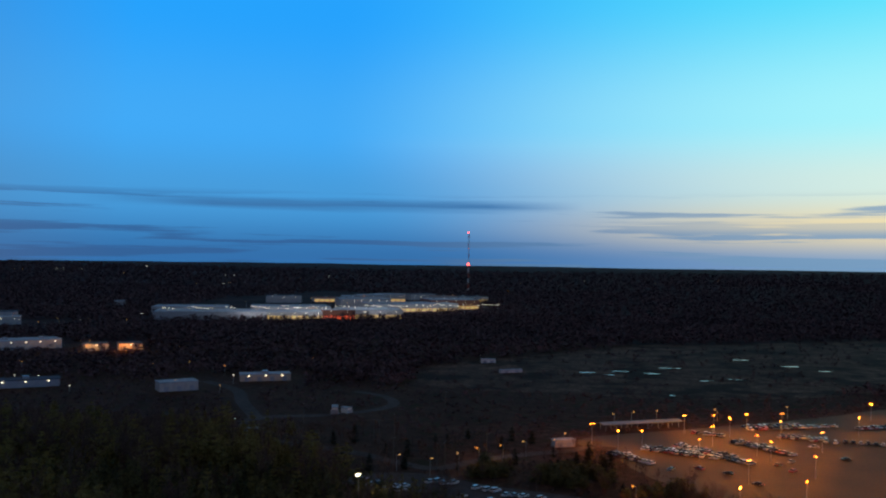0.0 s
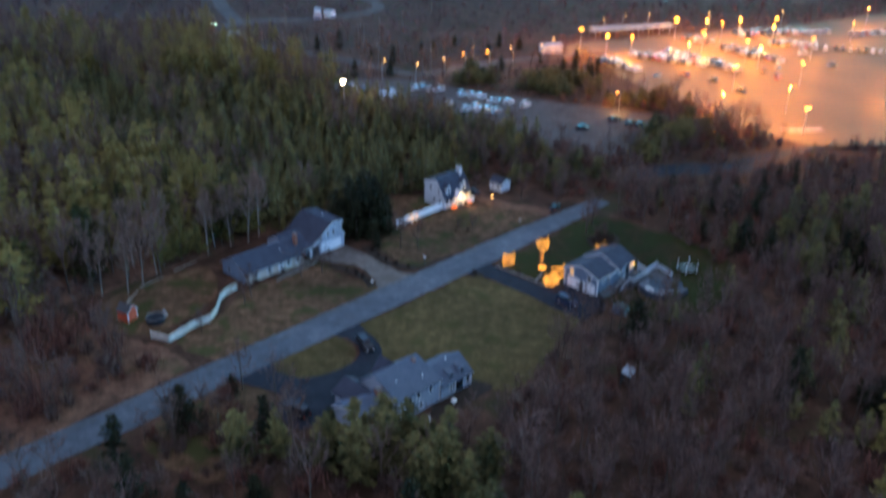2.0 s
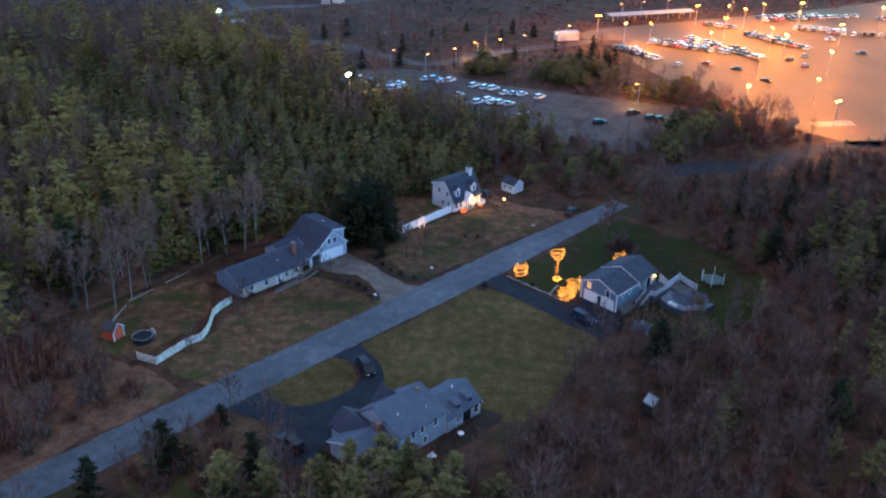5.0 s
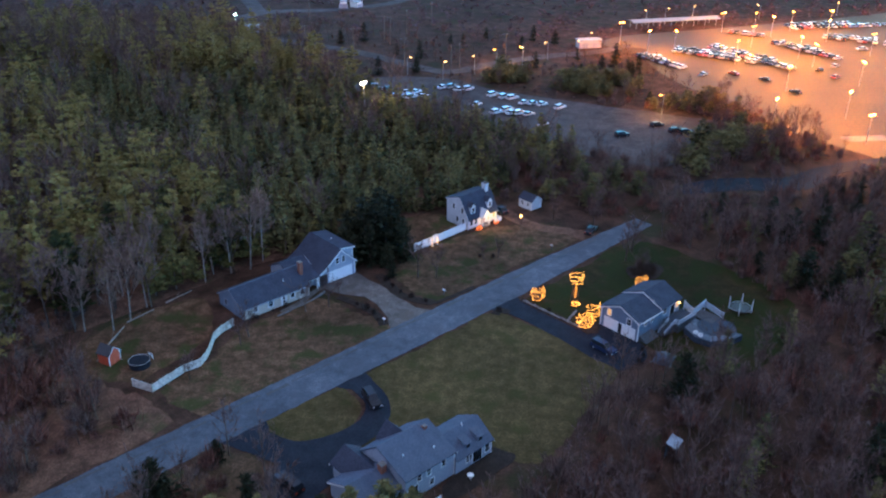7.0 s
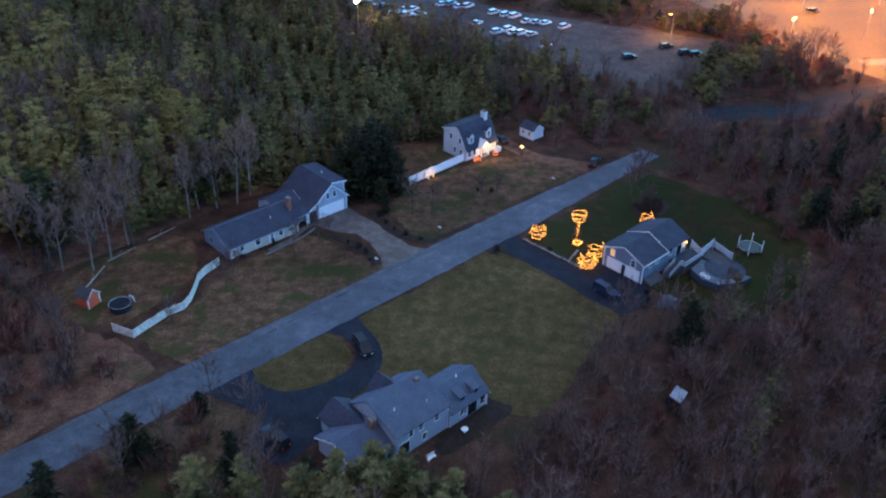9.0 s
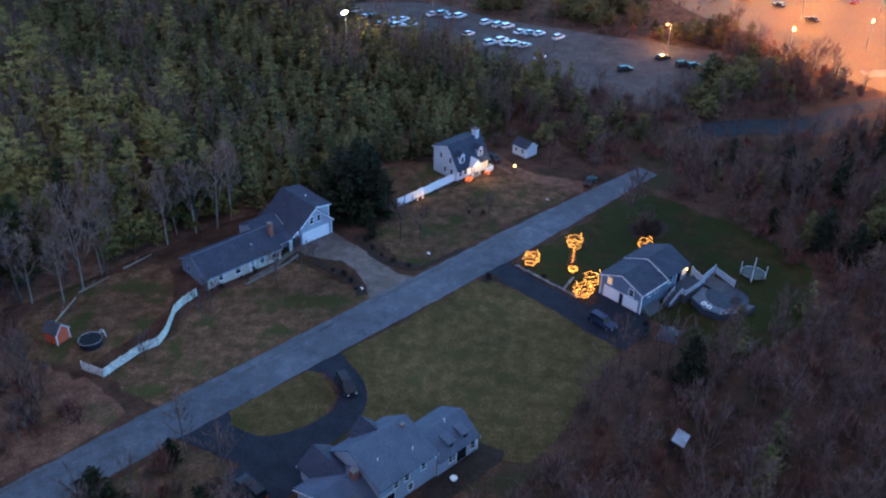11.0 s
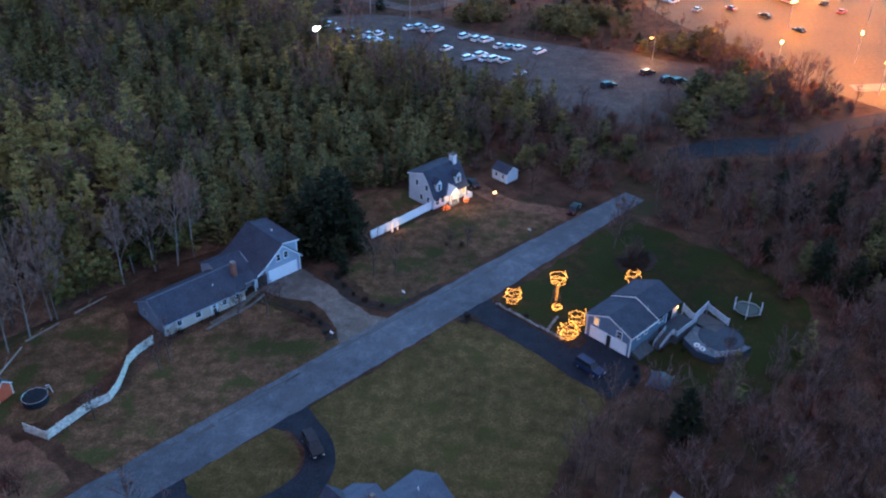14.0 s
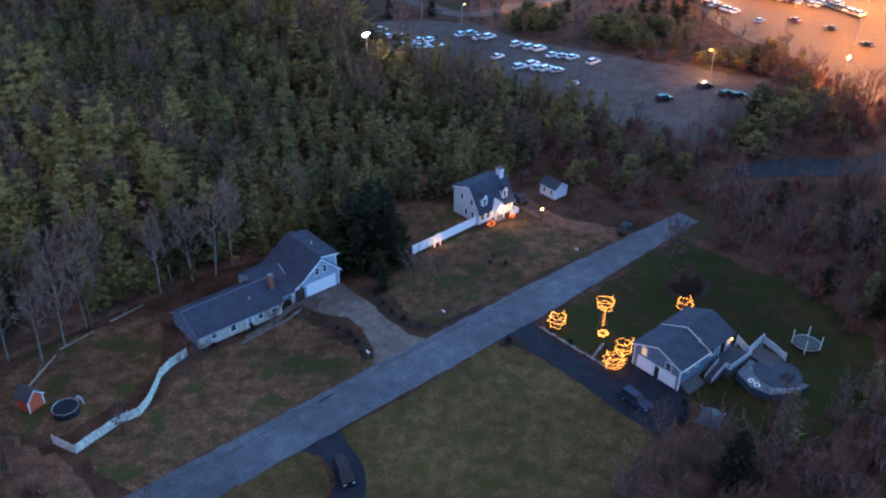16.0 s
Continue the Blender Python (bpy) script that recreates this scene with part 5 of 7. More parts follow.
# darker uneven patch, set off centre on the cover
part("leaf_pool", Shape().prism([(0.3 + 1.2 * math.cos(k * math.pi / 6) * (1 + 0.15 * (k % 3)), -1.5 + 0.9 * math.sin(k * math.pi / 6) * (1 + 0.1 * (k % 2))) for k in range(12)], 1.226, 1.246), M["pool_cover"], pool, "dark uneven blot lying on the cover")
pd = thing("pool_deck", POOL, "grey wooden pool deck with pale railings", "deck")
OUTER = [(-0.2, 4.6), (-4.5, 4.1), (-5.9, 0.8), (-5.2, -1.9), (-2.0, -4.1), (1.2, -4.6)]


def outer_reach(a):
    """Distance from the pool's centre to the deck's outer edge along angle a."""
    c, d = math.cos(a), math.sin(a)
    for (x0, y0), (x1, y1) in zip(OUTER, OUTER[1:]):
        den = c * (y1 - y0) - d * (x1 - x0)
        t = (x0 * (y1 - y0) - y0 * (x1 - x0)) / den
        k = (x0 * d - y0 * c) / den
        if t > 0 and -1e-6 <= k <= 1 + 1e-6:
            return t
    return 4.6


A0, A1 = math.atan2(4.6, -0.2), math.atan2(-4.6, 1.2) + 2 * math.pi
for k in range(56):
    a, b = A0 + (A1 - A0) * (k + 0.03) / 56, A0 + (A1 - A0) * (k + 0.97) / 56
    ra, rb = outer_reach(a), outer_reach(b)
    part("plank", Shape().prism([(3.6 * math.cos(a), 3.6 * math.sin(a)), (ra * math.cos(a), ra * math.sin(a)), (rb * math.cos(b), rb * math.sin(b)), (3.6 * math.cos(b), 3.6 * math.sin(b))], 1.24, 1.29), M["deck_pale"], pd)
for (x0, y0), (x1, y1) in zip(OUTER, OUTER[1:]):
    q = Vector((y1 - y0, x0 - x1, 0)).normalized() * 0.05
    part("skirt", Shape().prism([(x0, y0), (x1, y1), (x1 + q.x, y1 + q.y), (x0 + q.x, y0 + q.y)], 0, 1.23), M["pool_wall"], pd)
railing(pd, OUTER[3:5], 1.29, 0.95, 0.16, M["dull_vinyl"])
part("rail_panel", Shape().prism([(-5.1, -1.92), (-2.05, -4.05), (-2.02, -4.02), (-5.07, -1.89)], 0.5, 2.05), M["dull_vinyl"], pd, "pale lattice panel")
bench = thing("pool_float", at_plan(36.9, -33.5, 1.29), "white inflatable ring lying on the pool deck", "pool float")
part("ring", Shape().path([(0.45 * math.cos(2 * math.pi * k / 10), 0.36 * math.sin(2 * math.pi * k / 10), 0.11) for k in range(11)], 0.11, 6), M["white"], bench)
copy_thing(bench, at_plan(36.7, -34.6, 1.29, 40))
# covered heap on the grass below the deck
tp = thing("covered_heap", at_plan(26.6, -33.6, 0, 20), "heap under a grey-blue tarpaulin on the lawn", "tarpaulin")
rr = random.Random(71)
NX, NY = 9, 9
grid = []
for i in range(NX + 1):
    for j in range(NY + 1):
        x, y = -1.9 + 3.8 * i / NX, -1.7 + 3.4 * j / NY
        h = max(0.0, 1 - abs(x / 1.9) ** 2.2) * max(0.0, 1 - abs(y / 1.7) ** 1.7)
        grid.append((x + rr.uniform(-0.1, 0.1), y + rr.uniform(-0.1, 0.1), 0.03 + 1.35 * h ** 0.7 + rr.uniform(0, 0.08)))
part("cover", Shape().add(grid, [(i * (NY + 1) + j, (i + 1) * (NY + 1) + j, (i + 1) * (NY + 1) + j + 1, i * (NY + 1) + j + 1) for i in range(NX) for j in range(NY)]), M["tarp"], tp)
for x, y in ((-1.9, -1.7), (1.9, -1.7), (1.9, 1.7), (-1.9, 1.7)):
    part("weight", Shape().box(x - 0.2, y - 0.12, 0, x + 0.2, y + 0.12, 0.22, None, 0.05), M["stone"], tp)

# trampoline beside the lawn
tr = thing("trampoline", at_plan(52.6, -33.8), "round trampoline with tall pale net poles", "trampoline")
rg = [(2.1 * math.cos(2 * math.pi * k / 24), 2.1 * math.sin(2 * math.pi * k / 24)) for k in range(24)]
part("mat", Shape().prism([(x * 0.86, y * 0.86) for x, y in rg], 0.82, 0.84), M["black"], tr)
part("frame", Shape().path([(x, y, 0.83) for x, y in rg + rg[:1]], 0.06, 5), M["steel"], tr)
for k in range(4):
    a = 0.4 + k * math.pi / 2
    c, s = 2.15 * math.cos(a), 2.15 * math.sin(a)
    part("net_pole", Shape().tube((c, s, 0), (c, s, 2.7), 0.07, 0.07, 6), M["white"], tr)
    part("leg", Shape().tube((0.9 * c, 0.9 * s, 0), (0.97 * c, 0.97 * s, 0.8), 0.04, 0.04, 5), M["steel"], tr)

# near house: grey, rear wall to the woods
h4 = thing("house", at_plan(-30.6, -30.8), "grey shingled house with weathered roofs and white trim", "house")
part("wall", Shape().along_x([(0.6, -0.2), (0.6, 4.2), (6.6, 6.3), (11.0, 2.9), (11.0, -0.2)], -0.6, 8.8), M["siding_grey"], h4)
pr = [(0.25, 4.08), (6.6, 6.4), (11.4, 2.7)]
part("roof", roof_slab(pr, -0.8, 9.0, "x"), M["shingle_light"], h4)
part("trim", rake([(p, z - 0.02) for p, z in pr], 9.02, "x", 0.22), M["siding_white"], h4)
part("wall", Shape().along_x([(0.3, -0.2), (0.3, 2.7), (3.6, 4.9), (7.4, 2.7), (7.4, -0.2)], 8.8, 16.2), M["siding_grey"], h4)
pr = [(-0.1, 2.5), (3.6, 5.0), (7.8, 2.5)]
part("roof", roof_slab(pr, 8.8, 16.4, "x"), M["shingle_light"], h4)
part("trim", rake([(p, z - 0.02) for p, z in pr], 16.42, "x", 0.18), M["white"], h4)
part("wall", Shape().along_x([(1.4, -0.2), (1.4, 2.5), (5.0, 4.3), (9.0, 2.5), (9.0, -0.2)], -7.2, -0.6), M["siding_grey"], h4)
pr = [(1.0, 2.3), (5.0, 4.4), (9.4, 2.3)]
part("roof", roof_slab(pr, -7.5, -0.6, "x"), M["shingle_light"], h4)
part("trim", rake([(p, z - 0.02) for p, z in pr], -7.52, "x", 0.18), M["white"], h4)
part("wall", Shape().along_y([(-4.6, -0.2), (-4.6, 2.5), (-2.2, 4.2), (0.2, 2.5), (0.2, -0.2)], 5.0, 12.0), M["siding_grey"], h4)
pr = [(-5.0, 2.3), (-2.2, 4.3), (0.6, 2.3)]
part("roof", roof_slab(pr, 4.8, 12.3, "y"), M["shingle"], h4)
part("trim", rake([(p, z - 0.02) for p, z in pr], 12.32, "y", 0.18), M["white"], h4)
part("wall", Shape().along_y([(3.0, 2.2), (3.0, 3.6), (4.8, 5.6), (6.6, 3.6), (6.6, 2.2)], 5.6, 10.9), M["siding_grey"], h4)
part("roof", roof_slab([(2.7, 3.4), (4.8, 5.8), (6.9, 3.4)], 5.2, 11.2, "y"), M["shingle"], h4)
chimney(h4, -1.6, 4.4, 3.6, 5.5, 0.9, 0.9, M["brick"], M["stone"])
chimney(h4, 7.4, 5.6, 5.4, 6.7, 0.5, 0.5, M["brick"], M["stone"])
for x, z in ((2.0, 2.75), (3.8, 2.75), (6.6, 2.75), (4.4, 0.7)):
    window(h4, x, z, 0.75, 1.05, 0, FRONT(0.6))
door(h4, 0.8, 1.8, 2.1, FRONT(0.6), M["glass"], "glass patio door", 0, 0.2)
door(h4, 13.2, 1.9, 2.1, FRONT(0.3), M["glass"], "dark glass patio door", 0, 0.2)
window(h4, 11.2, 1.0, 0.6, 1.0, 0, FRONT(0.3))
window(h4, 11.9, 1.0, 0.6, 1.0, 0, FRONT(0.3))
window(h4, 15.3, 0.8, 0.9, 1.3, 0, FRONT(0.3))
window(h4, 3.8, 1.0, 0.9, 1.2, 0, RIGHT(16.2))
part("corner_board", Shape().box(16.08, 0.24, 0, 16.26, 0.42, 2.7), M["white"], h4)
part("corner_board", Shape().box(8.68, 0.54, 0, 8.86, 0.72, 4.1), M["white"], h4)
# dormer sides darker than the house walls: their shadow is put into the siding colour
for x in (11.7, 14.3):
    dm = part("dormer", Shape().along_x([(0.75, 2.9), (0.75, 4.0), (2.9, 4.35), (2.9, 4.1)], x - 0.55, x + 0.55), M["siding_blue"], h4)
    part("dormer_roof", Shape().along_x([(0.5, 3.98), (3.0, 4.42), (3.0, 4.52), (0.5, 4.08)], x - 0.7, x + 0.7), M["shingle_light"], dm)
    part("pane", Shape().box(x - 0.4, 0.71, 3.2, x + 0.4, 0.74, 3.85), M["glass"], dm)
for x, y, z in ((1.6, 3.6, 5.35), (6.4, 2.4, 4.95), (12.9, 3.4, 5.0)):
    part("vent_pipe", Shape().tube((x, y, z - 0.3), (x, y, z + 0.5), 0.08, 0.08, 8), M["white"], h4)
part("eave_light", Shape().tube((9.6, 9.0, 3.4), (9.6, 9.0, 3.6), 0.12, 0.12, 8), M["warm_lamp"], h4, "small lit eave lamp")
# patio umbrella-like table and barbecue behind the near house
tb = thing("garden_table", at_plan(-20.8, -32.6), "round white garden table on the mulch", "table")
part("tabletop", Shape().prism([(0.5 * math.cos(k * math.pi / 8), 0.5 * math.sin(k * math.pi / 8)) for k in range(16)], 0.70, 0.75), M["white"], tb)
part("pedestal", Shape().tube((0, 0, 0), (0, 0, 0.7), 0.12, 0.06, 8), M["white"], tb)
gb = thing("garden_bench", at_plan(-27.6, -33.2), "pale garden bench behind the near house", "bench")
part("seat", Shape().box(-0.7, -0.25, 0.4, 0.7, 0.25, 0.46), M["white"], gb)
part("backrest", Shape().box(-0.7, 0.2, 0.5, 0.7, 0.26, 0.95), M["white"], gb)
for x in (-0.62, 0.62):
    part("leg", Shape().box(x - 0.04, -0.22, 0, x + 0.04, 0.24, 0.4), M["white"], gb)


# ---- outbuildings ----
def small_shed(name, m, w, d, e, rz, wall, trim, label, roof, along="y"):
    sh = thing(name, m, label, "shed")
    part("wall", Shape().along_y([(0, -0.1), (0, e), (w / 2, rz - 0.04), (w, e), (w, -0.1)], 0, d), wall, sh)
    pr = [(-0.2, e - 0.12), (w / 2, rz), (w + 0.2, e - 0.12)]
    part("roof", roof_slab(pr, -0.2, d + 0.2, "y", 0.1), roof, sh)
    part("trim", rake([(p, z - 0.01) for p, z in pr], -0.2, "y", 0.14, 0.04), trim, sh)
    part("door", Shape().box(w * 0.29, -0.05, 0.05, w * 0.71, 0, 1.85).box(w * 0.29 - 0.06, -0.07, 1.85, w * 0.71 + 0.06, 0, 1.93), wall, sh)
    for x in (0.0, w):
        part("corner_board", Shape().box(x - 0.06, -0.05, 0, x + 0.06, 0.1, e), trim, sh)
    return sh


small_shed("shed", at_plan(-47.4, 29.7, 0, 22), 2.5, 2.6, 2.1, 3.4, M["red_paint"], M["white"], "small barn-red shed with white trim", M["tar"])
sh2 = small_shed("shed", at_plan(57.8, 25.9), 3.5, 4.2, 2.3, 3.5, M["siding_white"], M["white"], "small white garden shed with grey roof", M["shingle"])
window(sh2, -1.1, 0.9, 0.7, 0.9, 0, LEFT(0))
window(sh2, -3.0, 0.9, 0.7, 0.9, 0, LEFT(0))
# round pool by the red shed
p2 = thing("swimming_pool", at_plan(-43.4, 26.6), "small round covered pool by the red shed", "pool")
rg = [(1.8 * math.cos(2 * math.pi * k / 24), 1.8 * math.sin(2 * math.pi * k / 24)) for k in range(24)]
part("pool_wall", Shape().prism(rg, 0, 1.1), M["pool_cover"], p2)
part("pool_cover", Shape().prism([(x * 0.94, y * 0.94) for x, y in rg], 1.1, 1.14), M["pool_cover"], p2, "black pool cover")
part("rim", Shape().path([(x, y, 1.13) for x, y in rg + rg[:1]], 0.045, 5), M["steel"], p2)
lad = thing("pool_ladder", at_plan(-41.0, 27.0), "pale pool ladder against the round pool", "ladder")
for x in (-0.25, 0.25):
    part("side_rail", Shape().path([(0.2, x, 0), (0, x, 1.3), (-0.4, x, 1.5), (-0.5, x, 1.2)], 0.04, 5), M["white"], lad)
for k in range(4):
    part("rung", Shape().tube((0.16 - 0.04 * k, -0.25, 0.25 + 0.28 * k), (0.16 - 0.04 * k, 0.25, 0.25 + 0.28 * k), 0.03, 0.03, 5), M["white"], lad)
tarp = thing("lean_to", at_plan(4.6, -50.6, 0, 14), "small lean-to with pale corrugated roof in the woods", "shed")
part("roof", Shape().add([(0, 0, 2.2), (2.8, 0, 2.2), (2.8, 1.8, 2.7), (0, 1.8, 2.7), (0, 0, 2.26), (2.8, 0, 2.26), (2.8, 1.8, 2.76), (0, 1.8, 2.76)], [(3, 2, 1, 0), (4, 5, 6, 7), (0, 1, 5, 4), (1, 2, 6, 5), (2, 3, 7, 6), (3, 0, 4, 7)]), M["siding_grey"], tarp)
for x, y, z in ((0.1, 0.1, 2.2), (2.7, 0.1, 2.2), (0.1, 1.7, 2.65), (2.7, 1.7, 2.65)):
    part("post", Shape().box(x - 0.07, y - 0.07, 0, x + 0.07, y + 0.07, z), M["wood_grey"], tarp)
part("back_wall", Shape().box(0, 1.7, 0, 2.8, 1.76, 2.62), M["wood_grey"], tarp)


# ---- fences ----
def panel_fence(name, pts, h, mat, label, gap=0.0, width=2.4):
    fn = thing(name, PLAN @ Matrix.Translation((*pts[0], 0)), label, "fence")
    o = Vector((*pts[0], 0))
    rr = random.Random(len(pts))
    for a, b in zip(pts, pts[1:]):
        a, b = Vector((*a, 0)) - o, Vector((*b, 0)) - o
        n = max(1, round((b - a).length / width))
        for i in range(n):
            p, q = a.lerp(b, i / n), a.lerp(b, (i + 1) / n)
            d = (q - p).normalized()
            s = Vector((-d.y, d.x, 0)) * 0.03
            p2_, q2_ = p + d * 0.06, q - d * 0.06
            hh = h * rr.uniform(0.97, 1.03)
            part("panel", Shape().add([tuple(p2_ + s), tuple(q2_ + s), tuple(q2_ - s), tuple(p2_ - s)] + [tuple(w + Vector((0, 0, hh))) for w in (p2_ + s, q2_ + s, q2_ - s, p2_ - s)], [(3, 2, 1, 0), (4, 5, 6, 7), (0, 1, 5, 4), (1, 2, 6, 5), (2, 3, 7, 6), (3, 0, 4, 7)]), mat, fn)
            part("post", Shape().box(p.x - 0.07, p.y - 0.07, 0, p.x + 0.07, p.y + 0.07, h + 0.12), mat, fn)
        part("post", Shape().box(b.x - 0.07, b.y - 0.07, 0, b.x + 0.07, b.y + 0.07, h + 0.12), mat, fn)
    return fn


panel_fence("fence", [(21.6, 28.2), (38.2, 28.9)], 1.8, M["white"], "clean white vinyl privacy fence beside the cape house")
panel_fence("fence", [(-47.0, 21.6), (-45.4, 17.8), (-38.6, 19.6), (-35.6, 19.4), (-33.4, 21.0), (-31.6, 23.0), (-29.6, 25.4), (-27.4, 26.6), (-24.4, 27.4)], 1.55, M["fence_worn"], "weathered white board fence winding up to the ranch house", width=1.9)
# fallen logs and rails along the edge of the back lawn
for u0, v0, u1, v1 in ((-39, 41.5, -33, 42.6), (-46.5, 35, -40, 40.4), (-30, 43.5, -24, 44.5), (-48.5, 32.4, -46.8, 34.6)):
    lg = thing("log", at_plan(u0, v0), "bleached fallen log at the edge of the lawn", "log", "logs by the lawn")
    part("trunk", Shape().tube((0, 0, 0.16), (u1 - u0, v1 - v0, 0.2), 0.19, 0.11, 7), M["pale_bark"], lg)
    part("branch", Shape().tube((0.4 * (u1 - u0), 0.4 * (v1 - v0), 0.18), (0.6 * (u1 - u0), 0.6 * (v1 - v0) + 0.9, 0.5), 0.07, 0.03, 5), M["pale_bark"], lg)


# ---- mailboxes, arbor, garden lamp ----
def mailbox(u, v, turn, label, mat):
    mb = thing("mailbox", at_plan(u, v, 0, turn), label, "mailbox")
    part("post", Shape().box(-0.06, -0.06, 0, 0.06, 0.06, 1.05), M["wood_grey"], mb)
    a = [(0.13 * math.cos(q), 1.18 + 0.13 * math.sin(q)) for q in [k * math.pi / 6 for k in range(7)]]
    part("box", Shape().along_y([(0.13, 1.05)] + a + [(-0.13, 1.05)], -0.3, 0.3), mat, mb)
    part("door", Shape().box(-0.12, -0.33, 1.06, 0.12, -0.3, 1.28), mat, mb)
    part("flag", Shape().box(0.135, 0.0, 1.1, 0.15, 0.06, 1.4), M["red_paint"], mb)


mailbox(13.2, 9.6, 0, "white mailbox on a post by the driveway", M["white"])
mailbox(-2.9, 9.0, 0, "white mailbox at the driveway's corner", M["white"])
mailbox(45.2, 8.6, 0, "pale mailbox beside the street", M["fence_worn"])
ab = thing("arbor", at_plan(27.0, 27.4), "small arbor wound with warm string lights", "arbor")
for x in (-0.7, 0.7):
    part("post", Shape().box(x - 0.08, -0.08, 0, x + 0.08, 0.08, 2.2), M["white"], ab)
    part("light_string", Shape().path([(x + 0.12 * math.cos(k * 1.3), 0.12 * math.sin(k * 1.3), 0.1 + k * 0.12) for k in range(18)], 0.035, 4), M["string_light"], ab)
part("arch", Shape().path([(0.78 * math.cos(k * math.pi / 8), 0, 2.2 + 0.5 * math.sin(k * math.pi / 8)) for k in range(9)], 0.09, 6), M["white"], ab)
gl = thing("garden_lamp", at_plan(50.2, 22.4), "lit globe lamp on a short post by the drive", "lamp")
part("post", Shape().tube((0, 0, 0), (0, 0, 1.7), 0.06, 0.05, 8), M["black"], gl)
gs = bmesh.new()
bmesh.ops.create_icosphere(gs, subdivisions=2, radius=0.33)
gme = bpy.data.meshes.new("globe")
gs.to_mesh(gme)
gs.free()
gme.materials.append(M["warm_lamp"])
part("globe", gme, None, gl, m=Matrix.Translation((0, 0, 1.95)))
part("collar", Shape().tube((0, 0, 1.66), (0, 0, 1.74), 0.12, 0.12, 8), M["black"], gl)


def light_bush(name, u, v, w, h, turns, mat, label, seed, z0=0.2, shape=(0.8, 1.0, 0.75)):
    """A shrub wound with a string of small lights."""
    rr = random.Random(seed)
    lb = thing(name, at_plan(u, v), label, "lit shrub")
    tr_, cr = shrub_shape(seed, h * 0.9, w * 0.8, 70, 0.03)
    part("branching", array_mesh("branching", cr[0], cr[1], [M["twigs"]]), None, lb)
    pts = []
    N = turns * 14
    for k in range(N + 1):
        t = k / N
        a_j = rr.uniform(-0.3, 0.3)
        r = w * (shape[0] * (1 - t) * (1 - t) + 2 * shape[1] * t * (1 - t) * 1.25 + shape[2] * t * t) * rr.uniform(0.7, 1.12)
        a = turns * 2 * math.pi * t + a_j
        pts.append((r * math.cos(a), r * math.sin(a), z0 + (h - z0) * t + rr.uniform(-0.22, 0.22)))
    part("light_string", Shape().path(pts, 0.027, 4), mat, lb)
    return lb


light_bush("lit_shrub", 25.6, -4.6, 1.55, 2.9, 3, M["string_light"], "round shrub wound with amber string lights", 31)
light_bush("lit_shrub", 25.0, -17.2, 1.75, 2.5, 4, M["string_light"], "low shrub wound with amber string lights", 32)
light_bush("lit_shrub", 28.2, -16.4, 1.5, 3.4, 3, M["string_light"], "tall shrub wound with amber string lights at the house corner", 33)
light_bush("lit_shrub", 46.2, -14.8, 1.5, 2.2, 2, M["string_light"], "shrub with amber string lights behind the raised house", 34)
light_bush("lit_shrub", 40.2, 26.5, 0.75, 1.0, 3, M["red_light"], "small shrub with orange-red lights by the porch", 35)
light_bush("lit_shrub", 45.6, 26.2, 0.65, 0.9, 2, M["red_light"], "small shrub with orange-red lights by the porch", 36)
lt = light_bush("lit_tree", 30.6, -10.0, 1.45, 6.6, 3, M["string_light"], "young tree with amber lights on trunk and crown", 37, 4.3, (0.55, 0.95, 1.0))
part("trunk", Shape().tube((0, 0, 0), (0.2, 0.1, 4.4), 0.1, 0.06, 6), M["bark"], lt)
rr = random.Random(5)
part("light_string", Shape().path([(0.16 * math.cos(k * 1.1) + 0.04 * k / 8, 0.16 * math.sin(k * 1.1), 0.9 + k * 0.1) for k in range(35)], 0.05, 4), M["string_light"], lt)
lb = light_bush("lit_shrub", 30.0, -10.8, 0.95, 0.5, 3, M["string_light"], "low ring of amber lights round the tree's foot", 38, 0.15)
# low stone edging beside the drive of the raised house
rr = random.Random(9)
st = [Shape().prism([(0.3 * rr.uniform(0.8, 1.2) * math.cos(k), 0.24 * rr.uniform(0.8, 1.2) * math.sin(k)) for k in [i * math.pi / 4 for i in range(8)]], 0, rr.uniform(0.2, 0.35)).mesh("stone", M["stone"]) for _ in range(4)]
ed = thing("stone_edging", at_plan(23.2, -3.0), "row of grey field stones edging the driveway bed", "stone edging")
for k in range(26):
    part("stone", st[k % 4], None, ed, m=pose(0.2 + 0.02 * k + rr.uniform(-0.1, 0.1), -0.55 * k, 0, 0, 0, rr.uniform(0, 360)))
ed = thing("stone_edging", at_plan(24.2, -13.6), "row of pale field stones by the lit shrubs", "stone edging")
for k in range(8):
    part("stone", st[k % 4], None, ed, m=pose(0.55 * k + rr.uniform(-0.1, 0.1), 0.16 * k, 0, 0, 0, rr.uniform(0, 360)))

# real lamps at the houses
def lamp_at(name, m, energy, colour, size=0.3):
    d = bpy.data.lights.new(name, "POINT")
    d.energy, d.color, d.shadow_soft_size = energy, colour, size
    ob = new(name, d)
    ob.matrix_basis = m
    return ob


lamp_at("porch_light", at_plan(43.2, 26.3, 2.1), 110, (1.0, 0.62, 0.25), 0.15)
lamp_at("porch_light", at_plan(46.8, 26.9, 2.2), 60, (1.0, 0.62, 0.25), 0.15)
lamp_at("deck_light", at_plan(41.1, -27.25, 3.2), 8, (1.0, 0.55, 0.2), 0.12)
lamp_at("globe_light", at_plan(50.2, 22.4, 2.35), 25, (1.0, 0.6, 0.22), 0.25)
lamp_at("arbor_light", at_plan(27.0, 26.7, 1.4), 18, (1.0, 0.62, 0.2), 0.3)

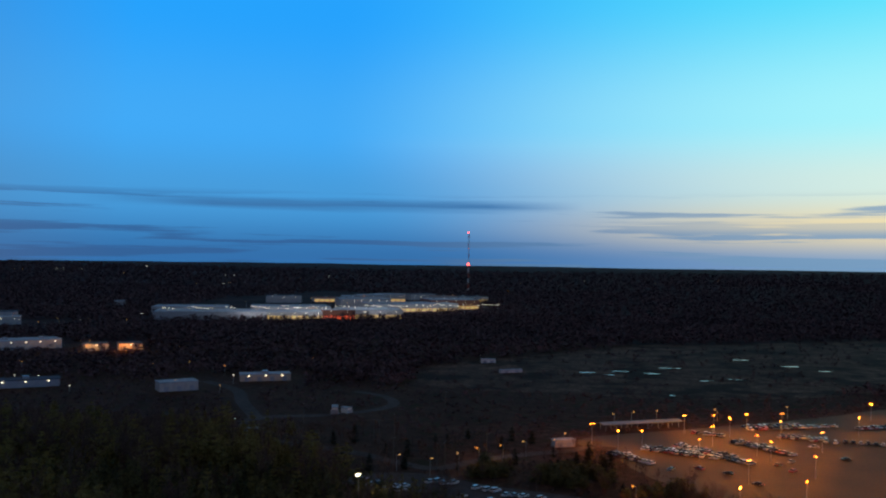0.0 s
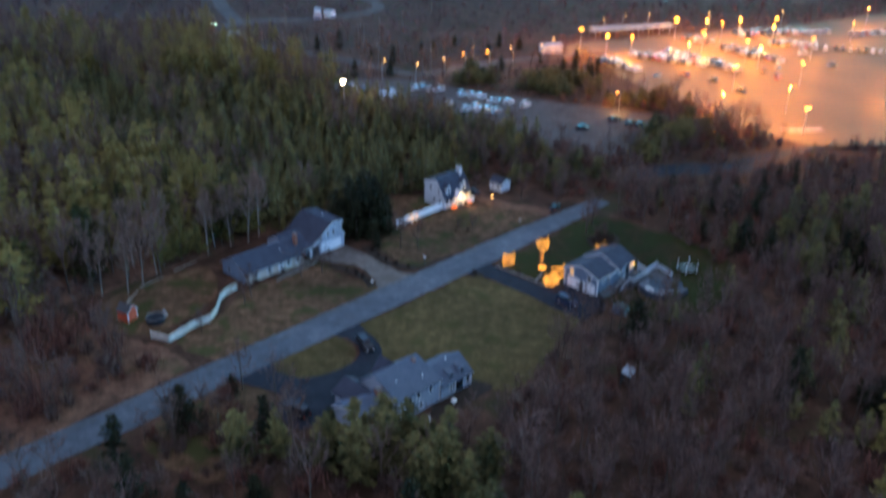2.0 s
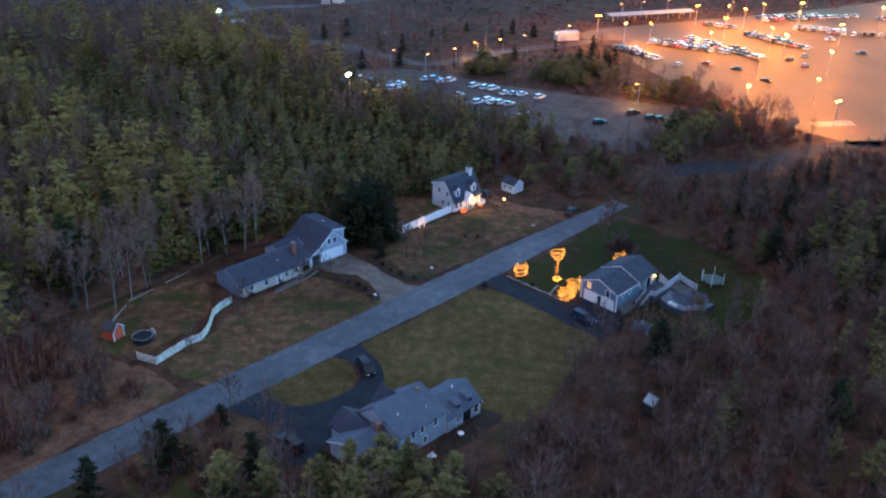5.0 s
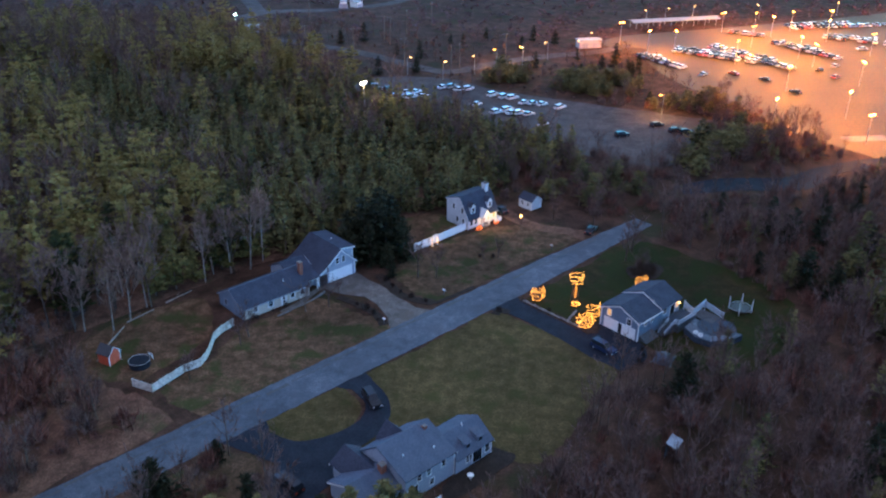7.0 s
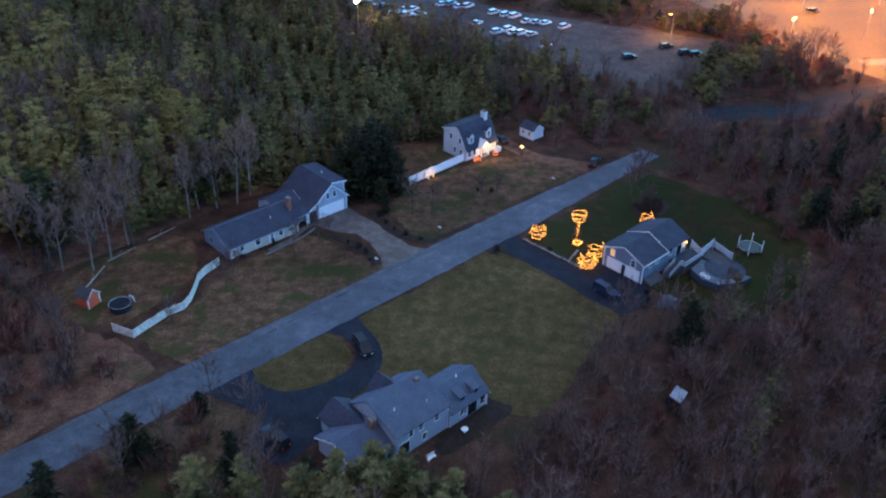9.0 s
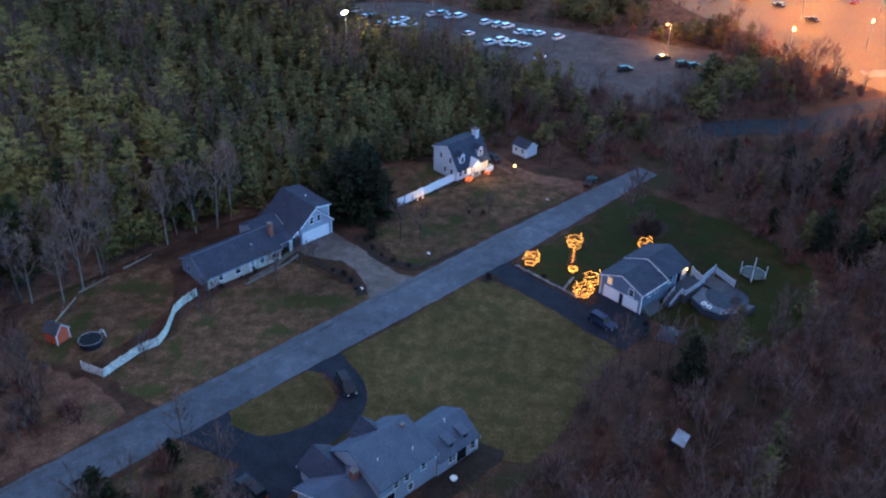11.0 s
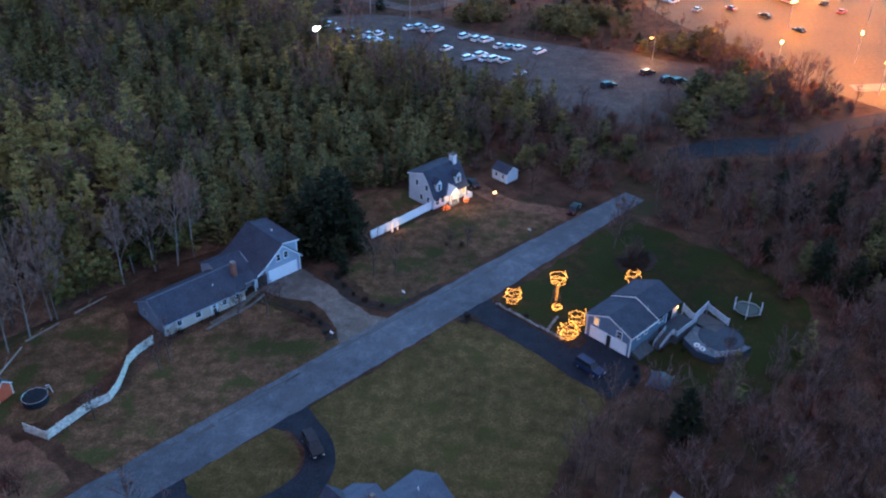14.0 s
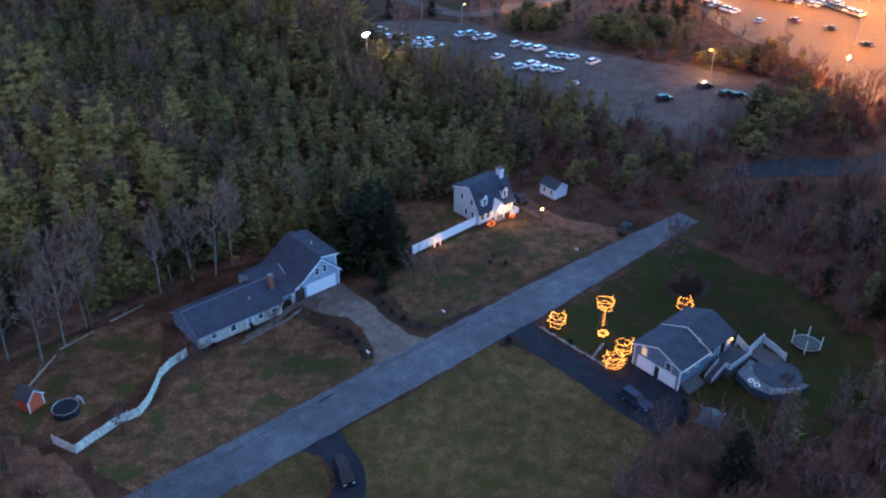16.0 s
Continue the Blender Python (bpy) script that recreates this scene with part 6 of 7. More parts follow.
# ---- cars ----
def make_car(name, m, paint, label, length=4.6, tall=1.5, group="", suv=False):
    car = thing(name, m, label, "car", group)
    L, H, Wd = length / 2, tall, 0.9
    k = 0.62 * H
    low = [(-L, 0.32), (-L - 0.03, 0.55), (-L + 0.05, k - 0.04), (-L + 0.9, k), (L - 0.95, k), (L - 0.06, k - 0.14), (L + 0.02, 0.5), (L - 0.04, 0.3)]
    if suv:
        top = [(-L + 0.12, k - 0.02), (-L + 0.35, H - 0.06), (-L + 0.8, H), (0.35, H), (1.15, k - 0.02)]
    else:
        top = [(-L + 0.55, k - 0.02), (-L + 1.25, H - 0.03), (-0.4, H), (0.3, H - 0.03), (1.15, k - 0.02)]
    part("body", Shape().along_y(low, -Wd, Wd), CAR_PAINT[paint], car)
    s = Shape()
    n = len(top)
    s.add([(x, -0.84 if z < H - 0.1 else -0.66, z) for x, z in top] + [(x, 0.84 if z < H - 0.1 else 0.66, z) for x, z in top], [tuple(range(n)), tuple(range(2 * n - 1, n - 1, -1))] + [(i, n + i, n + (i + 1) % n, (i + 1) % n) for i in range(n)])
    part("cabin_glass", s, M["glass"], car)
    roof = [(x, z) for x, z in top if z > H - 0.1]
    part("roof", Shape().box(roof[0][0] - 0.05, -0.67, H - 0.07, roof[-1][0] + 0.05, 0.67, H + 0.02), CAR_PAINT[paint], car)
    for x in (-L + 0.85, L - 0.9):
        for y in (-0.82, 0.82):
            w = part("wheel", Shape().tube((x, y - 0.1, 0.32), (x, y + 0.1, 0.32), 0.32, 0.32, 10), M["rubber"], car)
            part("rim", Shape().tube((x, y - 0.115, 0.32), (x, y + 0.115, 0.32), 0.19, 0.19, 8), M["steel"], w)
    for y in (-0.62, 0.62):
        part("headlight", Shape().box(L - 0.08, y - 0.18, 0.58, L + 0.03, y + 0.18, 0.72), M["white"], car)
        part("tail_light", Shape().box(-L - 0.05, y - 0.16, 0.62, -L + 0.05, y + 0.16, 0.8), M["red_paint"], car)
    return car


PROTO = {}


def park(m, paint, where, group, suv=False):
    key = (paint, suv, group)
    if key not in PROTO:
        PROTO[key] = make_car("car", m, paint, f"{paint} {'sport utility car' if suv else 'sedan car'} parked {where}", 4.5 if suv else 4.3, 1.7 if suv else 1.42, group, suv)
        return PROTO[key]
    return copy_thing(PROTO[key], m)


make_car("car", at_plan(20.9, -24.6, 0.045, -92), "blue", "dark blue sport utility car on the driveway", 4.9, 1.75, "", True)
make_car("car", at_plan(-19.9, -8.6, 0.045, 253), "black", "black sport utility car on the looping driveway", 4.9, 1.75, "", True)
make_car("car", at_plan(-41.2, -16.4, 0.04, 92), "black", "dark pickup-sized car on the parking pad", 5.1, 1.8, "", True)
make_car("car", at_plan(59.0, 8.4, 0.05, 20), "black", "dark car parked at the end of the street", 4.6, 1.5)
make_car("car", at_plan(51.6, 30.5, 0.05, 80), "black", "dark car parked beside the white cape house", 4.6, 1.5)
make_car("car", at_plan(51.0, 36.2, 0.05, 70), "silver", "silver car parked behind the cape house", 4.6, 1.5)
rng = random.Random(21)
WHERE1, G1 = "on the grey gravel lot", "cars on the gravel lot"
mix = ["white", "white", "silver", "white", "black", "blue", "silver"]
for x, y in [(-42, 298), (-39, 297), (-36, 297.5), (-32, 299), (-38, 303), (-35, 304), (-20, 309), (-17, 310), (-13, 292), (-8, 304), (-4, 302), (-1, 301), (3, 296), (6, 295.4), (9, 295), (-6, 284), (-1, 284), (1.5, 284), (4.5, 283), (15, 292), (9, 273), (-48, 305), (-45, 306), (-52, 312), (-26, 311), (-23, 312), (-2.5, 287)]:
    park(pose(x, y, 0.05, 0, 0, 48 + rng.uniform(-8, 8)), rng.choice(mix[:4] if rng.random() < 0.75 else mix), WHERE1, G1, rng.random() < 0.3)
for x, y in [(33, 266), (45, 277), (50, 272), (53, 271)]:
    park(pose(x, y, 0.05, 0, 0, 28 + rng.uniform(-7, 7)), "black", WHERE1, G1, True)
WHERE2, G2 = "in rows on the orange-lit lot", "cars on the big lot"
ROWS = [((49, 370), (65, 351), 11), ((50.5, 372.5), (60, 361), 7), ((65, 380), (96, 364), 16), ((67, 384), (90, 373), 12), ((82, 389), (108, 355), 17), ((85, 391), (104, 367), 12), ((97, 421), (111, 414), 8), ((128, 433), (178, 449), 20), ((126, 438), (160, 449), 12), ((112, 401), (132, 375), 15), ((115, 403), (128, 386), 9), ((137, 416), (162, 405), 13), ((140, 420), (160, 411), 9), ((165, 408), (190, 400), 8), ((180, 440), (210, 452), 10)]
for (x0, y0), (x1, y1), n in ROWS:
    a = math.degrees(math.atan2(y1 - y0, x1 - x0)) + 90
    for k in range(n):
        if rng.random() < 0.12:
            continue
        t = (k + 0.5) / n
        park(pose(x0 + (x1 - x0) * t + rng.uniform(-0.2, 0.2), y0 + (y1 - y0) * t + rng.uniform(-0.2, 0.2), 0.05, 0, 0, a + rng.choice((0, 180)) + rng.uniform(-3, 3)), rng.choice(["white", "silver", "black", "silver", "blue", "red", "black"]), WHERE2, G2, rng.random() < 0.35)
for x, y in [(71, 342), (83, 345), (93, 338), (100, 322), (118, 355), (121, 345), (147, 394), (152, 370), (126, 362)]:
    park(pose(x, y, 0.05, 0, 0, rng.uniform(0, 360)), rng.choice(["white", "black", "silver", "red"]), WHERE2, G2)
# painted bay lines on the big lot
for k in range(26):
    a = k / 26
    solid("bay_line", Shape().box(-2.4, -0.07, 0.052, 2.4, 0.07, 0.06), M["line_paint"], "worn white bay line on the asphalt", "road marking", m=pose(101 + 14 * a, 272 + 3.2 * a, 0, 0, 0, 100), kind="structure")


# ---- lamps ----
def lamp_post(m, h, head, label, group, arm=1.2, twin=False):
    lp = thing("lamp_post", m, label, "street lamp", group)
    part("pole", Shape().tube((0, 0, -0.1), (0, 0, h), 0.11, 0.07, 6), M["steel"], lp)
    for s in ((-1, 1) if twin else (1,)):
        part("arm", Shape().tube((0, 0, h - 0.1), (s * arm, 0, h + 0.1), 0.05, 0.04, 5), M["steel"], lp)
        part("lamp_head", Shape().box(s * arm - 0.35, -0.24, h - 0.06, s * arm + 0.35, 0.24, h + 0.18), head, lp, "glowing lamp head")
    return lp


BIG = [(44, 391), (54, 376), (65, 377), (93, 420), (108, 422), (114, 415), (100, 392), (87, 362), (126, 428), (145, 433), (137, 410), (115, 374), (97, 324), (108, 293), (126, 334), (106, 268), (82, 282), (117, 361), (147, 384), (180, 425), (205, 470), (170, 350), (150, 310), (230, 480)]
proto = None
for k, (x, y) in enumerate(BIG):
    m = pose(x, y, 0.05, 0, 0, 40 + 25 * (k % 3))
    if proto is None:
        proto = lamp_post(m, 9.0, M["sodium"], "tall twin-headed lamp post glowing sodium orange", "lamps on the big lot", 1.0, True)
    else:
        copy_thing(proto, m)
    lamp_at("sodium_light", pose(x, y, 9.6), 14000, (1.0, 0.275, 0.012), 0.6)
proto = None
for k, (x, y) in enumerate([(-41, 328), (-27, 322), (-16, 332), (12, 359), (25, 365), (30, 381), (70, 440), (84, 446), (60, 432), (118, 455), (160, 470)]):
    m = pose(x, y, 0, 0, 0, 60 * k)
    if proto is None:
        proto = lamp_post(m, 6.6, M["warm_lamp"], "street lamp with yellow-green glow by the access road", "lamps along the access road")
    else:
        copy_thing(proto, m)
for x, y, h in ((48.3, 290.0, 6.6), (-8, 343, 7), (2, 349, 7)):
    lamp_post(pose(x, y, 0, 0, 0, 200), h, M["sodium"], "wooden-height lamp post with orange glow", "lamps beside the lots")
    lamp_at("sodium_light", pose(x - 1.2, y - 0.4, h - 0.3), 2500, (1.0, 0.42, 0.1), 0.3)
fl = lamp_post(pose(-46.3, 265, 0, 0, 0, 250), 14.0, M["white_lamp"], "tall floodlight above the pines", "floodlights", 0.8, True)
for k in (-0.5, 0.5):
    part("flood_lens", Shape().tube((k, -0.1, 14.0), (k, -0.55, 13.7), 0.42, 0.5, 10), M["white_lamp"], fl, "glowing round flood lens")
lamp_at("flood_light", pose(-46.3, 264, 14.2), 3000, (1.0, 0.75, 0.35), 0.4)
lamp_post(pose(-128.7, 397, 0, 0, 0, 250), 6.0, M["cool_lamp"], "lamp post with greenish-white glow by the road", "floodlights", 0.8, True)
lamp_at("cool_light", pose(-128.7, 396, 6.2), 5000, (0.6, 1.0, 0.7), 0.4)


# ---- utility poles ----
def utility_pole(m, h):
    up = thing("utility_pole", m, "grey wooden utility pole with crossarm", "utility pole", "utility poles")
    part("pole", Shape().tube((0, 0, -0.1), (0, 0, h), 0.16, 0.11, 6), M["pole_wood"], up)
    part("crossarm", Shape().box(-1.1, -0.06, h - 0.9, 1.1, 0.06, h - 0.75), M["pole_wood"], up)
    for x in (-1.0, -0.4, 0.4, 1.0):
        part("insulator", Shape().tube((x, 0, h - 0.75), (x, 0, h - 0.55), 0.05, 0.04, 6), M["steel"], up)
    return up


proto = utility_pole(pose(-87, 359, 0, 0, 0, 20), 11)
for x, y in [(-55, 379), (-58, 382), (-50, 396), (-41, 416), (-25, 333), (-22, 337), (-5, 356), (-44, 342), (-67, 357), (-100, 420), (-30, 470), (20, 520)]:
    copy_thing(proto, pose(x, y, 0, 0, 0, rng.uniform(0, 90)))


# ---- distant buildings ----
def hall(name, x, y, w, d, h, turn, wall, roof, label, lit=None, lamps=0):
    b = thing(name, pose(x, y, 0, 0, 0, turn), label, "building")
    part("wall", Shape().box(-w / 2, -d / 2, -0.2, w / 2, d / 2, h), wall, b)
    part("roof", Shape().box(-w / 2 - 0.3, -d / 2 - 0.3, h, w / 2 + 0.3, d / 2 + 0.3, h + 0.5), roof, b)
    for k in range(int(w / 30)):
        rx = -w / 2 + (k + 0.5) * w / int(w / 30)
        part("roof_unit", Shape().box(rx - 2, -2, h + 0.5, rx + 2, 2, h + 2.2), M["steel"], b)
    if lit:
        n = max(1, int(w / 9))
        for k in range(n):
            cx = -w / 2 + (k + 0.5) * w / n
            part("shop_front", Shape().box(cx - w / n * 0.4, -d / 2 - 0.25, 0.3, cx + w / n * 0.4, -d / 2, min(h * 0.72, 5.0)), lit, b, "lit shop front")
    else:
        n = max(2, int(w / 7))
        for k in range(n):
            cx = -w / 2 + (k + 0.5) * w / n
            part("bay_door", Shape().box(cx - 1.5, -d / 2 - 0.12, 0, cx + 1.5, -d / 2, min(3.2, h * 0.7)), M["siding_grey"], b)
    for k in range(lamps):
        cx = -w / 2 + (k + 0.5) * w / lamps
        part("wall_lamp", Shape().box(cx - 0.5, -d / 2 - 0.7, h * 0.8, cx + 0.5, -d / 2 - 0.26, h * 0.8 + 0.5), M["white_lamp"], b)
    return b


hall("store", -395, 1150, 150, 70, 11, 14, M["mall_wall"], M["mall_roof"], "pale flat-roofed store hall in the distance", None, 0)
hall("store", -283, 1190, 100, 60, 10, 16, M["mall_wall"], M["mall_roof"], "flat-roofed store with yellow lit front", M["store_front"], 6)
hall("store", -190, 1235, 90, 70, 12, 20, M["mall_wall"], M["mall_roof"], "flat-roofed store with warm lit front", M["store_front"], 4)
hall("store", -330, 1330, 120, 70, 9, 18, M["mall_wall"], M["mall_roof"], "broad pale store roof behind the shops", None, 8)
hall("store", -150, 1420, 150, 80, 12, 24, M["mall_wall"], M["mall_roof"], "broad pale-roofed store at the mall's end", M["store_front"], 5)
hall("store", -240, 1500, 90, 60, 15, 20, M["mall_wall"], M["mall_roof"], "pale upper store hall of the mall", None, 6)
hall("store", -85, 1500, 90, 60, 16, 24, M["brick"], M["mall_roof"], "brick-red hall lit by orange lamps", M["store_front"], 5)
hall("store", -226, 1186, 46, 24, 13, 18, M["brick"], M["mall_roof"], "red-fronted store with glowing sign", M["red_sign"], 2)
rr = random.Random(8)
for k in range(8):
    hall("store", -400 + 48 * k + rr.uniform(-15, 15), 1600 + 60 * (k % 3) + 16 * k, rr.uniform(34, 66), rr.uniform(36, 60), rr.uniform(7, 16), 18 + rr.uniform(-8, 8), M["mall_wall"], M[rr.choice(("mall_roof", "shingle_light", "mall_roof", "brick"))], "flat-roofed hall in the far shopping district", M["store_front"] if k % 3 == 1 else None, 3)
hall("store", -480, 1300, 110, 60, 8, 12, M["mall_wall"], M["mall_roof"], "long low pale warehouse", None, 3)
for k in range(46):
    x, y = -470 + 480 * ((k * 37) % 46) / 46, 1090 + 60 * ((k * 17) % 11) / 11 + 0.52 * 480 * ((k * 37) % 46) / 46
    if k == 0:
        far_lamp = lamp_post(pose(x, y, 0), 9, M["white_lamp"], "distant parking lamp by the mall", "lamps at the mall", 1.2, True)
    else:
        copy_thing(far_lamp, pose(x, y, 0, 0, 0, 30 * k)).scale = (2.0, 2.0, 1.6)
# fill points without fixtures, added high over the halls to brighten their roofs
for k, (x, y) in enumerate([(-330, 1120), (-250, 1150), (-170, 1200), (-110, 1270), (-60, 1370), (-200, 1290), (-300, 1250)]):
    lamp_at("mall_light", pose(x, y, 26), 42000, (0.9, 0.92, 1.0), 2.0)
hall("warehouse", -430, 735, 60, 28, 8, 40, M["mall_wall"], M["mall_roof"], "white metal warehouse lit by wall lamps", None, 5)
w1 = hall("warehouse", -362, 735, 20, 18, 6, 30, M["mall_wall"], M["shingle_light"], "small hall in orange lamplight", None, 1)
w2 = hall("warehouse", -335, 745, 20, 18, 6, 30, M["mall_wall"], M["shingle_light"], "small hall beside another in orange lamplight", None, 1)
lamp_at("sodium_light", pose(-366, 718, 7), 16000, (1.0, 0.40, 0.08), 0.6)
lamp_at("sodium_light", pose(-330, 728, 7), 16000, (1.0, 0.30, 0.05), 0.6)
hall("warehouse", -205, 520, 24, 13, 5.5, 34, M["mall_wall"], M["mall_roof"], "white barn-like warehouse near the road", None, 0)
hall("warehouse", -162, 572, 34, 12, 4.5, 20, M["siding_tan"], M["mall_roof"], "low tan building with bright wall lamps", None, 3)
hall("warehouse", -610, 985, 60, 30, 9, 30, M["mall_wall"], M["mall_roof"], "pale hall among parking lights", None, 4)
hall("warehouse", -640, 1040, 50, 26, 12, 30, M["mall_wall"], M["shingle_light"], "dark-roofed hall behind the parking lights", None, 0)
hall("warehouse", -305, 520, 40, 14, 4.5, 30, M["siding_grey"], M["shingle_light"], "low grey building with small lamps", None, 3)
for x, y in ((-640, 1400), (-118, 388)):
    hall("warehouse", x, y, 16 if y > 1000 else 7, 12 if y > 1000 else 5, 9 if y > 1000 else 3, 20, M["mall_wall"], M["mall_roof"], "small pale utility building", None, 0)
trailer = hall("trailer", -90, 453, 3, 8, 3.4, 10, M["white"], M["mall_roof"], "white box trailer beside the curving road", None, 0)
hall("trailer", -84, 455, 3.4, 5, 2.6, 60, M["white"], M["mall_roof"], "small white trailer beside the curving road", None, 0)
hall("trailer", -8, 700, 12, 3, 3, 10, M["white"], M["mall_roof"], "white trailer at the edge of the marsh", None, 0)
hall("trailer", 10, 640, 18, 3, 2.2, 25, M["siding_white"], M["mall_roof"], "long pale trailer on the marsh", None, 0)
# open bus shelter with a long roof by the big lot
bs = thing("shelter", pose(73, 432, 0, 0, 0, 21), "long open shelter with blue-grey metal roof", "shelter")
part("roof", Shape().along_x([(-3.5, 3.2), (0, 4.0), (3.5, 3.2), (3.5, 3.0), (0, 3.8), (-3.5, 3.0)], -23, 23), M["bus_roof"], bs)
for k in range(8):
    for y in (-3, 3):
        part("post", Shape().tube((-21 + 6 * k, y, 0), (-21 + 6 * k, y, 3.1), 0.12, 0.12, 6), M["steel"], bs)
for k in range(4):
    part("tube_light", Shape().box(-18 + 11 * k, -0.2, 2.9, -15 + 11 * k, 0.2, 3.0), M["warm_lamp"], bs)
bo = hall("toll_booth", 30, 383, 10, 4, 3.0, 20, M["mall_wall"], M["mall_roof"], "small pale ticket booth at the lot's entrance", None, 0)
isl = paved("traffic_island", patch([(44, 372), (50, 374), (55, 381), (49, 384), (43, 379)], -0.1, 0.15, 0.2, 41), M["mulch"], "dark planted traffic island at the lot's entrance", "traffic island", False)
# scattered far lights toward the horizon
far_light = None
for k, (x, y, z, mt) in enumerate([(-1760, 3000, 33, "warm_lamp"), (-1735, 3010, 30, "warm_lamp"), (-1602, 3000, 33, "white_lamp"), (-1580, 3010, 33, "white_lamp"), (-1508, 3000, 33, "white_lamp"), (-1490, 3005, 33, "white_lamp"), (-1267, 3000, 46, "white_lamp"), (-905, 2780, 24, "white_lamp"), (-880, 2790, 24, "white_lamp"), (-560, 2800, 24, "white_lamp"), (-300, 526, 6, "white_lamp"), (-314, 523, 6, "white_lamp"), (-351, 595, 6, "sodium"), (-262, 493, 5, "white_lamp"), (-177, 548, 6, "white_lamp"), (-173, 508, 5, "warm_lamp"), (-146, 656, 6, "sodium"), (-15, 724, 5, "sodium"), (-600, 960, 8, "warm_lamp"), (-570, 970, 8, "white_lamp"), (-640, 955, 8, "warm_lamp")]):
    s = max(0.5, y / 1100)
    fl_ = thing("lamp_post", pose(x, y, 0 if y < 2000 else z - 20), "far lamp glowing in the dark country", "street lamp", "far lamps")
    zz = z if y < 2000 else 20
    part("pole", Shape().tube((0, 0, -8), (0, 0, zz), 0.15, 0.12, 5), M["steel"], fl_)
    part("lamp_head", Shape().box(-s * 0.5, -s * 0.3, zz, s * 0.5, s * 0.3, zz + s * 0.5), M[mt], fl_)

rr = random.Random(61)
tiny = None
for k in range(70):
    if k < 34:
        x, y = rr.uniform(-460, -20), 0.0
        y = 1085 + (x + 470) * 0.75 + rr.uniform(-30, 380)
    elif k < 54:
        x, y = rr.choice([(-615, 1000), (-420, 740), (-330, 720), (-200, 545), (-250, 620), (-500, 960)])
        x, y = x + rr.uniform(-60, 60), y + rr.uniform(-40, 40)
    else:
        x, y = rr.uniform(-1500, 900), rr.uniform(1900, 3000)
    m = pose(x, y, 0) @ Matrix.Scale(max(0.6, y / 1300), 4)
    kind = rr.choice(("warm_lamp", "white_lamp", "sodium", "warm_lamp"))
    tiny = tiny or {}
    if kind not in tiny:
        t_ = thing("lamp_post", m, "far lamp glowing in the dark country", "street lamp", "far lamps")
        part("pole", Shape().tube((0, 0, -6), (0, 0, 11), 0.12, 0.09, 5), M["steel"], t_)
        part("lamp_head", Shape().box(-0.45, -0.25, 11, 0.45, 0.25, 11.4), M[kind], t_)
        tiny[kind] = t_
    else:
        copy_thing(tiny[kind], pose(x, y, 0)).scale = [max(0.6, y / 1300)] * 3

# red-lit lattice mast on the horizon
MX, MY, MH = -76, 2190, 155
mast = thing("radio_mast", pose(MX, MY, 0), "tall thin red and white lattice mast with red beacons", "mast")
for k in range(12):
    z0, z1 = MH * k / 12, MH * (k + 1) / 12
    s = Shape()
    for i in range(3):
        a, b = i * 2.094, (i + 1) * 2.094
        s.tube((2 * math.cos(a), 2 * math.sin(a), z0), (2 * math.cos(a), 2 * math.sin(a), z1), 0.35, 0.35, 4)
        s.tube((2 * math.cos(a), 2 * math.sin(a), z0), (2 * math.cos(b), 2 * math.sin(b), z1), 0.2, 0.2, 4)
    part("lattice_section", s, M["red_paint"] if k % 2 else M["white"], mast)
for z, r in ((MH, 1.6), (MH * 0.47, 2.8), (MH * 0.74, 0.8)):
    part("beacon", Shape().tube((0, 0, z), (0, 0, z + 2 * r), r, r, 8), M["red_beacon"], mast)

# ---- trees standing in the yards ----
rng = random.Random(33)
dark_protos = [tree_thing("evergreen_tree", s, (M["bark"], M["pine_dark"]), "dense dark evergreen between the houses", "tree", "dark evergreens by the drive") for s in DARK_SHAPES[:4]]
plant(dark_protos, [(*P(u, v)[:2], 0, s, rng.uniform(0, 6.28), k) for k, (u, v, s) in enumerate([(10.5, 30, 0.95), (12.5, 34, 1.1), (14.5, 29.5, 1.0), (16, 33, 1.05), (18.5, 30.5, 1.0), (20, 34, 1.0), (11, 38, 1.1), (15, 38, 1.15), (19, 38.5, 1.05), (17.5, 26.8, 0.8), (12, 26, 0.65), (8.8, 35.5, 0.8), (23, 40, 1.0), (10.2, 22.5, 0.4), (-46, -4.6, 0.45), (7.6, 31.5, 0.7), (13.2, 31.5, 1.15), (17.4, 36, 1.15), (21.5, 37, 0.9)])])
yard_protos = [tree_thing("garden_tree", s, (M["bark"], M["twigs"]), "small leafless garden tree on the lawn", "tree", "garden trees") for s in [bare_shape(900 + k, 6.5, 2.6, 10, 5, 7) for k in range(4)]]
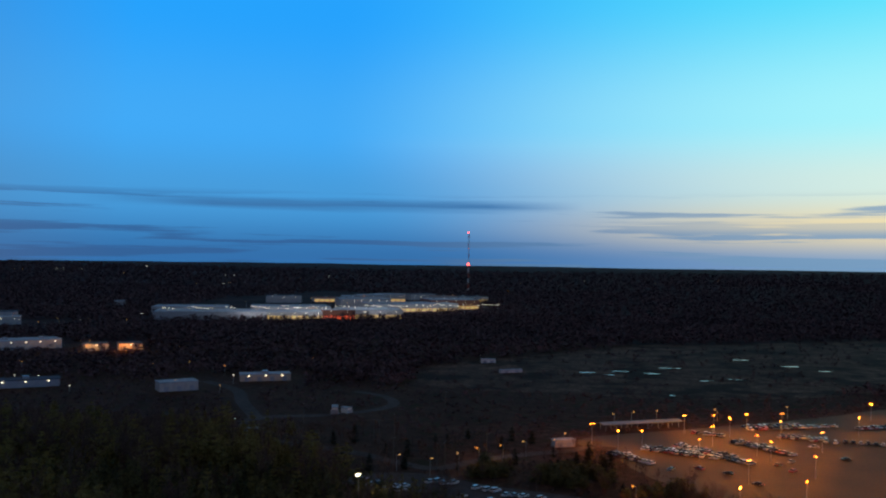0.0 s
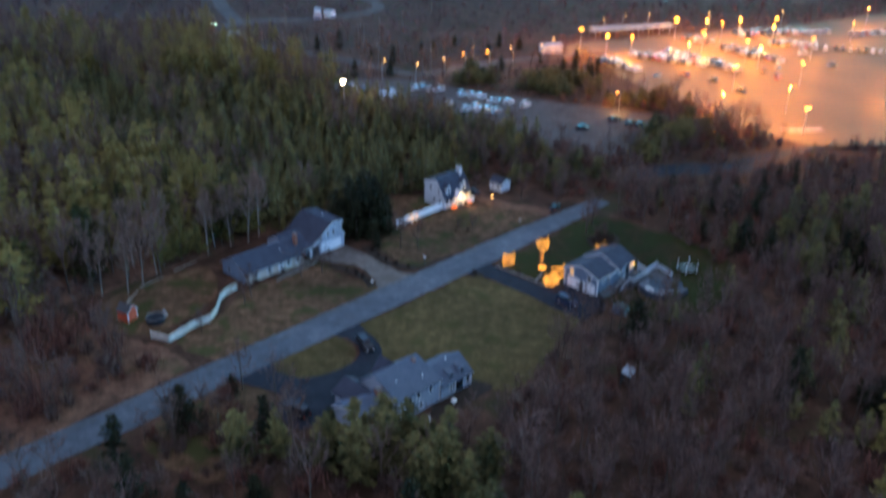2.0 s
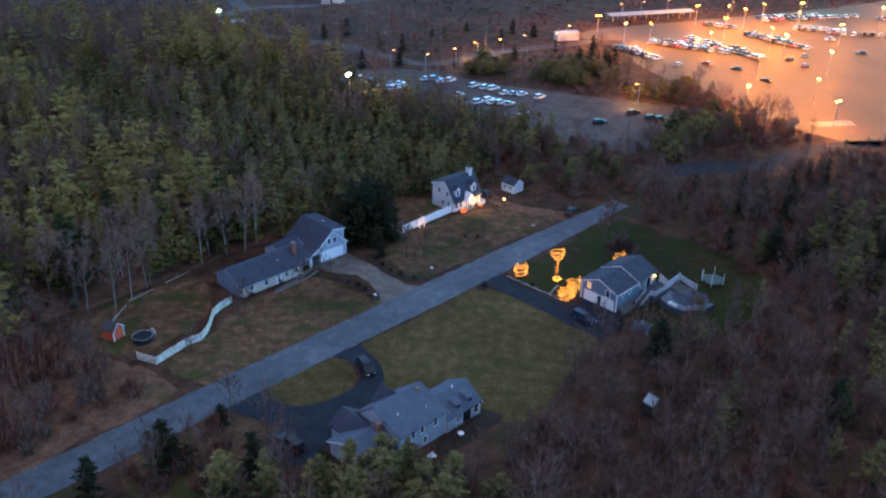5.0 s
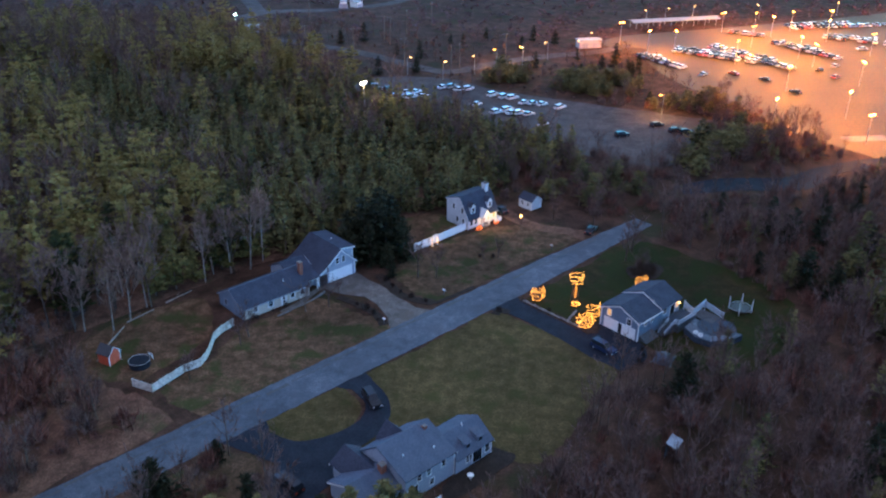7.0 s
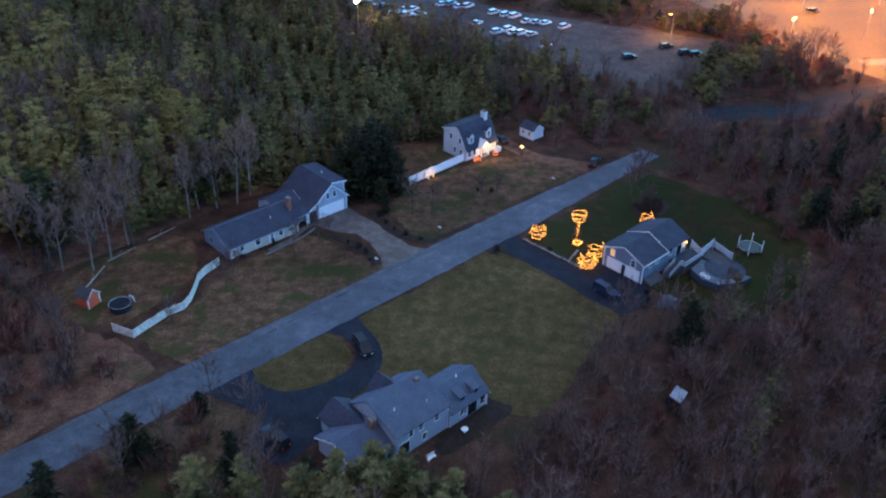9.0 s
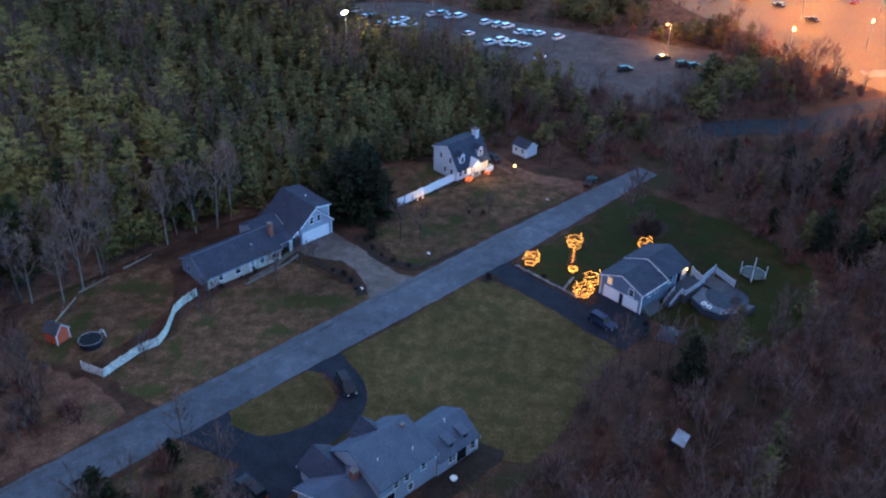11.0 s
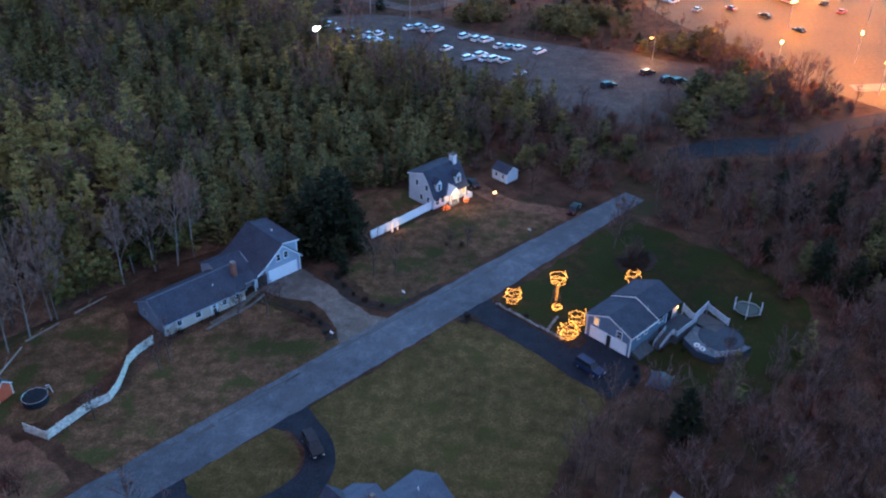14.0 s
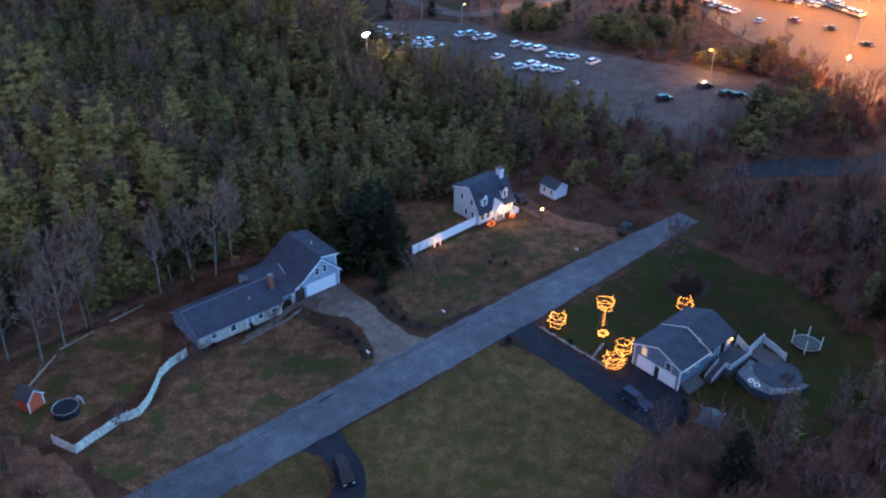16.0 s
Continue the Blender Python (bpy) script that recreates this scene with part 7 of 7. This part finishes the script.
plant(yard_protos, [(*P(u, v)[:2], 0, s, rng.uniform(0, 6.28), k) for k, (u, v, s) in enumerate([(14, 18.5, 1.0), (17, 16, 0.85), (-7, 21, 0.8), (-11.5, 22.5, 0.75), (-24.5, 22, 0.8), (-27, 20.5, 0.7), (-39, 17, 0.6), (30, 15, 0.5), (33, 13.5, 0.55), (53, -6, 0.9), (51.8, -11.5, 0.6), (50.4, -10.8, 0.5), (58, -4, 1.0), (62, 10, 0.9), (58, 19, 0.8), (-2.5, 24, 0.4), (48, 20.5, 0.4)])])
tall_protos = [tree_thing("bare_tree", s, (M["pale_bark"], M["pale_twigs"]), "tall pale leafless tree at the back lawn", "tree", "tall pale trees") for s in [bare_shape(950 + k, 15.0, 2.9, 15, 7, 8, 1.15) for k in range(4)]]
plant(tall_protos, [(*P(u, v)[:2], 0, s, rng.uniform(0, 6.28), k) for k, (u, v, s) in enumerate([(-38, 42, 0.95), (-42, 40.5, 0.85), (-33.5, 44.5, 0.9), (-14, 46, 0.95), (-10, 45, 1.05), (-6, 46.5, 1.0), (-17, 48, 0.9), (-20, 46, 0.9), (-28, 50, 1.0), (-3, 50, 0.9), (-46, 44, 0.9), (-35, 52, 1.0)])])
rows = [(u, v) for u, v in [(-3.0, 10.5), (-2.2, 13), (-2.0, 15.5), (-2.4, 18), (8.6, 10), (7.4, 13), (7.2, 16), (7.6, 19), (8.4, 22), (24, -5), (24, -9), (16.4, -2.6),  (30.5, 16.5), (32.5, 14.5), (-20, 26.8), (-16, 26.9), (-13, 26.9), (39, -31), (35.5, -32), (33, -29.5), (22.5, -31.5), (24.5, -30.8), (26, -29.5)]]
grove("hedge", SHRUB_SHAPES, [(*P(u, v)[:2], 0, 0.3 + 0.12 * (k % 3), k, k) for k, (u, v) in enumerate(rows)], [M["bark"], M["mulch"]], "low dark shrubs in the garden beds", "shrubs")
bed = [(51.8 + 3.4 * math.cos(k * 2.4) * math.sqrt((k + 0.5) / 16), -11.6 + 2.2 * math.sin(k * 2.4) * math.sqrt((k + 0.5) / 16)) for k in range(16)]
grove("hedge", SHRUB_SHAPES, [(*P(u, v)[:2], 0, 0.45 + 0.14 * (k % 3), k, k) for k, (u, v) in enumerate(bed)], [M["bark"], M["bark"]], "dark leafless shrubs crowding a round bed", "shrubs")
